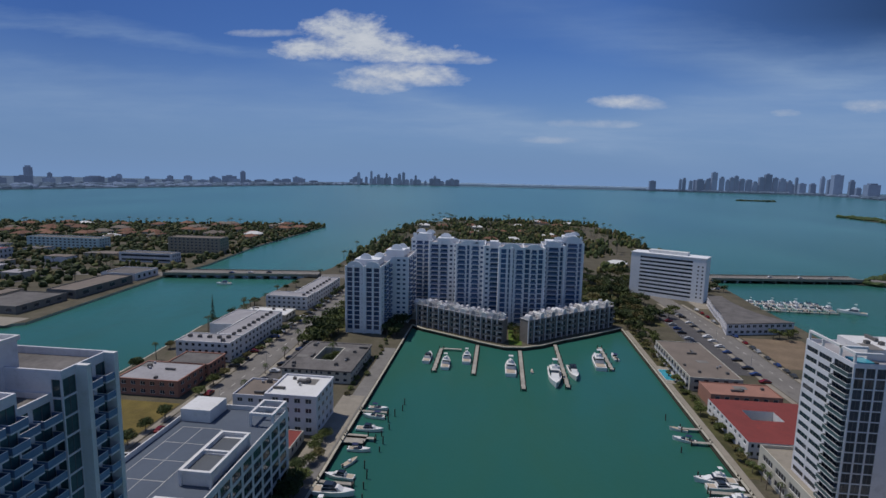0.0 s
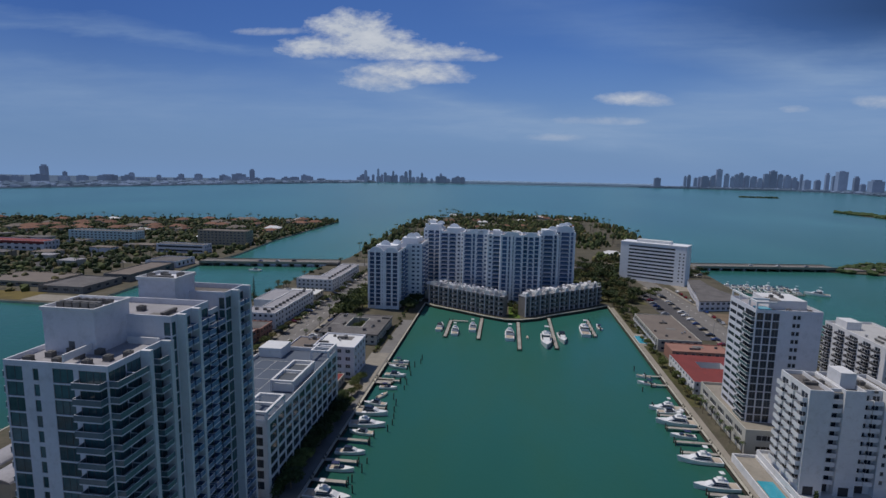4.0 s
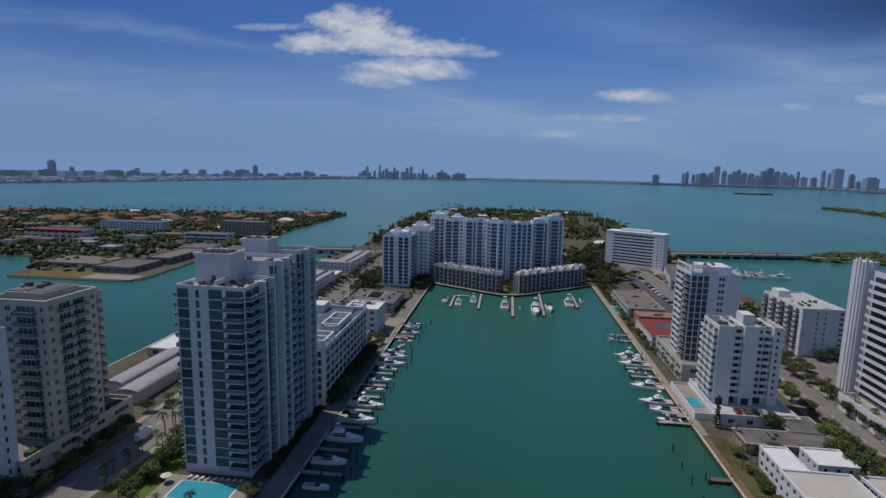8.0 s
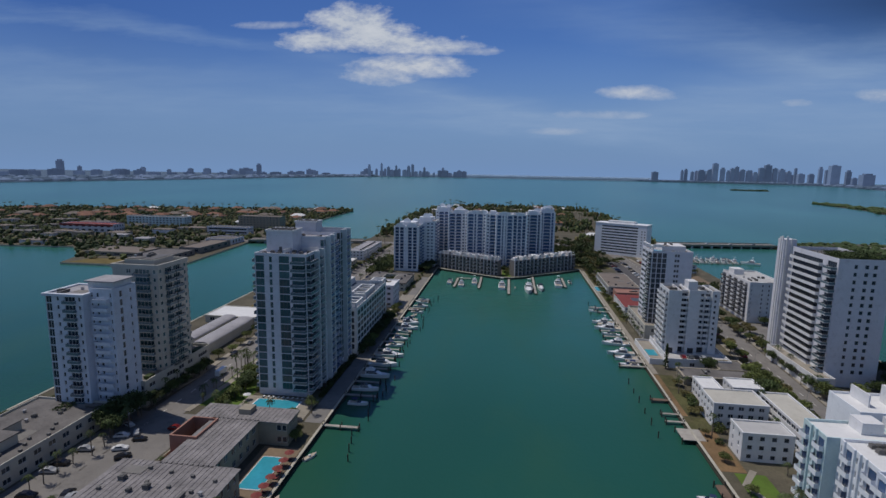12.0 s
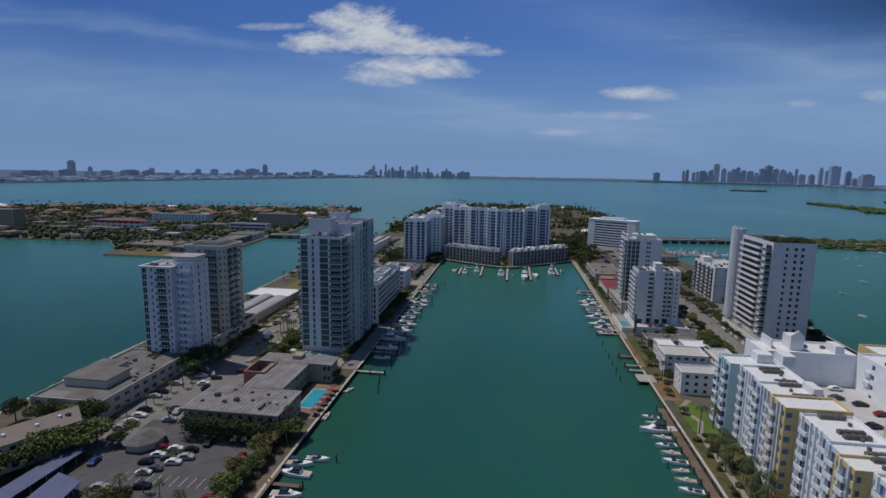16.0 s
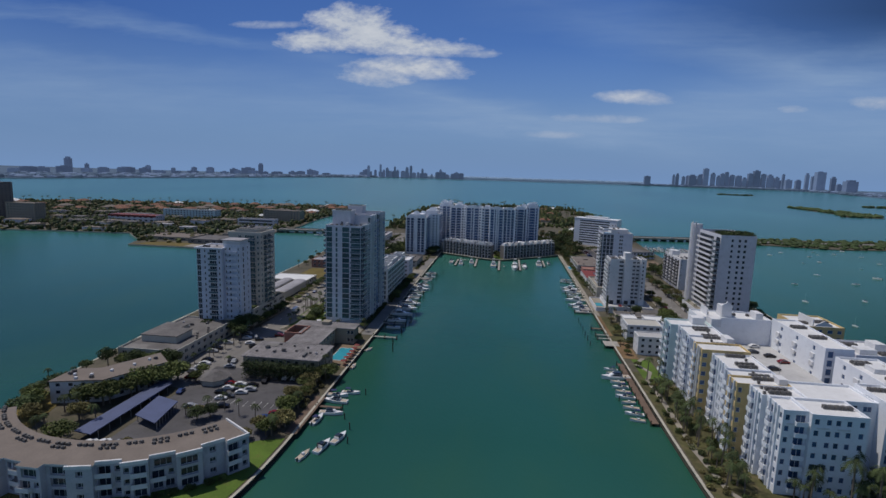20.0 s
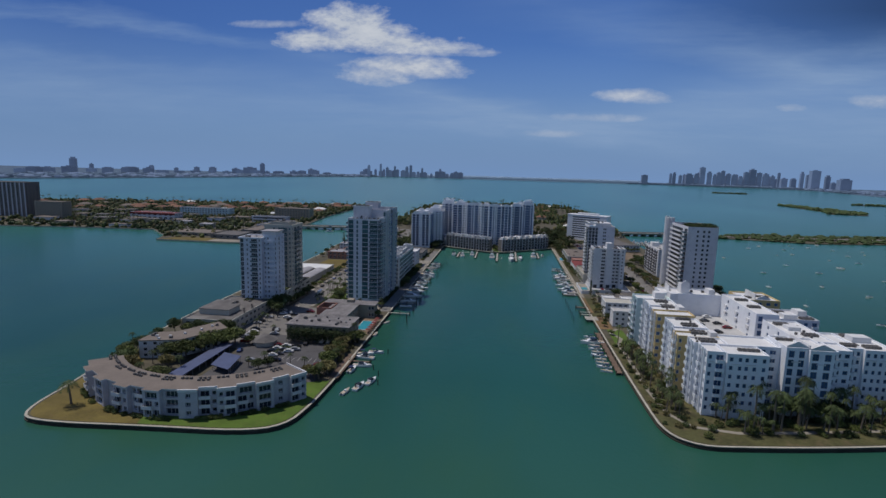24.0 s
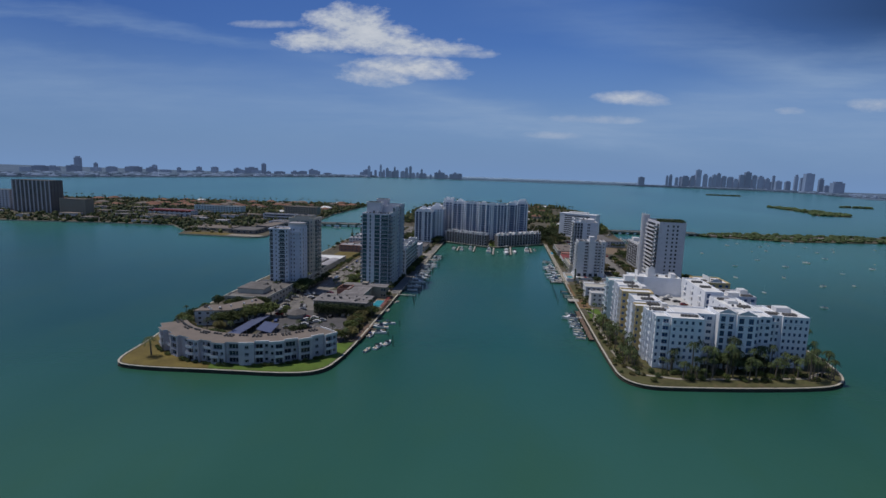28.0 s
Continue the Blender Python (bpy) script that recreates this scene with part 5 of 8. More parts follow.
extra(cxm, "entrance_canopy", [(-64, -50, 96, 106, 12.0, 12.6)], "bright")
extra(cxm, "canopy_post", [(x, x + 0.5, y, y + 0.5, 6.5, 12.0) for x in (-63.5, -51) for y in (96.5, 105)], "bright")
extra(cxm, "podium", [(-66, 42, 96, 140, 1.51, 6.5)], "cream")

# terraced town houses round the head of the basin
LEFT = [(-60, 84.5), (-46, 77), (-33, 70), (-21, 63.1), (-9, 58.0)]
RIGHT = [(4.6, 59.6), (17.5, 70.5), (31, 81.5), (45, 92), (58, 103)]


def town_house(a, b, lab):
    (ax, ay), (bx, by) = a, b
    L = math.hypot(bx - ax, by - ay)
    th = thing("town_house", lab, "town house", pose(ax, ay, 1.5, 0, 0, math.degrees(math.atan2(by - ay, bx - ax))), group="town houses at the basin's head")
    mb, wins = MB(), MB()
    holes = []
    nb = 4
    for k in range(4):
        for j in range(nb):
            m = L * (j + 0.5) / nb
            w = 2.3 if j % 2 else 1.7
            z, zh = round(0.4 + k * 3.0, 3), round(0.2 + k * 3.0 + 2.5, 3)
            holes.append((round(m - w / 2, 3), round(m + w / 2, 3), z, zh))
            far_window(wins, Matrix.Translation((m, 0.25, z)), w, zh - z)
            if j % 2 and k:
                far_balcony(wins, Matrix.Translation((m, 0, z)), 3.0, 1.5)
    D = 6.5 if abs(ax + bx) < 40 else 12
    wall_grid(mb, (0, 0), (1, 0), (0, -1), L, 0, 12.6, holes, 0.3)
    wall_grid(mb, (L, 0), (0, 1), (1, 0), D, 0, 12.6, [], 0.2)
    wall_grid(mb, (L, D), (-1, 0), (0, 1), L, 0, 12.6, [], 0.2)
    wall_grid(mb, (0, D), (0, -1), (-1, 0), D, 0, 12.6, [], 0.2)
    mb.put("wall", "taupe", th)
    wins.put("window_panes", "glass lilac lilac taupe", th)["kind"] = "stuff"
    MB().box(-0.2, L + 0.2, -0.4, D + 0.3, 12.604, 12.9).put("roof", "rooflilac", th)
    for j in range(nb):
        m = L * (j + 0.5) / nb
        MB().box(m - L / nb / 2 - 0.2, m - L / nb / 2 + 0.2, -0.5, 0.0, 0, 13.4).put("pier", "lilac", th)
        gb = MB()
        y0, y1, w, z = 0.4 + (j % 2) * 2.5, 4.2 + (j % 3) * 1.6, 1.35, 12.9
        h1, h2 = 1.5 + (j % 2) * 0.7, 2.6 + (j % 2) * 0.6
        P = [(-w, 0), (w, 0), (w, h1), (0, h2), (-w, h1)]
        gb.face([(m + x, y0, z + q) for x, q in P])
        gb.face([(m + x, y1, z + q) for x, q in P][::-1])
        for (xa, za), (xb, zb) in zip(P, P[1:] + P[:1]):
            gb.face([(m + xa, y0, z + za), (m + xa, y1, z + za), (m + xb, y1, z + zb), (m + xb, y0, z + zb)])
        gb.put("roof_room", ("white", "lilac", "rooflilac")[(j + int(abs(ax))) % 3], th)
        MB().box(m - 1.75, m - 1.6, 0.1, D - 1.5, 12.9, 14.0).put("party_wall", "white", th)
        MB().box(m + 0.2, m + 1.5, D - 3.5, D - 1.5, 12.9, 14.6 + 0.5 * (j % 2)).put("stair_head", "lilac", th)
        MB().ring(m - 1.4, m + 1.5, 0.1, 2.6, 15.0 + 0.3 * (j % 3), 15.2 + 0.3 * (j % 3), 0.18).put("pergola_frame", "white", th)
        for qx, qy in ((m - 1.4, 0.1), (m + 1.32, 0.1)):
            MB().box(qx, qx + 0.18, qy, qy + 0.18, 12.9, 15.0 + 0.3 * (j % 3)).put("pergola_post", "white", th)
    return th


for row in (LEFT, RIGHT):
    for a, b in zip(row, row[1:]):
        town_house(a, b, "taupe four-storey town house with white rooftop rooms on the quay")

# ---------- white courtyard block on the east tip ----------
w1 = thing("courtyard_block", "white seven-storey apartment block round a rooftop car deck, with ochre bays", "apartment block", at_base(110, -270))
ZT = 26.0
WS = dict(wall="bright", roof="roofwhite", glass="skyglass", slab="bright", rail="bright", parapet=0.7, out=1.2, base=1.5)


def wing(b, S=(), W=(), E=(), **kw):
    d = dict(WS)
    d.update(kw)
    z = d.pop("z", ZT)
    block(w1, *b, 1.5, z, 7 if z > 20 else 4, S=S, W=W, E=E, **d)
    L = b[3] - b[2]
    if b[0] < 84:
        for (a0, a1, k0), (b0, b1, k1) in zip(W, W[1:]):
            y = b[3] - (a1 + b0) / 2 * L
            extra(w1, "pilaster", [(b[0] - 0.45, b[0] + 0.02, y - 0.3, y + 0.3, 1.5, z + 0.9)], "white" if d["wall"] == "ochre" else d["wall"])
    if S and b[2] < -305:
        for (a0, a1, k0), (b0, b1, k1) in list(zip(S, S[1:]))[::2]:
            x = b[0] + (a1 + b0) / 2 * (b[1] - b[0])
            extra(w1, "string_course", [(x - 1.6, x + 1.6, b[2] - 0.25, b[2] - 0.004, 22.6, 23.0)], "white")


wing((76, 93, -240, -230), W=[(0.06, 0.34, "d"), (0.45, 0.55, "w"), (0.66, 0.92, "d")], wall="aqua", joined=True)
wing((79, 93, -254, -240.02), W=[(0.04, 0.11, "w"), (0.17, 0.36, "d"), (0.44, 0.51, "w"), (0.58, 0.65, "w"), (0.72, 0.93, "d")], joined=True)
wing((78.2, 93, -266, -254.02), W=[(0.05, 0.30, "d"), (0.37, 0.46, "w"), (0.54, 0.63, "w"), (0.70, 0.95, "d")], wall="cool", joined=True)
wing((76.4, 93, -275, -266.02), W=[(0.08, 0.2, "w"), (0.30, 0.56, "d"), (0.65, 0.77, "w"), (0.83, 0.94, "w")], S=[(0.02, 0.12, "w")], wall="ochre", z=27, joined=True)
wing((79.8, 93, -290, -275.02), W=[(0.04, 0.11, "w"), (0.18, 0.38, "d"), (0.45, 0.52, "w"), (0.59, 0.66, "w"), (0.74, 0.95, "d")])
wing((78.2, 93, -296, -290.02), W=[(0.1, 0.26, "w"), (0.42, 0.85, "d")], wall="cool")
wing((77.0, 93, -303, -296.02), W=[(0.1, 0.26, "w"), (0.40, 0.74, "d"), (0.82, 0.95, "w")], S=[(0.03, 0.10, "w")], wall="ochre")
wing((80.6, 93, -311, -303.02), W=[(0.05, 0.17, "w"), (0.27, 0.56, "d"), (0.66, 0.78, "w"), (0.85, 0.96, "w")])
wing((82, 88.5, -320.5, -311.02), S=[(0.10, 0.28, "w"), (0.5, 0.9, "d")], W=[(0.06, 0.18, "w"), (0.28, 0.50, "d"), (0.58, 0.68, "w"), (0.80, 0.92, "w")])
wing((88.52, 103, -322, -311.02), S=[(0.06, 0.15, "w"), (0.27, 0.36, "w"), (0.43, 0.52, "w"), (0.62, 0.71, "w"), (0.84, 0.93, "w")], E=[(0.3, 0.6, "w")])
wing((93.02, 112, -310.98, -298), S=[(0.56, 0.72, "d"), (0.80, 0.92, "w")])
wing((112.02, 119.5, -315, -300), S=[(0.12, 0.38, "t"), (0.6, 0.86, "t")], W=[(0.3, 0.6, "w")], z=27.5, frame_mat="mullion")
wing((119.52, 128, -316.5, -300), S=[(0.10, 0.36, "t"), (0.6, 0.86, "t")], W=[(0.03, 0.08, "w")], z=27.2, frame_mat="mullion")
wing((128.02, 132, -312, -300), S=[(0.2, 0.8, "d")], joined=True)
wing((132.02, 138, -310, -300), S=[(0.1, 0.34, "w"), (0.55, 0.85, "w")], joined=True)
wing((138.02, 144, -306, -286), S=[(0.1, 0.5, "d"), (0.66, 0.86, "w")], W=[(0.5, 0.8, "d")], joined=True)
wing((144.02, 156, -307.5, -286), S=[(0.05, 0.15, "w"), (0.25, 0.35, "w"), (0.44, 0.54, "w"), (0.64, 0.74, "w"), (0.85, 0.95, "w")], E=cols(3, 0.1, 0.9, 0.2, "d"))
# wings behind, stepping back round small open courts
wing((124, 138, -299.98, -270), W=[(0.16, 0.21, "w"), (0.45, 0.50, "w"), (0.76, 0.81, "w")], joined=True)
wing((124, 134, -264, -224), W=[(0.2, 0.24, "w"), (0.5, 0.54, "w"), (0.8, 0.84, "w")], S=[(0.1, 0.3, "t")], z=27, joined=True)
# lilac rather than white: this wing's shadowed look is put into the wall colour
wing((134.02, 151, -265, -246), S=[(0.42, 0.52, "w"), (0.62, 0.72, "w"), (0.82, 0.95, "d")], wall="lilac", z=25.5, joined=True)
wing((134.02, 152, -228, -208), S=[(0.4, 0.5, "w"), (0.62, 0.74, "w"), (0.84, 0.94, "w")], wall="ochre", z=25.5, joined=True)
wing((93.02, 123.98, -224, -210), S=(), z=26)
extra(w1, "car_deck", [(92.9, 124, -298, -224, 14.6, 15.0)], "deckpale", "pale rooftop car deck")
extra(w1, "deck_kerb", [(93.2, 93.7, -297, -225, 15.0, 15.5), (98, 98.2, -290, -232, 15.0, 15.06), (109, 109.2, -290, -232, 15.0, 15.06)], "white")
extra(w1, "stair_house", [(104, 108.5, -220, -214, 26, 31), (93, 97, -238, -232, 26, 29.5), (118, 121, -222, -216, 26, 29), (86, 91, -236, -231, 26, 29), (90, 92.6, -262, -256, 26, 28.2), (90, 92.6, -301, -297, 26, 28.0), (146, 150, -256, -250, 25.5, 28)], "white")
extra(w1, "roof_gable", [(140, 140.4, -226, -214, 25.5, 29.0), (119.8, 120.2, -315, -301, 27.5, 29.5), (98, 98.4, -219, -211, 26, 29.5)], "white")
for gx0, gx1, gy, gz in ((112.02, 119.5, -315, 28.4), (119.52, 128, -316.5, 28.1), (104, 108.5, -220, 31), (140, 147, -228, 26.4)):
    r = w1.location
    gm = MB()
    A = [(gx0 - r.x, gz - r.z), (gx1 - r.x, gz - r.z), (gx1 - r.x, gz + 0.5 - r.z), ((gx0 + gx1) / 2 - r.x, gz + 2.3 - r.z), (gx0 - r.x, gz + 0.5 - r.z)]
    gm.face([(x, gy - r.y, z) for x, z in A])
    gm.face([(x, gy + 0.5 - r.y, z) for x, z in A][::-1])
    for (xa, za), (xb, zb) in zip(A, A[1:] + A[:1]):
        gm.face([(xa, gy - r.y, za), (xa, gy + 0.5 - r.y, za), (xb, gy + 0.5 - r.y, zb), (xb, gy - r.y, zb)])
    gm.put("roof_pediment", "white", w1)
extra(w1, "wall_hood", [(123.4, 123.98, -232 - i * 13, -229.5 - i * 13, z, z + 1.6) for i in (0, 1, 2, 4, 5) for z in (18.5, 21.8)], "white")
extra(w1, "roof_vent", [(82 + (i * 37 % 9), 82.7 + (i * 37 % 9), -309 + i * 4.1, -308.3 + i * 4.1, 26.01, 26.9) for i in range(17)] + [(127 + (i * 5 % 9), 127.8 + (i * 5 % 9), -297 + i * 3.7, -296.2 + i * 3.7, 26.01, 27.0) for i in range(7)], "unit")
extra(w1, "plant_screen", [(137, 143, -262, -257, 25.5, 27.4), (146, 153, -296, -291, 26.0, 28.2), (128, 133, -284, -279, 26.0, 27.6)], "white")
for i in range(7):
    for j in range(4):
        ac_unit(w1, 84.5 + j * 1.6, -308 + i * 10.5, 26.01, 0.9)
        ac_unit(w1, 84.5 + j * 1.6, -305.6 + i * 10.5, 26.01, 0.9)
for x0, y0, z0 in ((139.5, -302, 26.01), (147, -303, 26.01), (147, -288.5, 26.01), (127, -276, 26.01), (131, -291, 26.01), (127, -236, 27.01), (127, -250, 27.01), (137, -252, 25.51), (145, -262, 25.51), (136, -222, 25.51), (145, -219, 25.51)):
    for j in range(4):
        ac_unit(w1, x0 + j * 1.5, y0, z0, 0.85)
        ac_unit(w1, x0 + j * 1.5, y0 + 1.6, z0, 0.85)
for i in range(5):
    ac_unit(w1, 99 + i * 6, -216, 26.01, 0.9)
    ac_unit(w1, 95 + i * 1.6, -316, 26.01, 0.9)
    ac_unit(w1, 114 + i * 1.6, -304, 27.51, 0.9)

# ---------- rooftop machines ----------
for root, x0, x1, y0, y1, z, n in ((g2, -90, -72, -54, -36, 15.0, 6), (g2, -103, -90, -52, -37, 13.0, 4), (g3, -104, -94, -9, 27, 7.0, 6), (g3, -85, -73.5, -9, 27, 7.0, 6), (g5, -162, -136, -33, -14, 8.0, 7),
                                   (g7, -167, -139, 77, 93, 5.2, 5), (t2, -147, -135, -188, -176, 52.85, 6), (t3, -152, -142, -216, -204, 45.5, 5), (e1, 80, 92, -80, -68, 50.0, 5), (e1, 74, 93, -86, -81, 47.0, 4),
                                   (e2, 74, 83, -120, -107, 34.0, 6), (e2, 88, 95, -118, -107, 34.0, 5), (e3, 141, 159, -47, -22, 25.0, 8), (e5, 132, 150, -124, -107, 54.0, 7), (e7, 71, 91, 8, 57, 7.5, 8),
                                   (e8, 74, 99, -8, 3, 7.0, 5), (e6, 75, 100, -149, -142, 5.2, 3), (g9, -133.9 - 26, -136, -234, -217, 8.0, 7), (g10, -101, -72, -265, -250, 9.66, 6), (t1, -92, -75, -171, -160, 60.4, 5)):
    clutter(root, x0, x1, y0, y1, z, n, int(abs(x0 * 3 + y0)))

# ---------- far shores ----------
rng = random.Random(7)
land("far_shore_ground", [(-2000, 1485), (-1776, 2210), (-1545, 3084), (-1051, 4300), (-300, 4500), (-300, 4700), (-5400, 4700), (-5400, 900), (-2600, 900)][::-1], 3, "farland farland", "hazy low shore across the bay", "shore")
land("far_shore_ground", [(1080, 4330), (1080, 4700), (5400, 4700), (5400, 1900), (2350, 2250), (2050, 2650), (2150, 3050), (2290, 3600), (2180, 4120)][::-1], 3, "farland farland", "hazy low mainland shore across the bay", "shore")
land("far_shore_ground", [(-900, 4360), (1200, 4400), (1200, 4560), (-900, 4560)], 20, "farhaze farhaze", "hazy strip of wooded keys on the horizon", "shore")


def inside(poly, x, y):
    hit = False
    for i in range(len(poly)):
        (xa, ya), (xb, yb) = poly[i], poly[i - 1]
        if (ya > y) != (yb > y) and x < (xb - xa) * (y - ya) / (yb - ya) + xa:
            hit = not hit
    return hit


def lumps(name, label, spots, mats, rmin, rmax, hmin, hmax, z0=1.4, rough=True):
    """A far wood: many uneven little crowns in one mesh."""
    mb = MB()
    for x, y in spots:
        r, h = rng.uniform(rmin, rmax), rng.uniform(hmin, hmax)
        k = rng.choice((5, 6, 7))
        t0 = rng.uniform(0, 6)
        rings = []
        for s, zz in ((0.75, 0.0), (1.0, 0.45), (0.7, 0.8)):
            ring = []
            for i in range(k):
                q = r * s * rng.uniform(0.7, 1.2)
                t = t0 + 6.283 * i / k
                ring.append(len(mb.v))
                mb.v.append((x + q * math.cos(t), y + q * math.sin(t), z0 + h * zz * rng.uniform(0.85, 1.15)))
            rings.append(ring)
        tip = len(mb.v)
        mb.v.append((x + rng.uniform(-0.3, 0.3) * r, y + rng.uniform(-0.3, 0.3) * r, z0 + h))
        mi = rng.randrange(len(mats.split()))
        for a, b in zip(rings, rings[1:]):
            for i in range(k):
                j = (i + 1) % k
                mb.f.append((a[i], a[j], b[j], b[i]))
                mb.m.append(mi)
        for i in range(k):
            mb.f.append((rings[-1][i], rings[-1][(i + 1) % k], tip))
            mb.m.append(mi)
    return tagged(mb.put(name, mats), label, "trees", kind="stuff")


def along(a, b, n, spread, back):
    return [(a[0] + (b[0] - a[0]) * s + rng.uniform(-spread, spread) - back * rng.random(), a[1] + (b[1] - a[1]) * s + rng.uniform(-spread, spread)) for s in [rng.random() for _ in range(n)]]


spots = along((-2030, 1500), (-1800, 2210), 260, 20, 500) + along((-1800, 2210), (-1570, 3084), 300, 20, 500) + along((-1570, 3084), (-1070, 4290), 300, 20, 300) + along((-2650, 920), (-2030, 1480), 120, 20, 300)
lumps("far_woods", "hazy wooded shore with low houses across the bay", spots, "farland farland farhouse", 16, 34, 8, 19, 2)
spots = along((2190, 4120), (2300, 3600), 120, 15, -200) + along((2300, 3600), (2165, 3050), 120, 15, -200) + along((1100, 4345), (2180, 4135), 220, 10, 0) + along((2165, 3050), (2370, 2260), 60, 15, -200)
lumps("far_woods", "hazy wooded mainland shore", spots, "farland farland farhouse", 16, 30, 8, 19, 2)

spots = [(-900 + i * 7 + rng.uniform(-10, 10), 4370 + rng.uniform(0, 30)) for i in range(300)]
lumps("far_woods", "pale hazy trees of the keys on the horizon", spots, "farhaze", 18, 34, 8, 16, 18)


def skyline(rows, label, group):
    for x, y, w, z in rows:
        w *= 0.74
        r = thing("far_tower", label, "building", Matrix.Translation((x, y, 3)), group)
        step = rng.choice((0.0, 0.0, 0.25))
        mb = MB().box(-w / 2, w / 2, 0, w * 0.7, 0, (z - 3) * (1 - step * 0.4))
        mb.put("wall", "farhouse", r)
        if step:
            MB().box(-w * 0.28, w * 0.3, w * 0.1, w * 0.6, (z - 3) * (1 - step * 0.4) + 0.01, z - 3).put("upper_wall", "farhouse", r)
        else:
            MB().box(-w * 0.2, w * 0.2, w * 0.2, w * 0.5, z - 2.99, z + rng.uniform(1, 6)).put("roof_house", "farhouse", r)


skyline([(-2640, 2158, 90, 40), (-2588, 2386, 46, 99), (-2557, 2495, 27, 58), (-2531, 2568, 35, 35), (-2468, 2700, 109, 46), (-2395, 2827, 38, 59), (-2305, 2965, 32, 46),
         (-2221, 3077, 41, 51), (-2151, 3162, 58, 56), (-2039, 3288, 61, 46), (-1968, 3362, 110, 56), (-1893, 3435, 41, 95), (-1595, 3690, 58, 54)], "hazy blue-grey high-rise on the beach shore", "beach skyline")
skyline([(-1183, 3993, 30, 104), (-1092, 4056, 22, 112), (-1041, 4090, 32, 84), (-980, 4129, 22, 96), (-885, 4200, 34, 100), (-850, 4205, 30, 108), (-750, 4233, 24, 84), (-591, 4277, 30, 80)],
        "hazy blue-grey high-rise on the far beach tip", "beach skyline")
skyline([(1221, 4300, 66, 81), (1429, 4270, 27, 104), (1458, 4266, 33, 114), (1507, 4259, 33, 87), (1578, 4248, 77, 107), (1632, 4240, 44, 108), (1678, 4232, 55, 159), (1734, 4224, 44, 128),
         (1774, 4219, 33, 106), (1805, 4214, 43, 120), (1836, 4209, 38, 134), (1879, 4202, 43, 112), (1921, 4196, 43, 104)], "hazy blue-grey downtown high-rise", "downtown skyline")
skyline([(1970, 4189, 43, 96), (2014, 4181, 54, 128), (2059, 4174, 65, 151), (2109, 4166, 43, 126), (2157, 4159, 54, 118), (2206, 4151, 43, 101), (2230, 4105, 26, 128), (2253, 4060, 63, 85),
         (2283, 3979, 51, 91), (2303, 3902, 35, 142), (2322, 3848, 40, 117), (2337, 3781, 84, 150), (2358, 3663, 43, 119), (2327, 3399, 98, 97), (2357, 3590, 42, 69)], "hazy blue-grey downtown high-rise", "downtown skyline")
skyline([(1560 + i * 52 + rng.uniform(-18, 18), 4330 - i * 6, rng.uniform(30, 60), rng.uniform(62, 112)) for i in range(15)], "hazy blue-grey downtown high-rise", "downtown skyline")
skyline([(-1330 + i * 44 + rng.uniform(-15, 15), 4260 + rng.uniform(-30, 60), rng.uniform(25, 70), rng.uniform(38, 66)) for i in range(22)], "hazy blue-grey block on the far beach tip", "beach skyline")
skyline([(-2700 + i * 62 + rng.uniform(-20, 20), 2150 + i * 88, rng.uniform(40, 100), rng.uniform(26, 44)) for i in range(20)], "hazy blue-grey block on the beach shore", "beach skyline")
fc = strip("far_causeway", [(-760, 4180), (300, 4230), (1300, 4180), (2250, 3760)], 16, 9, 14, "farland", "thin dark causeway across the bay", "causeway")
mbp = MB()
for i in range(34):
    x = 1330 + i * 27
    y = 4180 - (x - 1300) / 950 * 420
    mbp.box(x - 3, x + 3, y - 3, y + 3, -3, 9)
tagged(mbp.put("causeway_piers", "farland"), "piers under the far causeway", "causeway", kind="stuff")

def pad(name, x0, x1, y0, y1, mat, lab, category, z=1.55, z0=1.504):
    return tagged(MB().box(x0, x1, y0, y1, z0, z).put(name, mat), lab, category, kind="structure")


# ---------- west island ----------
WEST = [(-283, 48), (-295, 200), (-290, 250), (-304, 370), (-307, 640), (-325, 668), (-360, 656), (-870, 535), (-1060, 440), (-1400, 300), (-1400, 40), (-900, 40),
        (-700, 84), (-541, 110), (-450, 118), (-402, 70), (-390, 37), (-300, 36)]
land("west_island_ground", WEST, 1.5, "earth seawall", "dry low ground of the neighbouring island")
MB().prism([(-385, 40), (-330, 40), (-330, 62), (-380, 62)], 1.504, 1.56).put("lawn", "grass", None)
tagged(bpy.data.objects["lawn"], "dry grass point", "grass", kind="structure")
MB().box(-330, -288, 40, 56, 1.504, 1.58).put("pavement", "paving")
tagged(bpy.data.objects["pavement"], "pale concrete apron by the water", "pavement", kind="structure")


def far_block(name, b, z, floors, lab, wall, roof, n, strip_=False, band=None):
    h = thing(name, lab, "building", at_base((b[0] + b[1]) / 2, (b[2] + b[3]) / 2))
    block(h, *b, 1.5, z, floors, S=[(0.04, 0.96, "r")] if strip_ else cols(n, 0.03, 0.97, 0.5 / n), E=cols(4, 0.05, 0.95, 0.1), wall=wall, roof=roof, parapet=0.6)
    if band:
        extra(h, "roof_band", [(b[0] - 0.3, b[1] + 0.3, b[2] - 0.35, b[2] - 0.02, z - 2.2, z + 0.5)], band)
    return h


far_block("apartment_slab", (-535, -448, 305, 322), 14, 4, "long pale blue apartment slab on the west island", "aqua", "roofgrey", 16)
far_block("apartment_slab", (-372, -312, 312, 330), 18, 5, "tan five-storey slab by the causeway", "beige", "rooftan", 12)
far_block("office_block", (-380, -325, 248, 262), 10, 2, "white two-storey block with ribbon windows", "lilac", "roofgrey", 1, True)
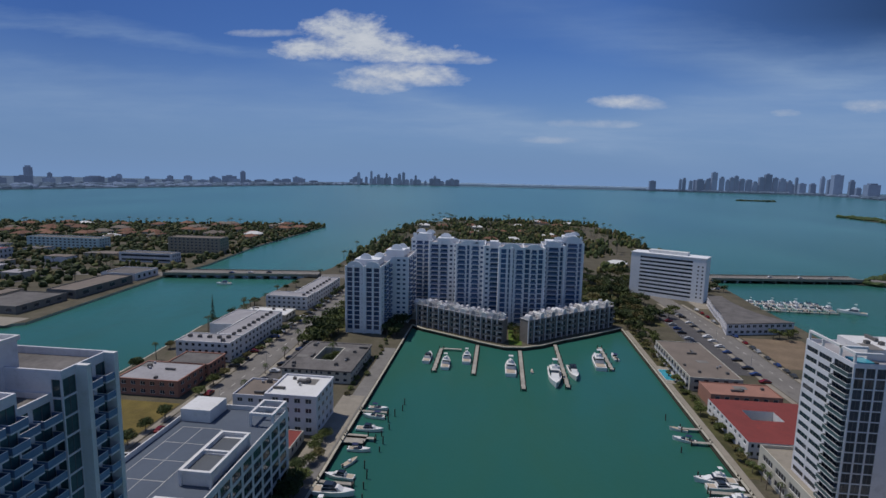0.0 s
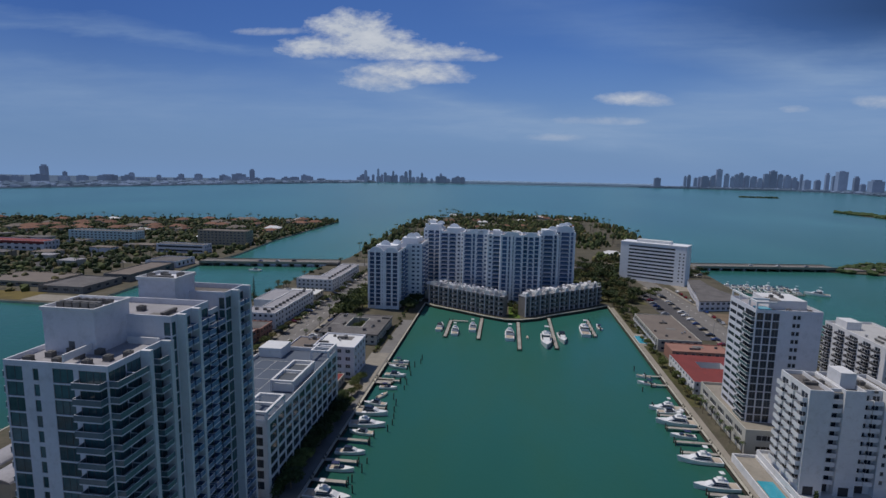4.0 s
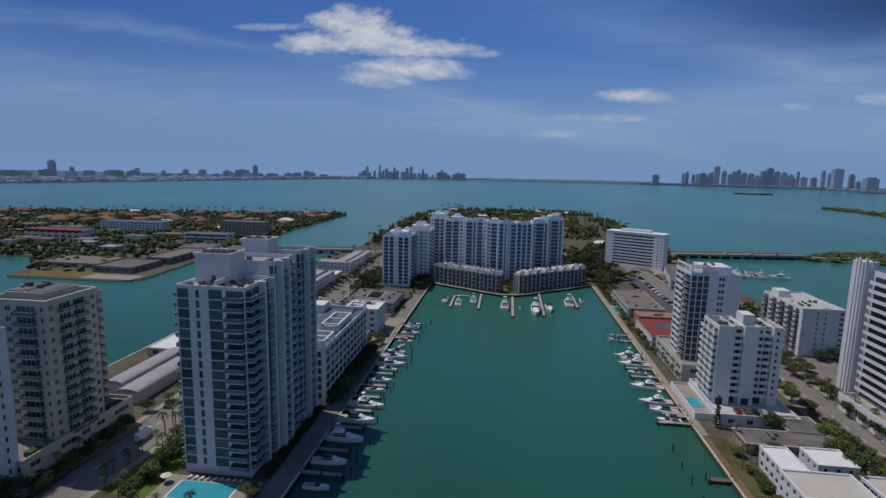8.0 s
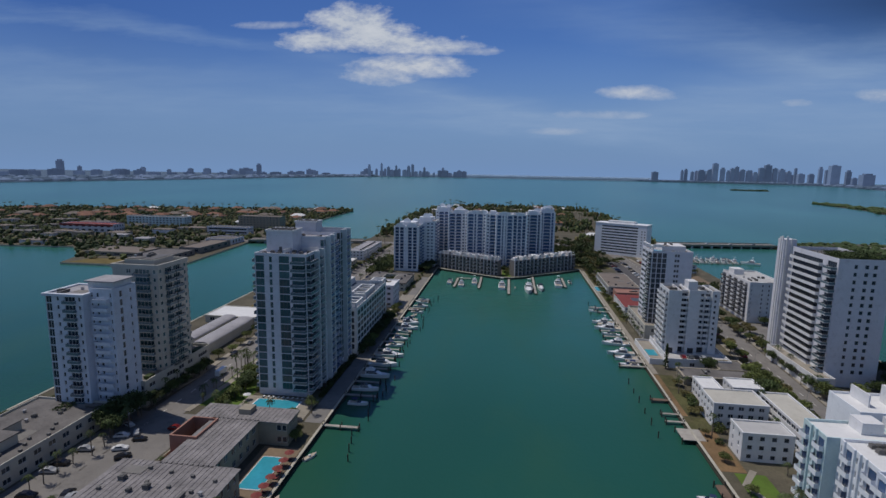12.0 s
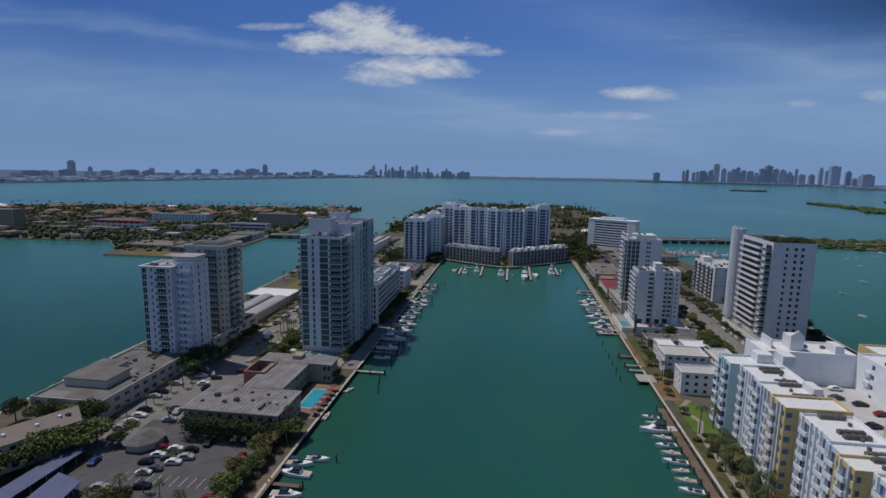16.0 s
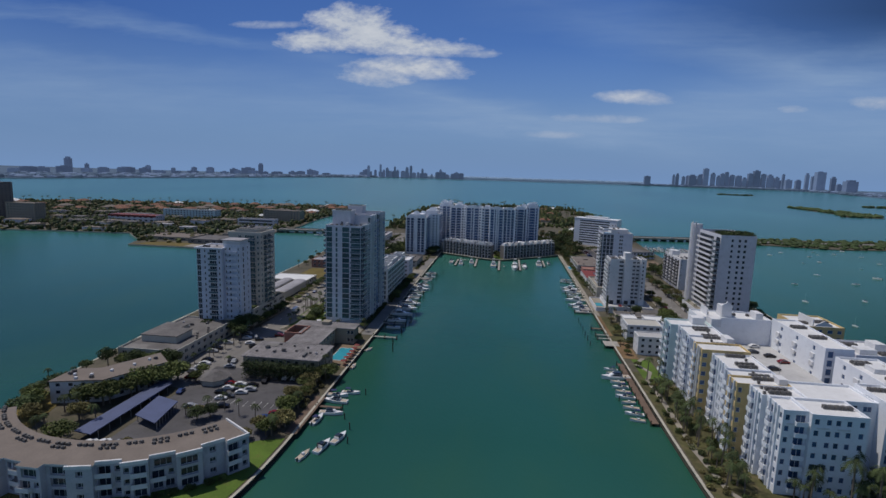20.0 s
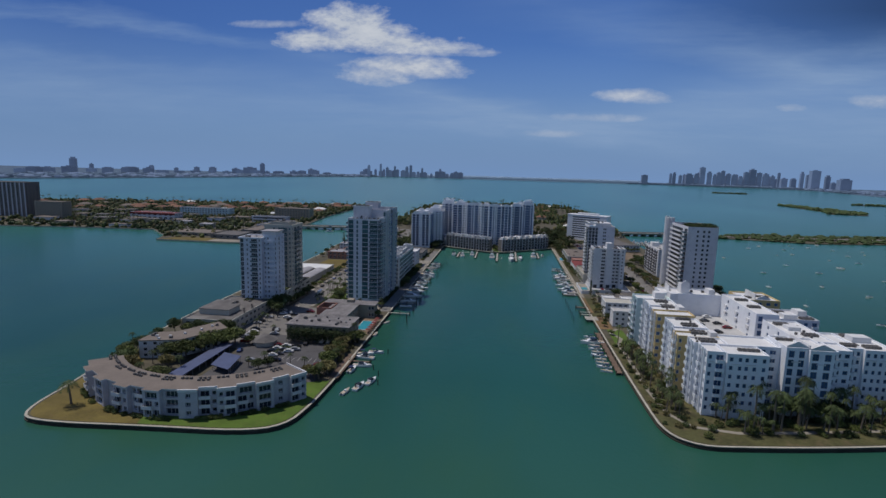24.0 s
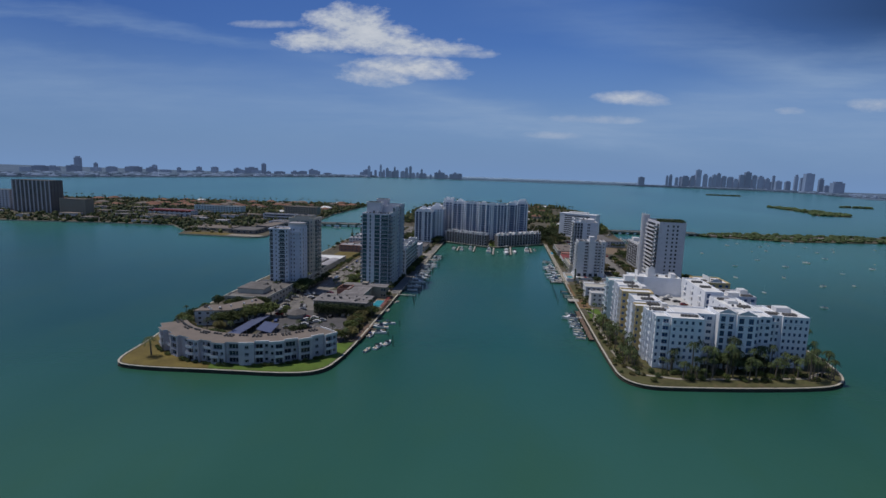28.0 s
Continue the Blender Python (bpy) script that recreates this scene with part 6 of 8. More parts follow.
far_block("store_block", (-566, -492, 226, 246), 11, 2, "long store with a dark red roof band", "lilac", "roofred", 8, False, "roofred")
far_block("warehouse", (-338, -303, 62, 100), 6, 1, "low grey warehouse near the water", "concrete", "roofgrey", 4)
far_block("warehouse", (-322, -300, 104, 160), 7, 1, "low grey warehouse along the channel", "concrete", "rooftan", 3)
far_block("warehouse", (-332, -302, 166, 194), 7, 1, "low grey store with a pale roof", "lilac", "roofgrey", 4)
far_block("warehouse", (-400, -345, 75, 110), 5, 1, "low tan shed on the west island", "beige", "rooftan", 4)
far_block("dark_tower", (-778, -712, 195, 222), 52, 15, "wide dark high-rise with pale vertical piers", "taupe", "roofgrey", 9)
extra(bpy.data.objects["dark_tower"], "pier", [(-778 + i * 7.3, -776.4 + i * 7.3, 194.6, 195, 1.5, 52) for i in range(10)], "lilac")
far_block("beige_block", (-684, -640, 182, 200), 26, 7, "ochre-beige seven-storey block near the water", "beige", "rooftan", 9)
far_block("lilac_block", (-860, -800, 210, 230), 34, 9, "pale apartment block beyond the dark high-rise", "lilac", "roofgrey", 9)

for i in range(84):
    x, y = rng.uniform(-980, -400), rng.uniform(125, 330)
    if not any(a - 22 < x < b + 22 and c - 16 < y < d + 16 for a, b, c, d in ((-535, -448, 305, 322), (-372, -312, 312, 330), (-380, -325, 248, 262), (-566, -492, 226, 246), (-778, -712, 195, 222), (-684, -640, 182, 200), (-860, -800, 210, 230))):
        sh = thing("low_shed", "low flat-roofed building on the west island", "shed", at_base(x, y), "low sheds on the west island")
        w, d, h = rng.uniform(6, 16), rng.uniform(5, 9), rng.uniform(3.2, 6)
        MB().box(-w, w, -d, d, 0, h).put("wall", rng.choice(("cream", "lilac", "beige")), sh)
        MB().box(-w - 0.4, w + 0.4, -d - 0.4, d + 0.4, h + 0.004, h + 0.4).put("roof", rng.choice(("roofgrey", "rooftan", "rooflilac", "roofgrey", "rooftan")), sh)
for a, b, c, d in ((-440, -385, 128, 175), (-600, -500, 250, 290), (-480, -400, 200, 240), (-660, -570, 120, 165), (-900, -800, 140, 190)):
    pad("car_park_far", a, b, c, d, "asphalt", "asphalt car park on the west island", "car park", 1.56)
HOUSE = {}


def house(x, y, turn, roofmat, s, lab, group):
    key = roofmat
    if key not in HOUSE:
        mb = MB().box(-8, 8, -5.5, 5.5, 0, 3.4)
        rb = MB()
        a = [(-9, -6.5, 3.4), (9, -6.5, 3.4), (9, 6.5, 3.4), (-9, 6.5, 3.4), (-4, 0, 6.0), (4, 0, 6.0)]
        rb.v = a
        rb.f, rb.m = [(0, 1, 5, 4), (1, 2, 5), (2, 3, 4, 5), (3, 0, 4), (3, 2, 1, 0)], [0] * 5
        HOUSE[key] = (mb.mesh("wall", ["cream"]), rb.mesh("roof", [roofmat]))
    h = thing("house", lab, "house", pose(x, y, 1.5, 0, 0, turn) @ Matrix.Scale(s, 4), group)
    shared("wall", HOUSE[key][0], h, Matrix())
    shared("roof", HOUSE[key][1], h, Matrix())


n = 0
while n < 75:
    x, y = rng.uniform(-1000, -312), rng.uniform(340, 640)
    if inside(WEST, x, y) and inside(WEST, x + 14, y + 6) and inside(WEST, x - 14, y + 12):
        rm = rng.choice(("tile", "tile", "tile", "roofwhite", "rooftan", "tile"))
        house(x, y, rng.choice((0, 90)) + rng.uniform(-8, 8), rm, rng.uniform(0.9, 1.35), {"tile": "house under a terracotta tile roof", "roofwhite": "house under a white roof", "rooftan": "house under a tan roof"}[rm], "houses on the west island")
        n += 1
for i in range(34):
    x, y = rng.uniform(-150, 160), rng.uniform(330, 815)
    house(x, y, rng.uniform(-20, 20), rng.choice(("tile", "roofwhite")), rng.uniform(0.9, 1.3), "house half hidden among trees on the north island", "houses on the north island")


def scatter(poly, n, x0, x1, y0, y1):
    out = []
    while len(out) < n:
        x, y = rng.uniform(x0, x1), rng.uniform(y0, y1)
        if inside(poly, x, y):
            out.append((x, y))
    return out


BUILT = [(-535, -448, 300, 322), (-372, -312, 300, 330), (-380, -325, 235, 262), (-566, -492, 215, 246), (-345, -290, 40, 200), (-778, -712, 170, 222), (-684, -640, 165, 200)]
free = [p for p in scatter(WEST, 9000, -1300, -300, 60, 660) if not any(a - 3 < p[0] < b + 3 and c - 3 < p[1] < d + 3 for a, b, c, d in BUILT) and (p[1] > 250 or rng.random() < 0.8)]
lumps("island_woods", "trees between the houses of the west island", free, "leafdark leafdark leafdark leaf leafyellow", 1.4, 3.9, 1.8, 6.5)
NORTH = [p for p in ISLAND]
GLADES = [(rng.uniform(-150, 160), rng.uniform(300, 820), rng.uniform(9, 24)) for _ in range(46)]
spots = [p for p in scatter(NORTH, 3900, -176, 180, 285, 850) if not any((p[0] - a) ** 2 + ((p[1] - b) * 0.6) ** 2 < c * c for a, b, c in GLADES)]
lumps("island_woods", "uneven trees with clearings over the north end of the island", spots, "leafdark leaf leafdark leafyellow", 1.5, 3.8, 2.5, 9.5)
KEY = [(306, 287), (439, 262), (600, 300), (1500, 420), (1500, 470), (600, 380), (380, 350), (330, 312)]
land("key_ground", KEY, 0.8, "earth earth", "low mangrove bank beside the causeway", "bank")
lumps("mangroves", "low mangroves along the causeway bank", scatter(KEY, 800, 306, 1400, 262, 460), "leafdark", 3, 6.0, 1.8, 5, 0.7)
for k, poly in enumerate(([(838, 945), (930, 935), (960, 1010), (950, 1180), (925, 1330), (895, 1320), (890, 1150), (880, 1040)], [(1240, 1500), (1330, 1480), (1340, 1530), (1250, 1540)],
                          [(1330, 1350), (1400, 1330), (1400, 1370)], [(1100, 2420), (1260, 2380), (1280, 2440), (1110, 2460)])):
    land("islet_ground", poly, 0.8, "earth earth", "small mangrove islet in the open bay", "islet")
    xs, ys = [p[0] for p in poly], [p[1] for p in poly]
    lumps("mangroves", "dark mangroves covering an islet", scatter(poly, 260 if k == 0 else 60, min(xs), max(xs), min(ys), max(ys)), "leafdark", 4, 8, 3, 8, 0.5)

# ---------- causeway ----------
def bridge(a, b, lab):
    ang_ = math.degrees(math.atan2(b[1] - a[1], b[0] - a[0]))
    L = math.hypot(b[0] - a[0], b[1] - a[1])
    br = thing("road_bridge", lab, "bridge", pose(a[0], a[1], 0, 0, 0, ang_))
    MB().box(0, L, -9, 9, 2.6, 3.9).put("deck", "paving", br)
    MB().box(0, L, -8, 8, 3.904, 3.95).put("carriageway", "road", br)
    for y in (-9, 8.6):
        MB().box(0, L, y, y + 0.4, 3.91, 4.8).put("parapet", "paving", br)
    for i in range(int(L // 12) + 1):
        MB().box(i * 12 - 0.6, i * 12 + 0.6, -8, 8, -3.9, 2.59).put("pier", "concrete", br)
    MB().box(0, L, -0.15, 0.15, 3.954, 3.97).put("centre_line", "paint", br)
    return br


bridge((-296, 198), (-168, 217), "grey concrete road bridge over the west channel")
bridge((176, 277), (316, 298), "grey concrete road bridge over the east channel")
strip("road_causeway", [(-172, 216.5), (-60, 234), (60, 258), (178, 277.5)], 17, 1.504, 1.55, "road", "sun-bleached causeway road across the island", "road")
strip("road_causeway", [(-600, 150), (-400, 182), (-296, 198)], 17, 1.504, 1.55, "road", "causeway road on the west island", "road")
strip("road_causeway", [(314, 298), (500, 325), (900, 385), (1400, 450)], 15, 0.804, 1.9, "road", "causeway road along the mangrove bank", "road")

# ---------- roads, lots, lawns ----------


strip("road_west", [(-123, -285), (-120, -200), (-121, -100), (-122, 20), (-124, 110), (-121, 225)], 13, 1.504, 1.56, "road", "pale residential street between parked cars", "road")
strip("road_east", [(112, -195), (117, -120), (120, -60), (117, 20), (117, 110), (112, 170), (104, 262)], 13, 1.504, 1.56, "road", "pale residential street on the east side", "road")
for dx, ln in ((-8.3, [(-122, -205), (-120, -180), (-121, -100), (-122, 20), (-124, 110), (-121, 205)]), (8.3, [(-122, -205), (-120, -180), (-121, -100), (-122, 20), (-124, 110), (-121, 205)]),
               (-8.3, [(112, -195), (117, -120), (120, -60), (117, 20), (117, 110), (112, 170)]), (8.3, [(112, -195), (117, -120), (120, -60), (117, 20), (117, 110), (112, 170)])):
    strip("pavement_street", [(x + dx, y) for x, y in ln], 2.4, 1.504, 1.64, "paving", "pale concrete pavement along the street", "pavement")
for xs, y0, y1 in ((-121.5, -280, 210), (117.5, -190, 200)):
    mbl = MB()
    y = y0
    while y < y1:
        mbl.box(xs - 0.12, xs + 0.12, y, y + 3, 1.564, 1.575)
        y += 9
    tagged(mbl.put("lane_marks", "paint"), "worn white lane dashes", "road marking", kind="structure")
pad("car_park_west", -118, -70, -326, -254, "asphalt", "worn asphalt car park behind the crescent building", "car park", 1.57)
pad("car_park_yard", -133, -104, -262, -207, "road", "paved yard between the low blocks", "car park", 1.575)
pad("car_park_east", 93, 111, 30, 152, "asphalt", "wide asphalt car park beside the street", "car park", 1.57)
pad("car_park_strip", -135, -128, 0, 175, "asphalt", "strip of kerbside parking", "car park", 1.575)
pad("car_park_strip", -115, -106, -20, 140, "asphalt", "strip of kerbside parking", "car park", 1.575)
pad("forecourt", 128, 160, 160, 200, "paving", "pale forecourt of the mid-century slab", "car park", 1.57)
pad("car_park_slab", 129, 166, -96, -50, "road", "paved forecourt between the slab and the finned tower", "car park", 1.568)
pad("sand_lot", 128, 160, 42, 92, "sand", "bare sandy lot beside the street", "ground", 1.56)
pad("sand_lot", 130, 172, -205, -152, "sand", "bare sandy lot near the finned tower", "ground", 1.56)
pad("courtyard_lawn", -5.5, 1.5, 56, 84, "lawn", "strip of lawn between the two rows of town houses", "grass", 1.556)
pad("dry_lot", -160, -132, -76, -38, "grass", "yellow dry grass lot", "grass", 1.56)
pad("promenade_west", -69.5, -63.4, -206, 40, "concrete", "dark quay walk below the tower", "pavement", 1.56)
pad("promenade_east", 63.4, 65.6, -140, 95, "paving", "pale quay walk along the basin", "pavement", 1.56)
pad("lawn_strip", 65.7, 70.3, -60, 95, "garden", "narrow patchy lawn behind the quay walk", "grass", 1.556)
pad("lawn_strip", 65.4, 71, -180, -141, "garden", "dry strip with patchy grass by the water", "ground", 1.556)
pad("lawn_strip", 63.4, 70.8, -190, -180.5, "garden", "dry planted strip by the water", "ground", 1.556)
pad("mulch_strip", 63.4, 70.8, -215.5, -190.5, "mulch", "orange-brown mulched strip along the sea wall", "ground", 1.556)
pad("mulch_strip", 63.4, 65.3, -180, -141, "mulch", "narrow mulched edge along the sea wall", "ground", 1.556)
pad("garden", -116, -97, -200, -80, "lawn", "planted garden beside the street", "grass", 1.556)
pad("planted_belt", 45, 91, 108, 246, "garden", "planted ground under the trees behind the basin's head", "ground", 1.552)
pad("planted_belt", -115.5, -99, 30, 215, "garden", "planted ground beside the west street", "ground", 1.552)
pad("planted_belt", -98, 44, 145, 226, "garden", "planted ground behind the wide tower", "ground", 1.552)
pad("quay_terrace", -73, -64, -70, -20, "paving", "pale quay terrace with furniture", "pavement", 1.58)
def shrink(pts, d, cx, cy):
    out = []
    for x, y in pts:
        l = math.hypot(x - cx, y - cy)
        out.append((x - (x - cx) / l * d, y - (y - cy) / l * d))
    return out


wt_in = shrink(WEST_TIP, 1.2, -115, -310)
half = next(i for i, q in enumerate(wt_in) if q[0] > -124)
tagged(MB().prism(wt_in[half:] + [(-64, -315), (-72, -318), (-90, -335), (-110, -342)] + [(-124, -340)], 1.504, 1.588).put("tip_lawn", "lawn"), "green lawn in front of the crescent building", "grass", kind="structure")
tagged(MB().prism(wt_in[:half + 1] + [(-124, -341), (-145, -330), (-155, -300)], 1.504, 1.582).put("tip_grass", "grass"), "dry golden grass on the island's tip", "grass", kind="structure")
et_in = shrink(EAST_TIP, 1.2, 115, -285)
tagged(MB().prism([(63.6, -233)] + et_in + [(160, -290), (84, -316), (79, -300), (76, -233)], 1.504, 1.56).put("east_garden", "garden"), "planted garden round the courtyard block", "grass", kind="structure")
strip("garden_path", [(73, -214), (67.5, -222), (71.5, -232), (68, -242), (68.5, -262), (68, -300), (70, -322), (76, -331), (90, -333), (113, -329), (150, -321), (164, -310)], 1.9, 1.564, 1.6, "paving", "pale winding path along the sea wall", "path")
for x0, x1, y0, y1, lab in ((-98, -70.5, -206, -189, "pale pool terrace below the stepped tower"), (63.6, 69.5, 14, 36, "small pool terrace")):
    pad("pool_terrace", x0, x1, y0, y1, "paving", lab, "pavement", 1.66)
pad("pool_terrace", -75.5, -63.4, -253, -223, "sand", "salmon-coloured pool terrace on the quay", "pavement", 1.66)


def pool(x0, x1, y0, y1, lab, rounded=0.8):
    p = thing("swimming_pool", lab, "pool", at_base((x0 + x1) / 2, (y0 + y1) / 2, 1.66))
    w, d = (x1 - x0) / 2, (y1 - y0) / 2
    P = []
    for sx, sy, a0 in ((1, 1, 0), (-1, 1, 90), (-1, -1, 180), (1, -1, 270)):
        P += [(sx * (w - rounded) + rounded * math.cos(radians(a0 + 22.5 * i)), sy * (d - rounded) + rounded * math.sin(radians(a0 + 22.5 * i))) for i in range(5)]
    MB().prism([(x * 1.06, y * 1.04) for x, y in P], 0.004, 0.12).put("coping", "white", p)
    MB().prism(P, 0.124, 0.15).put("water_surface", "pool", p)


pool(-93, -76.5, -199.3, -191.5, "bright blue swimming pool below the stepped tower", 0.6)
pool(-73, -66.5, -245, -229, "bright blue rectangular pool on the quay terrace")
pool(64.4, 68.6, 18, 31, "small turquoise pool beside the quay")

pad("pool_terrace", -126, -104.5, -340.5, -331, "paving", "pale pool terrace inside the crescent", "pavement", 1.66)
pool(-122, -108, -339.6, -335.2, "turquoise pool inside the crescent building")

# lounge chairs and parasols
def lounger(x, y, turn, mat, lab):
    if "lounger" not in BALCS:
        BALCS["lounger"] = {}
    if mat not in BALCS["lounger"]:
        a = MB().box(-0.35, 0.35, -0.9, 0.4, 0.3, 0.38)
        b = MB()
        b.v = [(-0.35, 0.4, 0.3), (0.35, 0.4, 0.3), (0.35, 1.0, 0.75), (-0.35, 1.0, 0.75), (-0.35, 0.4, 0.38), (0.35, 0.4, 0.38), (0.35, 0.95, 0.82), (-0.35, 0.95, 0.82)]
        b.f, b.m = [(0, 3, 2, 1), (4, 5, 6, 7), (0, 1, 5, 4), (1, 2, 6, 5), (2, 3, 7, 6), (3, 0, 4, 7)], [0] * 6
        c = MB().box(-0.03, 0.03, -0.03, 0.03, 0, 0.3)
        BALCS["lounger"][mat] = (a.mesh("seat", [mat]), b.mesh("backrest", [mat]), c.mesh("leg", ["metal"]))
    s, b, l = BALCS["lounger"][mat]
    t = thing("sun_lounger", lab, "lounger", pose(x, y, 1.66, 0, 0, turn), "loungers by the pools")
    shared("seat", s, t, Matrix())
    shared("backrest", b, t, Matrix())
    for p in ((-0.3, -0.8), (0.3, -0.8), (-0.3, 0.35), (0.3, 0.35)):
        shared("leg", l, t, Matrix.Translation((*p, 0)))


for i in range(9):
    lounger(-92 + i * 1.9, -189.9, 180, "white", "white sun lounger at the tower pool")
for i in range(8):
    lounger(-121.5 + i * 2.1, -333.0, 0, "white", "white sun lounger on the crescent's pool terrace")
for i in range(7):
    lounger(-64.6, -249 + i * 3.2, -90, "roofred", "red sun lounger beside the quay pool")
def parasol(x, y, mat, lab):
    t = thing("parasol", lab, "parasol", at_base(x, y, 1.66), "parasols by the pools")
    MB().tube((0, 0, 0), (0, 0, 2.5), 0.04, 0.04, 6).put("pole", "metal", t)
    mb = MB()
    for i in range(8):
        a, b = 6.283 * i / 8, 6.283 * (i + 1) / 8
        mb.face([(1.5 * math.cos(a), 1.5 * math.sin(a), 2.15), (1.5 * math.cos(b), 1.5 * math.sin(b), 2.15), (0, 0, 2.75)])
    mb.put("canopy", mat, t)


for i in range(6):
    parasol(-64.8, -250 + i * 4.2, "roofred", "faded red parasol on the quay terrace")
parasol(-97, -193, "white", "white parasol at the tower pool")

# white vaulted sheds
def shed(x0, x1, y0, y1, z, lab):
    s = thing("vaulted_shed", lab, "shed", at_base((x0 + x1) / 2, y0))
    w, L = (x1 - x0) / 2, y1 - y0
    mb = MB().box(-w, w, 0, L, 0, z - 1.5)
    mb.put("wall", "cream", s)
    rb = MB()
    P = [(-(w + 0.4) * math.cos(math.pi * i / 8), z - 1.5 + 1.3 * math.sin(math.pi * i / 8)) for i in range(9)]
    for (xa, za), (xb, zb) in zip(P, P[1:]):
        rb.face([(xa, -0.4, za), (xb, -0.4, zb), (xb, L + 0.4, zb), (xa, L + 0.4, za)])
    rb.face([(x, -0.4, q) for x, q in P])
    rb.face([(x, L + 0.4, q) for x, q in P][::-1])
    rb.put("roof", "rooflilac", s)


shed(-156, -149, -144, -106, 6, "long shed with a white vaulted roof")
shed(-146, -138, -150, -108, 6, "long shed with a white vaulted roof beside the street")
g12 = thing("low_shed", "low building with a pale flat roof by the west shore", "shed", at_base(-155, -95))
block(g12, -168, -139, -104, -84, 1.5, 5.5, 1, S=cols(5, 0.05, 0.95, 0.1), E=cols(4, 0.05, 0.95, 0.1), wall="cream", roof="roofwhite", parapet=0.3, cornice=0.4)

# carports and kiosk
def carport(P, z, lab):
    c = thing("carport", lab, "carport", at_base(P[0][0], P[0][1]))
    Q = [(x - P[0][0], y - P[0][1]) for x, y in P]
    MB().prism(Q, z - 1.5, z - 1.2).put("roof", "blueroof", c)
    n = 8
    for e in range(0, 4, 2):
        a, b = Q[(e + 1) % 4], Q[(e + 2) % 4]
        for i in range(n):
            x, y = a[0] + (b[0] - a[0]) * (i + 0.5) / n, a[1] + (b[1] - a[1]) * (i + 0.5) / n
            x, y = x * 0.97 + 0.03 * sum(q[0] for q in Q) / 4, y * 0.97 + 0.03 * sum(q[1] for q in Q) / 4
            MB().box(x - 0.08, x + 0.08, y - 0.08, y + 0.08, 0.06, z - 1.5).put("post", "metal", c)


# sunken planted court of the ribbed-roof block
pc = thing("planter_court", "brick-red planter court between the roofs", "planter", at_base(-96.5, -235))
MB().ring(-5.5, 4, -11, 10, 0.08, 1.2, 0.4).put("planter_wall", "beige", pc)
MB().box(-5.1, 3.6, -10.6, 9.6, 0.08, 0.3).put("paving_bed", "pinkwall", pc)
carport([(-128, -327), (-121.5, -328), (-121, -288), (-127, -284)], 4.2, "long carport with a blue-grey metal roof")
carport([(-117, -314), (-107, -318), (-109.5, -302), (-119, -299)], 4.2, "carport with a blue-grey metal roof")
kio = thing("hipped_kiosk", "round-cornered kiosk under a grey hipped roof in the car park", "kiosk", at_base(-110, -277))
K8 = [(6.5 * math.cos(radians(22.5 + 45 * i)), 6.5 * math.sin(radians(22.5 + 45 * i))) for i in range(8)]
MB().prism([(x * 0.85, y * 0.85) for x, y in K8], 0, 2.6).put("wall", "cream", kio)
kr = MB()
for i in range(8):
    a, b = K8[i], K8[(i + 1) % 8]
    kr.face([(*a, 2.5), (*b, 2.5), (b[0] * 0.25, b[1] * 0.25, 4.6), (a[0] * 0.25, a[1] * 0.25, 4.6)])
kr.face([(x * 0.25, y * 0.25, 4.6) for x, y in K8])
kr.face([(x, y, 2.5) for x, y in K8][::-1])
kr.put("roof", "roofgrey", kio)

# ---------- docks ----------


def dock(x0, x1, y0, y1, mat, lab, piles=True, z=1.1):
    d = thing("dock", lab, "dock", at_base((x0 + x1) / 2, (y0 + y1) / 2, 0))
    w, l = (x1 - x0) / 2, (y1 - y0) / 2
    longx = w > l
    n = max(int((2 * w if longx else 2 * l) / 5.5), 1)
    for i in range(n):
        if longx:
            a, b = -w + 2 * w * i / n, -w + 2 * w * (i + 1) / n - 0.06
            MB().box(a, b, -l, l, z - 0.25, z).put("deck_panel", mat, d)
        else:
            a, b = -l + 2 * l * i / n, -l + 2 * l * (i + 1) / n - 0.06
            MB().box(-w, w, a, b, z - 0.25, z).put("deck_panel", mat, d)
    if piles:
        m = max(int((2 * w if longx else 2 * l) / 6), 1)
        for i in range(m + 1):
            for s in (-1, 1):
                p = (-w + 2 * w * i / m, s * (l + 0.2)) if longx else (s * (w + 0.2), -l + 2 * l * i / m)
                shared("post", PILE, d, Matrix.Translation((*p, 0)))
    return d


PILE = MB().tube((0, 0, -3.9), (0, 0, 2.2), 0.22, 0.2, 7).mesh("post", ["pile"])
for x, ya, yb in ((-40.5, 14, 66), (-22, 13, 56), (0.2, -1, 51), (19.5, 4, 64), (43, 29, 82)):
    dock(x - 0.9, x + 0.9, ya, yb - (20 if abs(x) > 30 else 2), "wood", "pale timber finger pier at the basin's head")
dock(-40, -30, 45, 46.6, "wood", "short cross pier at the basin's head", False)
for i, y in enumerate((-32, -52, -79, -104, -117, -128, -140, -153, -168, -181, -206)):
    dock(-62.6, -52 if i < 9 else -50, y - 0.7, y + 0.7, "wood", "narrow timber dock off the west quay")
dock(-62.6, -55, -56, -50, "wood", "broad timber dock on the west quay")
dock(-62.6, -53, -290.5, -289, "browndeck", "short brown dock by the car park")
dock(-65.5, -61.5, -312, -283, "browndeck", "weathered brown quay deck", False, 1.62)
for y in (-28, -38, -60, -68, -78, -88, -95, -118, -131):
    dock(51 if y < -50 else 56, 62.6, y - 0.7, y + 0.7, "wood", "narrow timber dock off the east quay")
dock(55, 63, -126, -122, "wood", "broad pale dock below the scalloped tower")
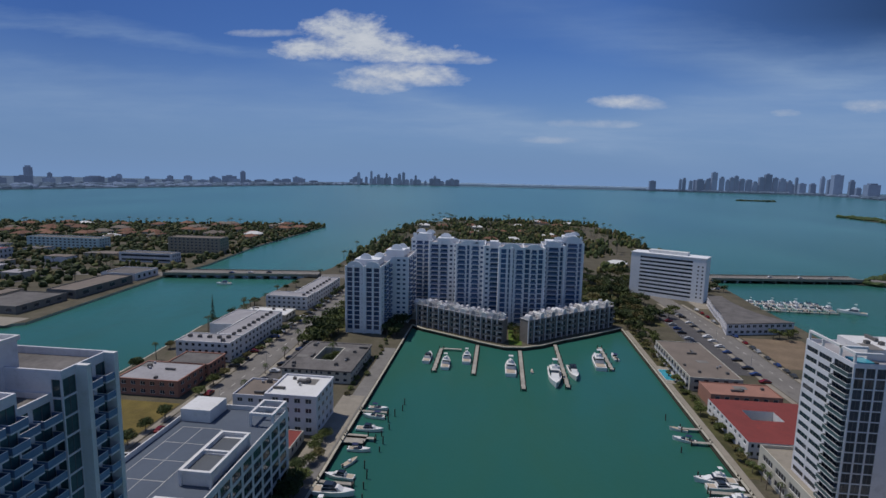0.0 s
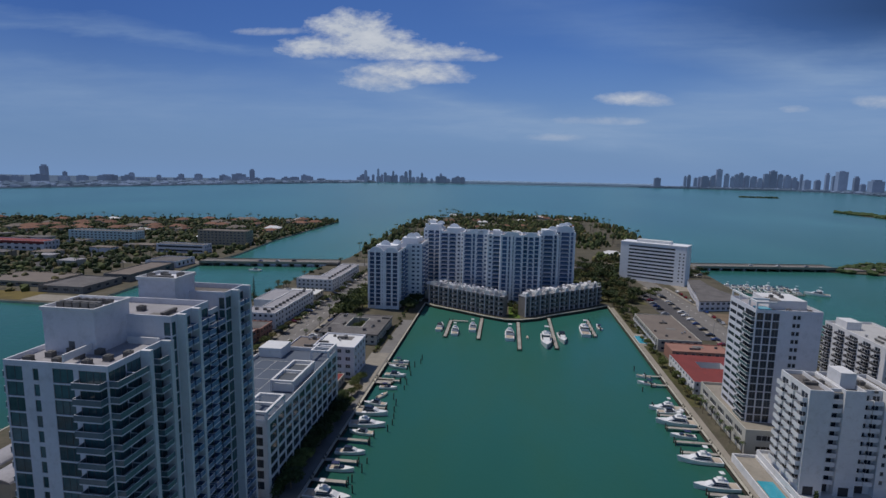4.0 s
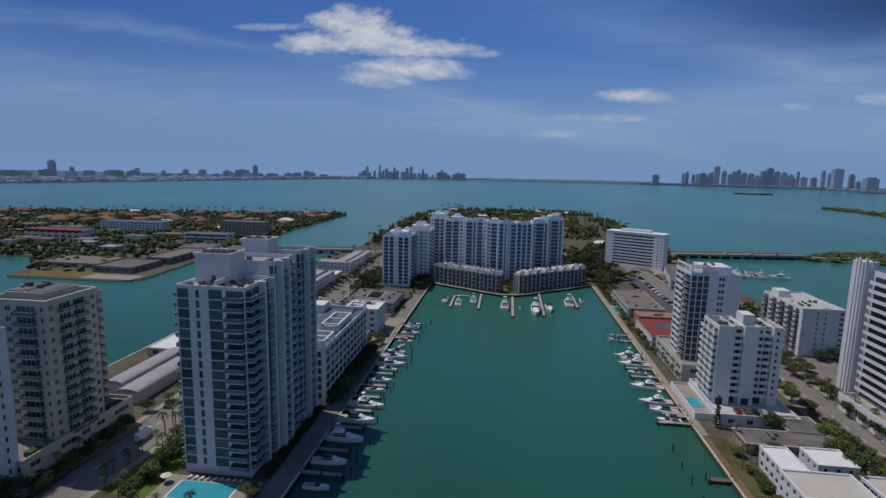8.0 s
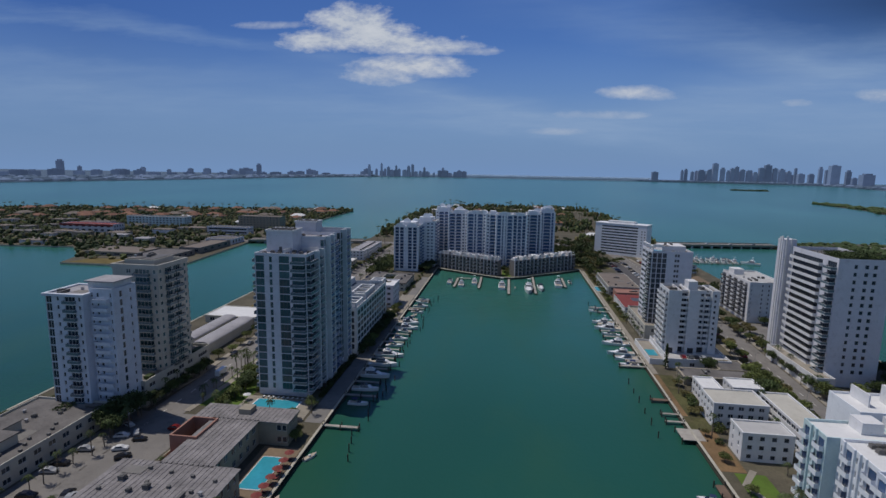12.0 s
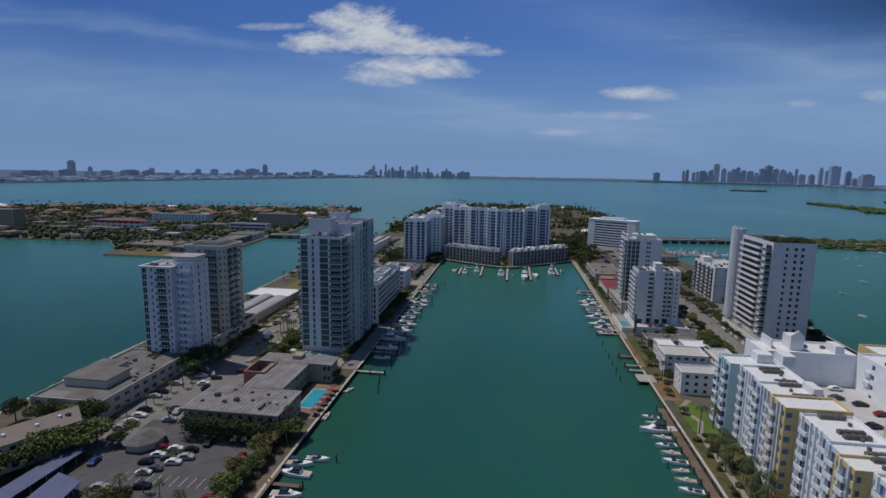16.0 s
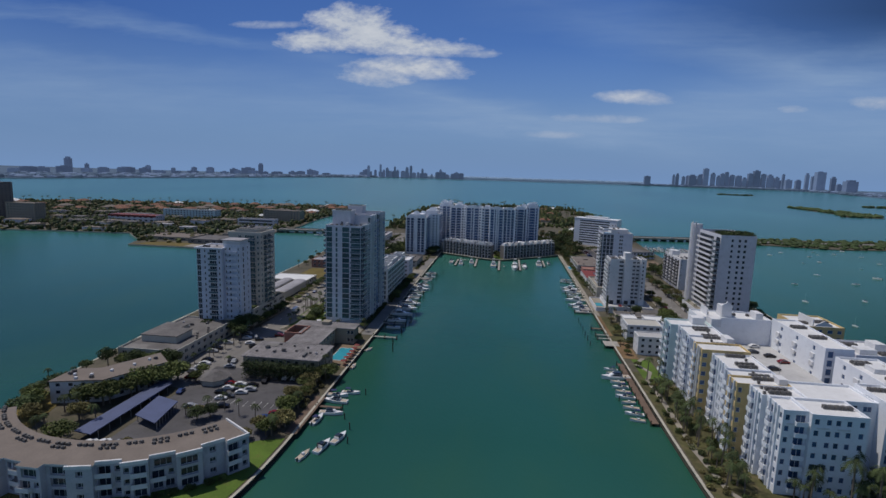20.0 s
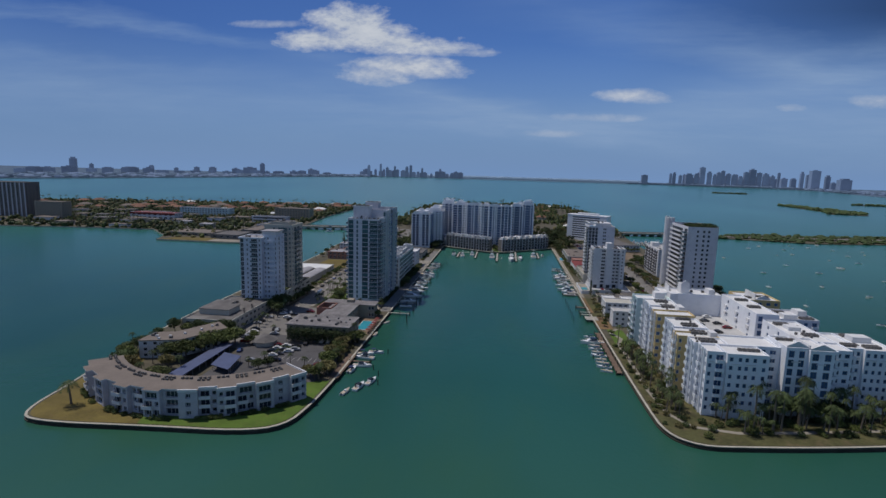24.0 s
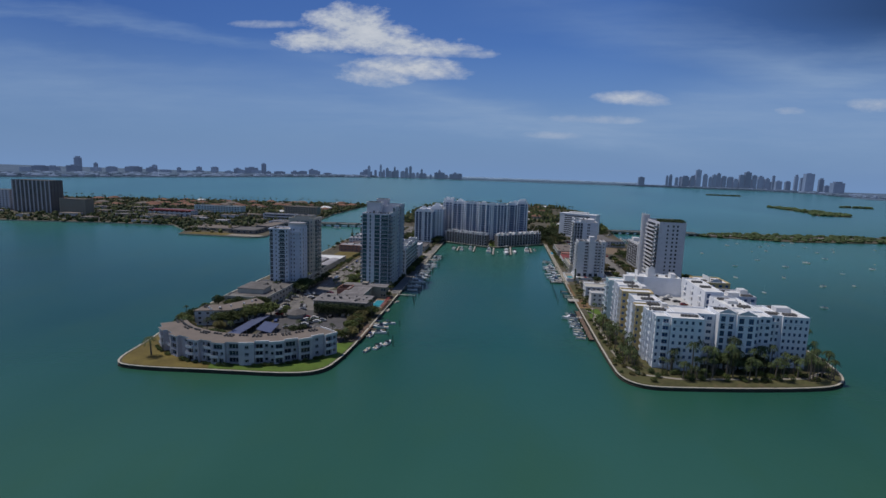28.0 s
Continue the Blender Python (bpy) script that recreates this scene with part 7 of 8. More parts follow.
dock(59.2, 61.8, -282, -222, "browndeck", "long brown boat dock below the courtyard block")
dock(56, 63, -167, -165, "browndeck", "small brown dock on the east quay")
dock(58, 65.5, -198, -190, "wood", "wide pale dock on the east quay", True, 1.62)
for y in (-178, -184):
    dock(56.5, 62.6, y - 0.6, y + 0.6, "wood", "small timber dock on the east quay")


def mooring(x, y):
    ob = new("mooring_post", PILE)
    ob.matrix_basis = pose(x, y, rng.uniform(-0.3, 0.8), rng.uniform(-2, 2), rng.uniform(-2, 2))
    tagged(ob, "dark timber mooring post standing in the basin", "mooring post", "mooring posts")


for i in range(40):
    y = -225 + i * 5.2
    if i % 9 != 4:
        mooring(-49 + rng.uniform(-2.5, 2), y)
for x, y in [(51, -150 - i * 9) for i in range(6)] + [(53, -240), (52, -262), (-50, -296), (-46, -303), (-44, -312), (-52, -318), (-48, -275), (53, -20), (51, -44)]:
    mooring(x, y)
for x, y0, y1 in ((185, 168, 190), (205, 168, 198), (222, 172, 200)):
    dock(x - 1, x + 1, y0, y1, "wood", "floating pier of the east marina")
dock(172, 224, 166, 168, "wood", "main walkway of the east marina")

# ---------- boats ----------


def hull_mesh(L, B, H, mats=("hull", "navy")):
    mb = MB()
    st = []
    N = 9
    for i in range(N):
        s = i / (N - 1)
        b = B / 2 * (1.0 - 0.08 * (1 - s)) * (1 - max(0, (s - 0.45) / 0.55) ** 2.2)
        top = H * (0.85 + 0.35 * s * s)
        b = max(b, 0.03)
        x = -L / 2 + L * s
        ring = [(x, -b * 0.55, -0.35), (x, -b * 0.92, 0.15), (x + 0.04 * L * s, -b, top), (x + 0.04 * L * s, b, top), (x, b * 0.92, 0.15), (x, b * 0.55, -0.35)]
        st.append([len(mb.v) + k for k in range(6)])
        mb.v += ring
    for a, b in zip(st, st[1:]):
        for k in range(6):
            j = (k + 1) % 6
            mb.f.append((a[k], b[k], b[j], a[j]))
            mb.m.append(2 if k == 2 else 1 if k in (5,) else 0)
    mb.f.append(tuple(st[0]))
    mb.m.append(0)
    mb.f.append(tuple(st[-1])[::-1])
    mb.m.append(0)
    return mb


def wedge(mb, x0, x1, w0, w1, z0, z1, rake_f, rake_b, mi=0):
    """A cabin with raked ends."""
    n = len(mb.v)
    mb.v += [(x0, -w0, z0), (x1, -w1, z0), (x1, w1, z0), (x0, w0, z0), (x0 + rake_b, -w0 * 0.88, z1), (x1 - rake_f, -w1 * 0.85, z1), (x1 - rake_f, w1 * 0.85, z1), (x0 + rake_b, w0 * 0.88, z1)]
    for q in ((0, 3, 2, 1), (4, 5, 6, 7), (0, 1, 5, 4), (1, 2, 6, 5), (2, 3, 7, 6), (3, 0, 4, 7)):
        mb.f.append(tuple(n + i for i in q))
        mb.m.append(mi)
    return mb


def make_boat(name, kind, L, lab):
    b = thing(name, lab, "boat", Matrix.Translation((0, 0, -400)), "moored boats")
    B, H = L * 0.30, 0.55 + L * 0.075
    hull_mesh(L, B, H).put("hull", ["hull", "navy", "hull" if kind != "skiff" else "teak"], b)
    if kind in ("cruiser", "yacht"):
        cab = wedge(MB(), -L * 0.22, L * 0.28, B * 0.40, B * 0.30, H * 0.95, H + 0.9, L * 0.13, 0.2).put("cabin", "hull", b)
        wedge(MB(), -L * 0.20, L * 0.16, B * 0.41, B * 0.35, H + 0.25, H + 0.75, L * 0.05, 0.2).put("cabin_window", "glass", cab, "dark cabin window band")
        MB().box(-L * 0.47, -L * 0.23, -B * 0.36, B * 0.36, H * 0.88, H * 0.93).put("cockpit_floor", "teak", b)
        wedge(MB(), -L * 0.18, L * 0.10, B * 0.36, B * 0.30, H + 0.904, H + 1.5, L * 0.06, 0.1).put("windscreen", "glass", b)
    if kind == "yacht":
        top_ = wedge(MB(), -L * 0.22, L * 0.06, B * 0.38, B * 0.32, H + 1.504, H + 1.75, 0.3, 0.0).put("hardtop", "hull", b)
        wedge(MB(), -L * 0.14, L * 0.02, B * 0.24, B * 0.22, H + 1.754, H + 2.5, 0.3, 0.1).put("flybridge", "hull", b)
        for s in (-1, 1):
            MB().tube((-L * 0.12, s * B * 0.2, H + 2.4), (-L * 0.09, s * B * 0.12, H + 4.2), 0.06, 0.05, 5).put("tower_leg", "metal", top_)
        MB().box(-L * 0.14, -L * 0.03, -B * 0.2, B * 0.2, H + 4.2, H + 4.3).put("tower_top", "hull", top_)
    if kind == "runabout":
        wedge(MB(), -L * 0.02, L * 0.16, B * 0.36, B * 0.30, H * 1.0, H + 0.5, L * 0.1, 0.1).put("windscreen", "glass", b)
        MB().box(-L * 0.42, -L * 0.05, -B * 0.34, B * 0.34, H * 0.9, H * 0.96).put("cockpit_floor", "teak", b)
        MB().box(-L * 0.30, -L * 0.02, -B * 0.36, B * 0.36, H + 1.3, H + 1.36).put("canopy", "navy", b)
        can = b.children[-1]
        for s in (-1, 1):
            MB().tube((-L * 0.28, s * B * 0.33, H * 0.9), (-L * 0.26, s * B * 0.33, H + 1.3), 0.03, 0.03, 5).put("canopy_pole", "metal", can)
            MB().tube((-L * 0.05, s * B * 0.33, H * 0.9), (-L * 0.06, s * B * 0.33, H + 1.3), 0.03, 0.03, 5).put("canopy_pole", "metal", can)
        MB().box(-L * 0.53, -L * 0.48, -0.2, 0.2, 0.1, H + 0.3).put("outboard_motor", "rubber", b)
    if kind == "sail":
        wedge(MB(), -L * 0.15, L * 0.2, B * 0.28, B * 0.2, H, H + 0.5, 0.4, 0.2).put("cabin", "hull", b)
        MB().tube((L * 0.08, 0, H), (L * 0.08, 0, H + L * 1.25), 0.09, 0.05, 6).put("mast", "metal", b)
        MB().tube((L * 0.08, 0, H + 1.3), (-L * 0.35, 0, H + 1.3), 0.12, 0.1, 6).put("boom", "navy", b)
    if kind == "skiff":
        MB().box(-L * 0.1, L * 0.05, -B * 0.2, B * 0.2, H * 0.5, H + 0.5).put("console", "hull", b)
        MB().box(-L * 0.53, -L * 0.48, -0.2, 0.2, 0.1, H + 0.2).put("outboard_motor", "rubber", b)
    return b


BOATS = {"cruiser": make_boat("motor_cruiser", "cruiser", 10.5, "white motor cruiser with a dark-windowed cabin moored at a dock"), "yacht": make_boat("sport_yacht", "yacht", 14, "large white sport-fishing yacht with a flybridge at a dock"),
         "runabout": make_boat("runabout", "runabout", 7.5, "small white runabout with a navy canopy at a dock"), "sail": make_boat("sailing_boat", "sail", 9, "white sailing boat with a bare mast at anchor"),
         "skiff": make_boat("skiff", "skiff", 6, "small open white skiff on the water")}
USED = set()


def boat(kind, x, y, turn, s=1.0, lab=""):
    src = BOATS[kind]
    if kind in USED:
        ob = copy_thing(src, pose(x, y, 0.02, 0, 0, turn))
    else:
        USED.add(kind)
        ob = src
        ob.matrix_basis = pose(x, y, 0.02, 0, 0, turn)
    ob.scale = (s, s, s)
    if lab:
        ob["label"] = lab
    return ob


for k, x, y, tn, s in (("cruiser", -45.5, 31, 88, 1.25), ("yacht", -36, 25, 92, 1.05), ("yacht", -26.5, 34, 92, 1.05), ("yacht", -5, 23, 90, 1.3), ("yacht", 14.8, 15, -92, 1.5), ("cruiser", 24, 22, -88, 1.5),
                       ("yacht", 38, 38, 90, 1.35), ("runabout", 48, 48, 95, 1.2), ("skiff", 5, 22, 90, 0.7)):
    boat(k, x, y, tn, s)
for k, y, s, tn in (("runabout", -28, 1, 0), ("runabout", -35, 1.1, 180), ("cruiser", -45, 0.9, 0), ("runabout", -59, 1, 0), ("skiff", -67, 1, 60), ("cruiser", -75, 0.85, 180), ("cruiser", -83, 1.2, 0), ("yacht", -92, 0.9, 0),
                    ("cruiser", -98, 0.8, 180), ("cruiser", -111, 0.9, 0), ("runabout", -121, 1.1, 0), ("yacht", -135, 0.95, 0), ("cruiser", -147, 1.25, 0), ("yacht", -160, 1.0, 0), ("cruiser", -174, 1.0, 0), ("runabout", -187, 1.0, 0)):
    boat(k, -56.5 + rng.uniform(-0.8, 0.8), y, tn + rng.uniform(-4, 4), s)
for k, x, y, tn, s in (("runabout", -58.5, -278.5, 5, 1.1), ("cruiser", -57.5, -283.5, 178, 0.9), ("runabout", -59, -299, 80, 1.0), ("cruiser", -47.5, -310, 75, 0.75), ("skiff", -61, -248, 85, 0.9), ("skiff", -60, -225, 60, 0.8), ("cruiser", -56, -293.2, 4, 0.8), ("runabout", -54, -275, 3, 0.95), ("cruiser", -51, -316, 78, 0.8), ("skiff", -55, -322, 75, 1.0)):
    boat(k, x, y, tn, s)
for k, y, s, tn in (("yacht", -61, 0.85, 180), ("cruiser", -64.5, 0.9, 0), ("yacht", -73, 1.0, 180), ("runabout", -83, 1.1, 180), ("yacht", -99, 0.95, 180), ("yacht", -113.5, 0.9, 180), ("cruiser", -121, 1.0, 180), ("runabout", -129, 1.2, 180), ("skiff", -28, 1, 170), ("runabout", -36, 1, 160)):
    boat(k, 55.5 + rng.uniform(-0.8, 0.8), y, tn + rng.uniform(-4, 4), s)
for i, (k, s) in enumerate((("runabout", 0.8), ("skiff", 1), ("cruiser", 1.15), ("skiff", 1), ("runabout", 0.9), ("skiff", 1), ("runabout", 1), ("skiff", 0.9), ("skiff", 1), ("runabout", 0.9), ("skiff", 0.9))):
    boat(k, 55.2, -229 - i * 5, 180 + rng.uniform(-8, 8), s)
for i in range(20):
    boat(rng.choice(("cruiser", "yacht", "cruiser", "runabout")), 176 + (i % 10) * 5.2, 178 + (i // 10) * 13 + rng.uniform(-1, 1), 90 + rng.uniform(-4, 4), rng.uniform(0.8, 1.1), "white motor boat in the east marina")
boat("yacht", 236, 172, 150, 1.2, "large white yacht at the marina's outer end")
boat("cruiser", 168, 232, 160, 1.1, "white motor cruiser leaving the marina")
for i, (x, y) in enumerate(((341, 212), (326, 133), (349, 146), (404, 216), (370, 110), (254, 8), (227, -60), (349, 54), (275, -48), (223, -123), (288, -84), (244, -167), (413, 150), (442, 167), (391, 95), (350, -8), (322, -72), (403, 32), (456, 300), (388, 231), (292, -80), (480, 120), (520, 210), (360, 186), (317, 187), (380, 206), (433, 250), (426, 202), (456, 194), (252, 96), (300, 60), (430, 70), (310, 20), (505, 90))):
    boat("sail" if i % 3 == 0 else "skiff" if i % 3 == 1 else "cruiser", x, y, rng.uniform(100, 160), rng.uniform(0.42, 0.62) if i != 7 else 1.2, "small boat lying at anchor in the east bay")
boat("cruiser", -232, 175, 190, 1.1, "dark-hulled boat in the west channel")

# ---------- trees ----------


def palm_meshes(seed, h):
    r = random.Random(seed)
    tr = MB()
    px, py = r.uniform(-0.5, 0.5), r.uniform(-0.5, 0.5)
    pts = [(px * (i / 5) ** 2, py * (i / 5) ** 2, h * i / 5) for i in range(6)]
    for i in range(5):
        tr.tube(pts[i], pts[i + 1], 0.24 - 0.02 * i, 0.22 - 0.02 * i, 7)
    cr = MB()
    top = Vector(pts[-1])
    for k in range(15):
        a = 2.4 * k + r.uniform(-0.2, 0.2)
        el = r.uniform(-0.6, 1.05)
        L = r.uniform(1.8, 2.7)
        d = Vector((math.cos(a), math.sin(a), 0))
        s = Vector((-d.y, d.x, 0))

        def rib(q):
            return top + d * (L * q * (1 - 0.15 * q)) + Vector((0, 0, L * (el * q - (0.5 + 0.45 * el) * q * q * 1.35)))

        n = 9
        for j in range(n):
            q = 0.12 + 0.86 * j / (n - 1)
            p, p2 = rib(q), rib(min(q + 0.075, 1.02))
            w = 0.55 * (0.45 + 0.75 * math.sin(3.0 * q)) * r.uniform(0.8, 1.15)
            for sg in (-1, 1):
                tip = p2 + s * (sg * w) + d * (0.35 * w) - Vector((0, 0, w * r.uniform(0.35, 0.75)))
                cr.face([p, p2, tip] if sg < 0 else [p2, p, tip])
        for j in range(4):
            p, p2 = rib(j / 4), rib((j + 1) / 4)
            cr.face([p - s * 0.06, p + s * 0.06, p2 + s * 0.04, p2 - s * 0.04])
    return tr.mesh("trunk", ["bark"]), cr.mesh("crown", ["palm"])


def tree_meshes(seed, h, rad, leaf, n=1500):
    r = random.Random(seed)
    tr = MB()
    tr.tube((0, 0, 0), (r.uniform(-.2, .2), r.uniform(-.2, .2), h * 0.45), 0.3, 0.2, 7)
    cr = MB()
    for k in range(6):
        a = 6.283 * k / 6 + r.uniform(-0.4, 0.4)
        q = (rad * 0.55 * math.cos(a), rad * 0.55 * math.sin(a), h * r.uniform(0.6, 0.78))
        tr.tube((0, 0, h * 0.42), q, 0.15, 0.06, 5)
        cluster(r, n // 7, rad * 0.55, rad * 0.55, h * 0.2, rad * 0.078, 0, cr, q)
    cluster(r, n // 7, rad * 0.6, rad * 0.6, h * 0.22, rad * 0.08, 0, cr, (0, 0, h * 0.78))
    return tr.mesh("trunk", ["bark"]), cr.mesh("crown", [leaf])


PALMS = [palm_meshes(s, h) for s, h in ((1, 8.5), (2, 7.0), (3, 10.0), (4, 6.0))]
TREES = [tree_meshes(11, 7, 3.6, "leaf"), tree_meshes(12, 8, 4.2, "leafdark"), tree_meshes(13, 6, 3.4, "leafyellow"), tree_meshes(14, 6.5, 3.8, "leaf")]
BUSH = []
for sd, lf in ((21, "leaf"), (22, "leafdark"), (23, "leafyellow")):
    BUSH.append(cluster(random.Random(sd), 300, 1.2, 1.2, 0.8, 0.16, 0, None, (0, 0, 0.75)).mesh("foliage", [lf]))
TR = random.Random(5)


FARP = MB()


def far_palm(x, y, s):
    """A small palm for the far shores, added to one mesh."""
    h = 9 * s * TR.uniform(0.8, 1.15)
    FARP.tube((x, y, 1.5), (x + TR.uniform(-0.5, 0.5), y, 1.5 + h), 0.28, 0.2, 5, 0)
    for k in range(13):
        a, el = 6.283 * k / 13 + TR.uniform(-0.2, 0.2), TR.uniform(-0.3, 0.9)
        d = Vector((math.cos(a), math.sin(a), 0))
        sd = Vector((-d.y, d.x, 0)) * 0.5 * s
        c = Vector((x, y, 1.5 + h))
        p = [c, c + d * 1.5 * s + Vector((0, 0, (el * 1.2 - 0.2) * s)), c + d * 3.0 * s + Vector((0, 0, (el - 1.3) * s))]
        FARP.face([p[0] - sd * 0.3, p[0] + sd * 0.3, p[1] + sd, p[1] - sd], 1)
        FARP.face([p[1] - sd, p[1] + sd, p[2] + sd * 0.1, p[2] - sd * 0.1], 1)


FART = MB()


def far_tree(x, y, s, which):
    """A light tree for the far streets, added to one mesh."""
    h, rad = TREE_SIZES[which][0] * s * TR.uniform(0.85, 1.15), TREE_SIZES[which][1] * s * TR.uniform(0.85, 1.15)
    FART.tube((x, y, 1.5), (x + TR.uniform(-0.3, 0.3), y, 1.5 + h * 0.6), 0.25, 0.12, 5, 0)
    for k in range(5):
        a = 6.283 * k / 5 + TR.uniform(-0.5, 0.5)
        cluster(TR, 38, rad * 0.55, rad * 0.55, h * 0.2, rad * 0.15, which + 1, FART, (x + rad * 0.5 * math.cos(a), y + rad * 0.5 * math.sin(a), 1.5 + h * TR.uniform(0.6, 0.8)))


TREE_SIZES = ((7, 3.6), (8, 4.2), (6, 3.4), (6.5, 3.8))


def palm(x, y, s=1.0, z=1.5, group="palms", lab="tall palm with a ragged crown"):
    if y > 20:
        return far_palm(x, y, s)
    t = thing("palm_tree", lab, "palm", pose(x, y, z, 0, 0, TR.uniform(0, 360)) @ Matrix.Scale(s * TR.uniform(0.85, 1.15), 4), group)
    a, b = PALMS[TR.randrange(4)]
    shared("trunk", a, t, Matrix())
    shared("crown", b, t, Matrix())


def tree(x, y, s=1.0, z=1.5, which=None, group="street trees", lab="leafy tree with an uneven crown"):
    which = TR.randrange(4) if which is None else which
    if y > 20:
        return far_tree(x, y, s, which)
    t = thing("tree", lab, "tree", pose(x, y, z, 0, 0, TR.uniform(0, 360)) @ Matrix.Diagonal((s * TR.uniform(0.85, 1.2), s * TR.uniform(0.85, 1.2), s * TR.uniform(0.8, 1.1), 1)), group)
    a, b = TREES[which]
    shared("trunk", a, t, Matrix())
    shared("crown", b, t, Matrix())


def bush(x, y, s=1.0, z=1.5, which=None):
    t = new("shrub", BUSH[TR.randrange(3) if which is None else which])
    t.matrix_basis = pose(x, y, z, 0, 0, TR.uniform(0, 360)) @ Matrix.Scale(s * TR.uniform(0.8, 1.3), 4)
    tagged(t, "low rounded green garden shrub", "shrub", "shrubs")


def hedge(x0, x1, y0, y1, h, leaf, lab, z=1.5):
    r = random.Random(int(abs(x0 * 7 + y0 * 3)))
    mb = MB()
    n = int(2.6 * ((x1 - x0) * (y1 - y0) * 5 + (x1 - x0 + y1 - y0) * h * 4))
    for _ in range(n):
        cluster(r, 1, 0.3, 0.3, 0.3, 0.32, 0, mb, (r.uniform(x0, x1), r.uniform(y0, y1), z + h * math.sqrt(r.random()) * r.uniform(0.85, 1.1)))
    return tagged(mb.put("hedge", leaf), lab, "hedge", kind="stuff")


# west tip and car park
lone = thing("palm_tree", "lone broad palm on the dry grass of the island's tip", "palm", pose(-149, -352, 1.5, 0, 0, 40) @ Matrix.Diagonal((1.75, 1.75, 1.4, 1)), "palms")
shared("trunk", PALMS[3][0], lone, Matrix())
shared("crown", PALMS[3][1], lone, Matrix())
for x, y in ((-70, -278), (-68, -285), (-70, -302), (-72, -308), (-78, -307), (-69, -314), (-76, -318), (-68, -294), (-66, -270), (-69, -262)):
    palm(x, y, 0.72 + 0.2 * TR.random()) if TR.random() < 0.6 else tree(x, y, 0.62, which=2)
for x, y in ((-71, -274), (-72, -290), (-70, -299), (-74, -312), (-67, -308), (-66, -265)):
    tree(x, y, 1.05, which=TR.choice((2, 2, 0)))
for i in range(13):
    tree(-69 + TR.uniform(-3.5, 2.5), -264 - i * 4.2, TR.uniform(0.65, 0.95), which=TR.choice((2, 2, 0, 3)))
for i in range(12):
    bush(-68 + TR.uniform(-3, 3), -262 - i * 4.4, 1.0, which=2)
for x, y in ((-129.5, -290), (-126.5, -284.5), (-132.5, -295.5), (-124.5, -279.5), (-136, -302)):
    tree(x, y, 1.3, which=TR.choice((0, 3)), lab="large spreading tree beside the cranked block")
hedge(132, 150.6, -141.6, -127, 3.2, "leafdark", "dark green roof garden on the finned tower", 54.0)
hedge(-101, -70.5, -273.5, -268.5, 7.2, "leafdark", "tall dark hedge in front of the ribbed-roof block")
for x, y in ((-130, -287), (-127, -282), (-133, -292), (-137, -304), (-141, -306)):
    tree(x, y, 1.35, which=TR.choice((0, 0, 3)))
for x, y in ((-146, -311), (-140, -312), (-136, -316), (-150, -320), (-143, -322), (-134, -325), (-156, -316), (-130, -330), (-138, -330), (-158, -310), (-128, -318)):
    palm(x, y, 0.9) if TR.random() < 0.4 else tree(x, y, 1.05)
for x, y in ((-160, -300), (-163, -306), (-162, -296), (-150, -270), (-146, -269), (-156, -269), (-162, -271),  (-142, -268.5), (-138, -268), (-134, -268)):
    tree(x, y, 1.0, which=TR.choice((1, 0)))
for x, y in ((-98, -309), (-95, -306), (-118, -272), (-117, -279), (-108, -331), (-95, -329), (-100, -333), (-88, -325)):
    tree(x, y, 0.75)
for x, y in ((-93, -300), (-104, -306), (-99, -301), (-86, -303), (-112, -262)):
    palm(x, y, 0.8)
hedge(-107, -97, -301.5, -299.5, 1.1, "leafyellow", "low yellow-green hedge on a car park island")
hedge(-101, -91, -281.4, -280.4, 1.0, "leaf", "low hedge between rows of parked cars")
for i in range(44):
    a = radians(TR.uniform(-138, -40))
    bush(CX + 57.0 * math.cos(a), CY + 56.8 * math.sin(a), 0.9, which=TR.choice((0, 1, 1)))
for i in range(14):
    a = radians(-135 + 7 * i)
    bush(CX + 41 * math.cos(a), CY + 41 * math.sin(a), 1.3)
for x, y in ((-98, -240), (-95, -232), (-99, -228), (-97, -245), (-93, -226)):
    palm(x, y, 0.7)
for x, y in ((-170, -292), (-167, -299), (-165, -286), (-166, -304)):
    palm(x, y, 0.7)
for x, y in ((-168, -222), (-166, -248), (-167, -277)):
    tree(x, y, 0.6, which=1)
for i in range(12):
    palm(-126 + TR.uniform(-3, 3), -206 - i * 5, 0.75)
# gardens and street on the west side
for x, y, q in ((-128, -211, 1.1), (-129, -218, 1.2), (-127, -224, 0.9), (-132, -221, 1.0), (-140, -221, 0.9), (-147, -221, 1.0), (-155, -219, 0.9), (-157, -212, 0.8)):
    tree(x, y, q, which=1, group="trees round the white tower", lab="dark leafy tree at the foot of the white tower")
for i in range(8):
    tree(-128.3 + TR.uniform(-0.6, 0.6), -201 + i * 4.6, TR.uniform(0.55, 0.8), which=TR.choice((1, 1, 0)), group="trees round the white tower", lab="dark leafy tree against the podium wall")
for x, y in ((83, -158), (84, -163), (82.5, -168), (84, -152), (78, -154), (71, -165), (70, -171), (72, -190), (76, -193), (82, -195), (88, -192), (90, -197), (69, -199), (90, -167), (96, -168), (99.5, -163)):
    bush(x, y, 1.6, which=TR.choice((0, 1, 1)))
tree(88, -134.5, 0.95, which=1)
tree(80, -153, 0.8, which=1)
hedge(-69.8, -67.6, -140, -84, 3.6, "leafdark", "dark planting between the garage block and the quay")
hedge(-71.2, -69.7, -186, -142, 1.5, "leafdark", "low dark hedge along the quay walk")
for i in range(34):
    palm(TR.uniform(-113, -98), -205 + i * 3.6 + TR.uniform(-1.5, 1.5), 0.72)
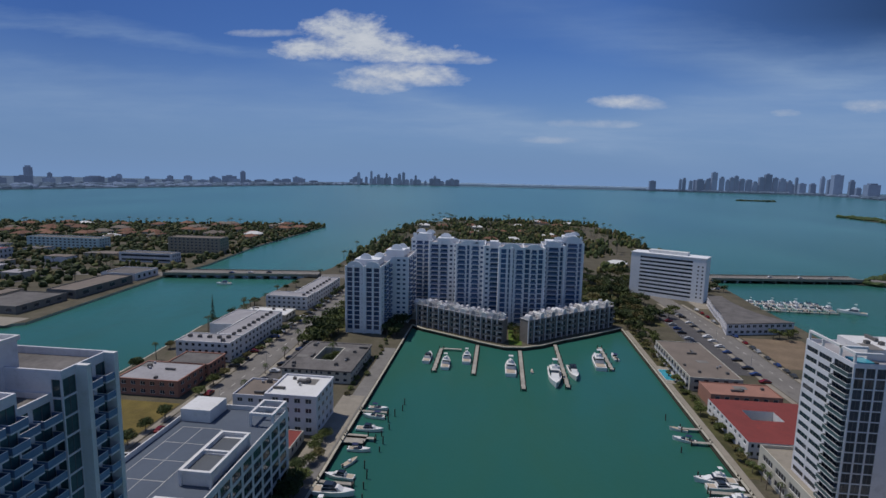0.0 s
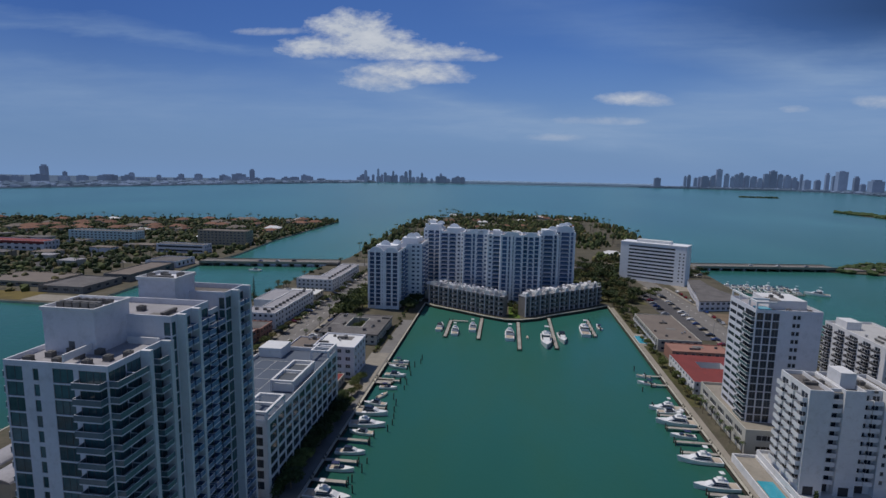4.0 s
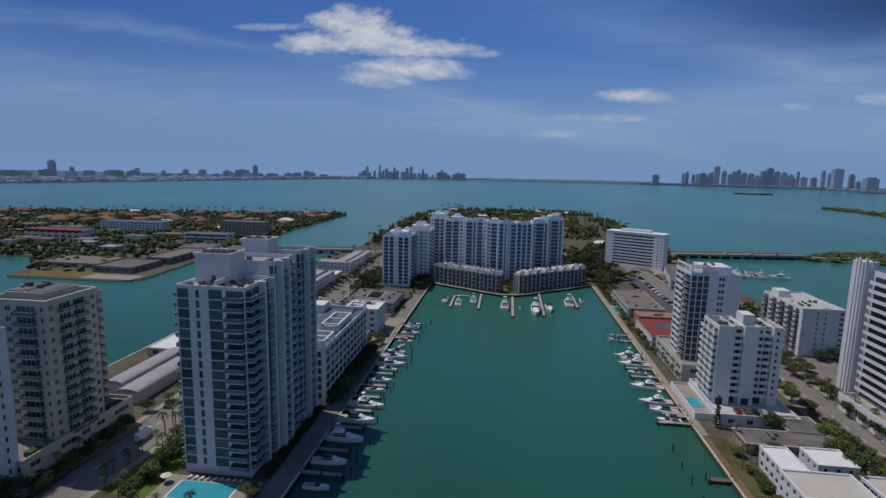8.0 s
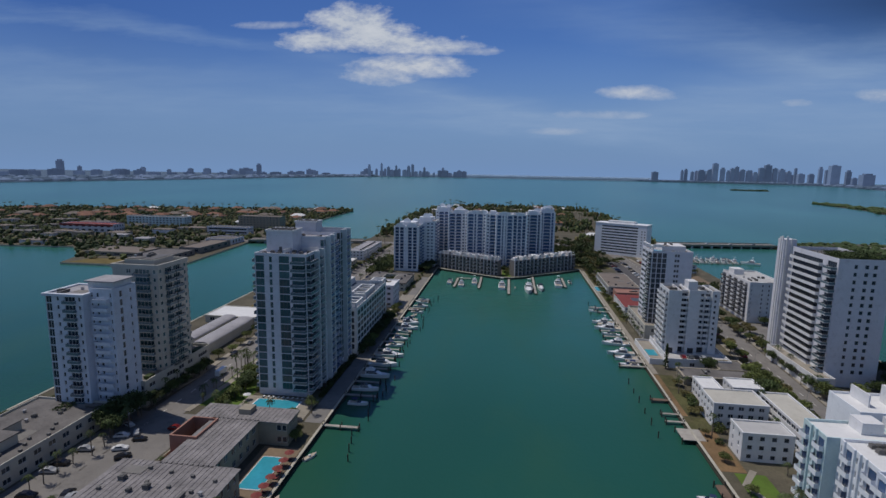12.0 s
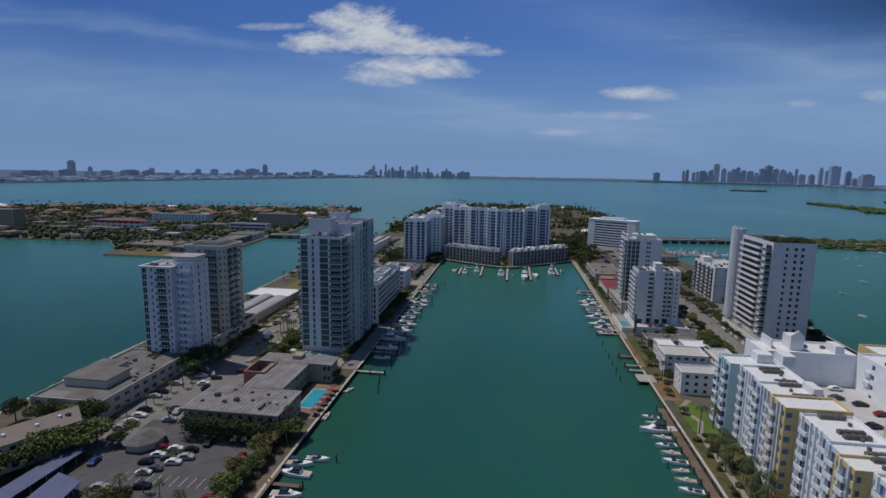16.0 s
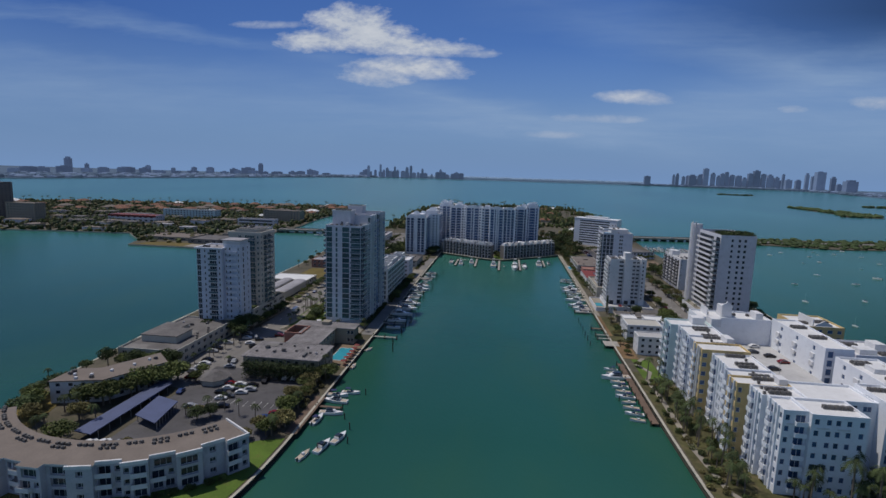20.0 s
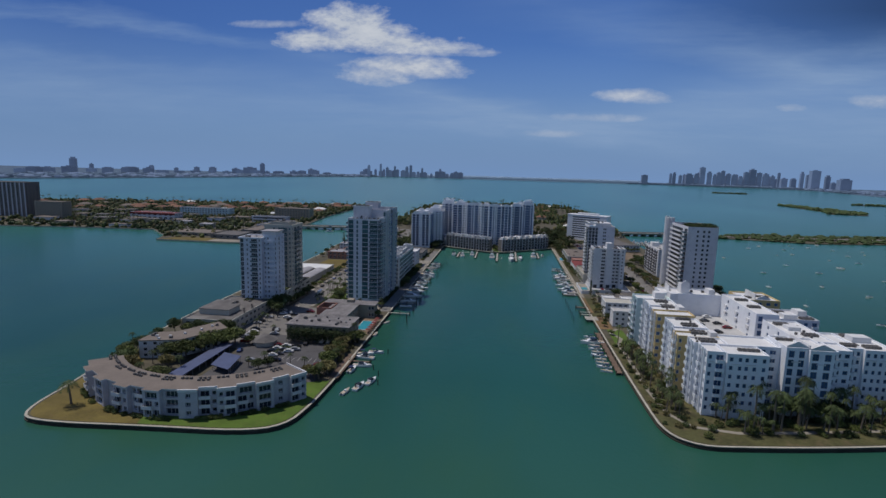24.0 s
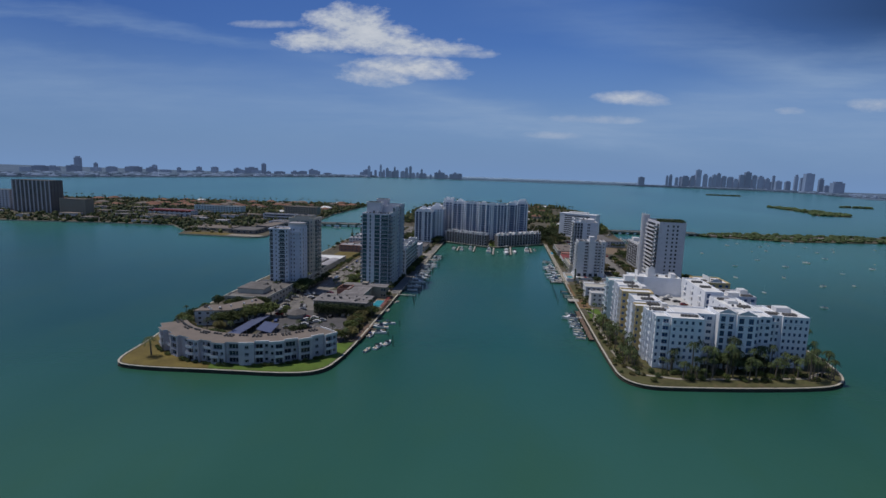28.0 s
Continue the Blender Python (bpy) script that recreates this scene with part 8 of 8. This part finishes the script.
for i in range(16):
    tree(TR.uniform(-108, -99), -192 + i * 7.0, 0.8, which=TR.choice((0, 1)))
hedge(-106.5, -102.5, -200, -150, 2.6, "leaf", "thick green hedge along the street garden")
hedge(-97.5, -96, -186, -140, 1.6, "leaf", "clipped green hedge beside the stepped tower")
for i in range(12):
    tree(TR.uniform(-132, -128.5), -155 + i * 9.5, 0.65)
for i in range(10):
    palm(TR.uniform(-130, -127), -204 + i * 4.3, 0.7)
for i in range(9):
    tree(-67 + TR.uniform(-1.5, 1), -134 + i * 6.2, 0.85, which=TR.choice((0, 1)))
for i in range(14):
    bush(-71.5 + TR.uniform(-1, 1.5), -186 + i * 3.2, 1.0, which=1)
for x, y in ((-98, -205), (-90, -206.5), (-82, -206), (-74, -205), (-71, -209), (-69, -214), (-67, -219), (-69, -200), (-71, -195)):
    palm(x, y, 0.75) if TR.random() < 0.6 else tree(x, y, 0.6)
for i in range(22):
    tree(-129.5 + TR.uniform(-1, 1), -30 + i * 10.5, 0.7)
    if i % 2:
        palm(-113.5 + TR.uniform(-1, 1), -34 + i * 10, 0.85)
for i in range(26):
    tree(TR.uniform(-114, -100), 34 + i * 6.4, TR.uniform(0.8, 1.1))
for x, y in ((-89, 8), (-90, 14), (-88, 18), (-90, 11)):
    tree(x, y, 0.7)
palm(-89.5, 15, 1.1)
for i in range(18):
    bush(-71 + TR.uniform(-2, 2), -20 + i * 5.5, 1.1)
for i in range(10):
    tree(TR.uniform(-70, -66), -92 + i * 4.0, 0.6)
for i in range(15):
    tree(-172 + TR.uniform(-3, 3), -40 + i * 15, 0.75) if i % 3 else palm(-173 + TR.uniform(-2, 2), -40 + i * 15, 0.9)
for i in range(7):
    palm(-170 + TR.uniform(-3, 4), 80 + i * 3.5, 0.8)
spr = thing("norfolk_pine", "narrow dark conifer by the west shore", "conifer", at_base(-175, 60))
MB().tube((0, 0, 0), (0, 0, 19), 0.3, 0.06, 7).put("trunk", "bark", spr)
cm = MB()
for k in range(16):
    cluster(random.Random(k), 26, 2.3 * (1 - k / 17), 2.3 * (1 - k / 17), 0.5, 0.5 * (1.15 - k / 17), 0, cm, (0, 0, 2 + k * 1.08))
cm.put("crown", "leafdark", spr)
# head of the basin and north of the causeway
for i in range(120):
    tree(TR.uniform(44, 92), TR.uniform(108, 250), TR.uniform(0.7, 1.2), which=TR.choice((0, 1, 1, 2)))
for i in range(34):
    tree(TR.uniform(-114, -99), TR.uniform(34, 92), TR.uniform(0.8, 1.35), which=TR.choice((0, 1, 3)))
for i in range(60):
    tree(TR.uniform(-160, 150), TR.uniform(240, 290), TR.uniform(0.7, 1.2), which=TR.choice((0, 1, 2)))
for i in range(26):
    tree(TR.uniform(128, 172), TR.uniform(205, 262), TR.uniform(0.7, 1.1), which=TR.choice((0, 1)))
for i in range(26):
    tree(TR.uniform(-76, -66), 58 + i * 1.9, 0.75, which=1)
for i in range(8):
    tree(TR.uniform(-5, 1), 62 + i * 3.4, 0.55)
for i in range(34):
    tree(TR.uniform(50, 108), TR.uniform(112, 250), TR.uniform(0.8, 1.15))
for i in range(26):
    tree(TR.uniform(66, 78), 60 + i * 2.6, 0.7)
for i in range(10):
    palm(TR.uniform(58, 76), 96 + i * 6, 0.8)
for i in range(150):
    far_palm(TR.uniform(-170, 175), TR.uniform(420, 845), TR.uniform(1.1, 1.6))
for i in range(28):
    far_palm(TR.uniform(-176, -110), 200 + i * 15, TR.uniform(0.9, 1.3))
for i in range(18):
    far_palm(TR.uniform(110, 176), 330 + i * 24, TR.uniform(0.9, 1.3))
for i in range(46):
    x = -1000 + i * 15 + TR.uniform(-5, 5)
    far_palm(x, 500 + (x + 870) * 0.24 + TR.uniform(-25, 10), TR.uniform(1.0, 1.4))
for i in range(26):
    far_palm(TR.uniform(-560, -330), TR.uniform(130, 240), TR.uniform(0.8, 1.1))
# east side
for i in range(24):
    tree(TR.uniform(107, 111), -196 + i * 8.2, TR.uniform(0.6, 0.95), which=TR.choice((0, 2, 2, 3)))
    tree(TR.uniform(123.5, 128), -196 + i * 8.0, TR.uniform(0.65, 1.0), which=TR.choice((0, 2, 2, 1)))
for i in range(14):
    palm(TR.uniform(122, 127), -160 + i * 9, 0.75)
for i in range(16):
    bush(68.5 + TR.uniform(-1.5, 1.5), -52 + i * 8, 1.0)
    palm(68.5 + TR.uniform(-1, 1), -96 + i * 4.4, 0.6) if i < 12 else None
for x, y in ((73, -142), (70, -152), (72, -156), (82, -152), (90, -150), (68, -160), (75, -176), (70, -178), (83, -190), (90, -190), (68, -195), (88, -214), (78, -197), (82, -215)):
    tree(x, y, 0.6) if TR.random() < 0.6 else palm(x, y, 0.75)
for x, y in ((104, -138), (106, -146), (101, -160), (100, -150), (104, -166), (100, -205), (104, -215), (148, -150), (155, -146), (160, -140), (158, -152), (139, -152), (163, -128), (162, -118), (166, -110), (165, -100)):
    tree(x, y, 1.0, which=TR.choice((0, 1)))
spc = thing("norfolk_pine", "narrow dark conifer beside the podium", "conifer", at_base(70.6, -132.8))
MB().tube((0, 0, 0), (0, 0, 12), 0.25, 0.06, 7).put("trunk", "bark", spc)
cm = MB()
for k in range(11):
    cluster(random.Random(k + 40), 24, 1.6 * (1 - k / 13), 1.6 * (1 - k / 13), 0.5, 0.42, 0, cm, (0, 0, 1.5 + k * 0.98))
cm.put("crown", "leafdark", spc)
for i in range(24):
    tree(TR.uniform(134, 166), TR.uniform(-4, 38), TR.uniform(0.8, 1.1), which=TR.choice((0, 1)))
for x, y in ((150, 95), (156, 97), (146, 94), (160, 100), (152, 90)):
    tree(x, y, 0.8, which=0)
for i in range(22):
    tree(TR.uniform(66.5, 70), -56 + i * 6.6, TR.uniform(0.35, 0.6), which=TR.choice((0, 2, 3)))
for i in range(16):
    palm(TR.uniform(-116, -112), -196 + i * 5.5, TR.uniform(0.6, 0.85))
for i in range(10):
    palm(TR.uniform(72, 100), TR.uniform(-198, -150), TR.uniform(0.6, 0.9)) if i % 2 else tree(TR.uniform(64.5, 70), -226 + i * 8, TR.uniform(0.4, 0.6), which=TR.choice((0, 2)))
for x, y in ((132, -54), (134, -62), (133, -70), (137, -92), (144, -94), (150, -97), (158, -94), (164, -88), (165, -76), (164, -64), (162, -55), (148, -53), (155, -52)):
    tree(x, y, TR.uniform(0.7, 1.0), which=TR.choice((0, 1, 2)))
# courtyard block garden
for i in range(50):
    y = -236 - i * 1.75
    if y > -258 and i % 3:
        continue
    palm(TR.uniform(67.2, 75.8) + (0 if y > -290 else 2), y, TR.uniform(0.75, 1.15), group="palms round the courtyard block")
for i in range(78):
    x = 87 + i * 0.98
    palm(x + TR.uniform(-1, 1), -327.5 + (x - 86) * 0.17 + TR.uniform(-7.5, 5.5), TR.uniform(0.75, 1.5), group="palms round the courtyard block")
for i in range(18):
    palm(TR.uniform(158, 170), -311 + i * 2.9, TR.uniform(0.8, 1.25), group="palms round the courtyard block")
for i in range(90):
    bush(TR.uniform(65, 78), TR.uniform(-332, -240), 0.9)
for i in range(60):
    x = TR.uniform(78, 160)
    bush(x, -330 + (x - 86) * 0.17 + TR.uniform(-7, 6), 1.2, which=TR.choice((0, 1)))
for i in range(9):
    tree(TR.uniform(108, 134), -318 + TR.uniform(-1, 4), TR.uniform(0.8, 1.1), which=1, group="trees round the courtyard block", lab="dark leafy tree in the courtyard block's garden")
for i in range(7):
    tree(TR.uniform(71, 77), -262 - i * 6.5, TR.uniform(0.35, 0.5), which=TR.choice((0, 1)), group="trees round the courtyard block", lab="small leafy tree in the waterside garden")
pad("garden_lawn", 66.8, 75.5, -240, -216, "lawn", "small green lawn with a curving path", "grass", 1.575)

tagged(FARP.put("far_palms", "bark palm"), "palms standing above the trees of the far shores", "palms", kind="stuff")
tagged(FART.put("far_trees", "bark leaf leafdark leafyellow leaf"), "leafy street and garden trees round the head of the basin", "trees", kind="stuff")

# ---------- cars ----------
PAINTS = {"white": (0.7, 0.7, 0.7), "silver": (0.35, 0.36, 0.38), "black": (0.015, 0.015, 0.018), "dark grey": (0.07, 0.075, 0.08), "red": (0.17, 0.014, 0.015), "blue": (0.03, 0.06, 0.18)}
CARS = {}


def car_mesh(paint):
    if paint not in CARS:
        M["car_" + paint] = surface("car_paint_" + paint.replace(" ", "_"), PAINTS[paint], 0.25, 0.05, 1.0, 5.0, spec=0.6)
        prof = [(-2.25, 0.35), (-2.2, 0.85), (-1.55, 0.98), (-1.0, 1.42), (0.45, 1.45), (1.15, 0.98), (2.05, 0.82), (2.25, 0.55), (2.2, 0.32)]
        mb = MB()
        n = len(prof)
        for y, k in ((-0.88, 0.90), (0.88, 0.90)):
            for x, z in prof:
                mb.v.append((x, y * (0.82 if z > 1.2 else 1), z))
        mb.f = [tuple(range(n))[::-1], tuple(range(n, 2 * n))] + [(i, (i + 1) % n, n + (i + 1) % n, n + i) for i in range(n)]
        mb.m = [0] * len(mb.f)
        gl = MB()
        gp = [(-1.5, 1.0), (-0.98, 1.38), (0.43, 1.41), (1.08, 1.0)]
        for y in (-0.9, 0.9):
            for x, z in gp:
                gl.v.append((x * 1.01, y * (0.83 if z > 1.2 else 0.985), z))
        gl.f = [(3, 2, 1, 0), (4, 5, 6, 7), (0, 1, 5, 4), (2, 3, 7, 6)]
        gl.m = [0] * 4
        wh = MB().tube((0, -0.12, 0), (0, 0.12, 0), 0.33, 0.33, 10)
        CARS[paint] = (mb.mesh("body", ["car_" + paint]), gl.mesh("glazing", ["glass"]), wh.mesh("wheel", ["rubber"]))
    return CARS[paint]


CR = random.Random(3)


def car(x, y, turn, z=1.56, paint=None, where="parked car"):
    paint = paint or CR.choice(("white", "white", "silver", "black", "dark grey", "dark grey", "silver", "black", "red", "blue"))
    b, g, w = car_mesh(paint)
    c = thing("car", f"{paint} {where}", "car", pose(x, y, z, 0, 0, turn), "parked cars")
    s = CR.uniform(0.95, 1.12)
    c.scale = (s, s, s * CR.uniform(1, 1.15))
    shared("glazing", g, shared("body", b, c, Matrix()), Matrix(), "dark tinted glazing")
    if y < -200:
        for p in ((-1.4, -0.78), (1.4, -0.78), (-1.4, 0.78), (1.4, 0.78)):
            shared("wheel", w, c, Matrix.Translation((*p, 0.33)))
    else:
        shared("undercarriage", UNDER, c, Matrix())


UNDER = MB().box(-1.9, 1.9, -0.8, 0.8, 0.004, 0.34).mesh("undercarriage", ["rubber"])
for i in range(20):
    car(-131.5, 3 + i * 8.4 + CR.uniform(-2, 2), 12 + CR.uniform(-4, 4), 1.58, where="car parked along the west street")
for i in range(14):
    car(-110.5, -14 + i * 10.5 + CR.uniform(-3, 3), CR.uniform(-6, 6), 1.58, where="car parked along the west street")
for i in range(9):
    car(-125.8, -150 + i * 15 + CR.uniform(-3, 3), 90, 1.57, where="car at the kerb of the west street")
for x, y, tn, p in ((-125, -257, 10, None), (-124, -261, 10, "white"), (-124, -265, 10, "white"), (-124, -270, 10, "silver"), (-115, -255, 100, None), (-112, -262, 20, "silver"), (-87, -269.5, 95, "dark grey"), (-83.5, -269.5, 95, "white"), (-80, -269, 95, "white"),
                    (-76.5, -269, 95, "black"), (-97, -290, 12, None), (-94, -286, 12, "white"), (-97, -284, 12, "dark grey"), (-102, -287, 12, "black"), (-101, -283, 12, None), (-92, -283, 12, "silver"), (-98, -279, 12, None), (-93, -279, 12, "black"), (-99, -292, 12, "white"),
                    (-74, -300, 10, "red"), (-117, -328, 60, "white"), (-112, -328, 60, "silver"), (-104, -326, 70, "white"), (-117, -289, 100, "blue"), (-124, -296, 90, "blue"), (-118, -232, 20, "white"), (-116, -226, 15, "black")):
    car(x, y, tn, 1.58, p, "car in the car park behind the crescent building")
for x, y, tn in ((-129, -246, 10), (-129, -242, 10), (-128, -234, 10), (-113, -256, 100), (-123, -225, 15), (-76, -280, 95), (-76, -304, 10), (-95, -298, 12), (-106, -300, 12), (-102, -279, 12), (-110, -240, 70), (-109, -278, 20), (-121, -276, 10), (-90, -274, 95)):
    car(x, y, tn, 1.58, None, "car in the car park behind the crescent building")
for i, (x, y) in enumerate(((-109, -218), (-114, -236), (-109, -246), (-120, -222), (-126, -218))):
    car(x, y, 40 * i, 1.58, ("red", "black", None, "silver", "white")[i], "car in the paved yard")
for x, y, p in ((-100, -325.5, "white"), (-96, -323.5, "dark grey"), (-121, -329, "white"), (-107.5, -327, "silver")):
    car(x, y, 62, 1.58, p, "car parked behind the crescent building")
for i in range(11):
    car(96, 36 + i * 9.5 + CR.uniform(-2, 2), CR.uniform(-5, 5), 1.575, where="car in the east car park")
for i in range(13):
    car(108, 20 + i * 10 + CR.uniform(-2, 2), 180 + CR.uniform(-5, 5), 1.575, where="car in the east car park")
for i in range(18):
    car(125, 2 + i * 9 + CR.uniform(-3, 3), 90, 1.565, where="car at the kerb of the east street")
for i in range(15):
    car(112.5 + 0.02 * i, -188 + i * 11 + CR.uniform(-3, 3), 90, 1.565, where="car at the kerb of the east street")
for i in range(8):
    car(132 + i * 3.1, 186, 90, 1.575, where="car on the forecourt of the slab")
for x, y, tn, p in ((112, -236, 10, "dark grey"), (107, -244, 10, "black"), (104, -249, 10, "dark grey"), (117, -240, 5, "black"), (119, -247, 5, "red"), (116, -228, 0, "white"), (108, -228, 0, "dark grey"), (111, -256, 10, "black")):
    car(x, y, tn, 15.02, p, "car on the rooftop deck")
for x, p in ((79.6, "red"), (82.6, "dark grey"), (85.4, "black"), (88.2, "silver"), (91, "dark grey")):
    car(x, -127.6, 90, 5.02, p, "car on the podium of the scalloped tower")
for x, y in ((-240, 205), (-225, 209), (-210, 213), (235, 289), (262, 291), (290, 295)):
    car(x, y - 3, 8, 3.97, where="car crossing the causeway bridge")
van = thing("delivery_van", "white delivery van on the west street", "van", pose(-119.5, -172, 1.57, 0, 0, 90))
MB().prism([(-3, -1), (3, -1), (3, 1), (-3, 1)], 0.4, 2.6).put("body", "hull", van)
MB().box(2.2, 3.05, -0.95, 0.95, 1.4, 2.2).put("windscreen", "glass", van)
for p in ((-2, -0.9), (2, -0.9), (-2, 0.9), (2, 0.9)):
    MB().tube((p[0], p[1] - 0.14, 0.38), (p[0], p[1] + 0.14, 0.38), 0.38, 0.38, 10).put("wheel", "rubber", van)
# parking bay marks
mk = MB()
for i in range(14):
    mk.box(-104 + i * 2.6, -103.88 + i * 2.6, -296, -291.5, 1.574, 1.585)
for i in range(16):
    mk.box(93.5, 98.5, 34 + i * 7, 34.12 + i * 7, 1.574, 1.585)
    mk.box(105.5, 110.5, 34 + i * 7, 34.12 + i * 7, 1.574, 1.585)
tagged(mk.put("bay_marks", "paint"), "worn white parking bay lines", "road marking", kind="structure")

# ---------- street and deck lamps ----------
def lamp(x, y, h, z, lab):
    t = thing("street_lamp", lab, "lamp post", at_base(x, y, z), "lamp posts")
    MB().tube((0, 0, 0), (0, 0, h), 0.09, 0.06, 6).put("pole", "metal", t)
    MB().tube((0, 0, h - 0.1), (1.1, 0, h + 0.15), 0.05, 0.04, 5).put("arm", "metal", t)
    MB().box(0.8, 1.5, -0.15, 0.15, h + 0.1, h + 0.25).put("head", "unit", t)


for x, y in ((110, -262), (116, -284), (100, -240)):
    lamp(x, y, 6, 15.0, "lamp post on the rooftop car deck")
for i in range(8):
    lamp(-114.8, -160 + i * 40, 8, 1.5, "grey lamp post on the west street")
    lamp(110, -170 + i * 42, 8, 1.5, "grey lamp post on the east street")
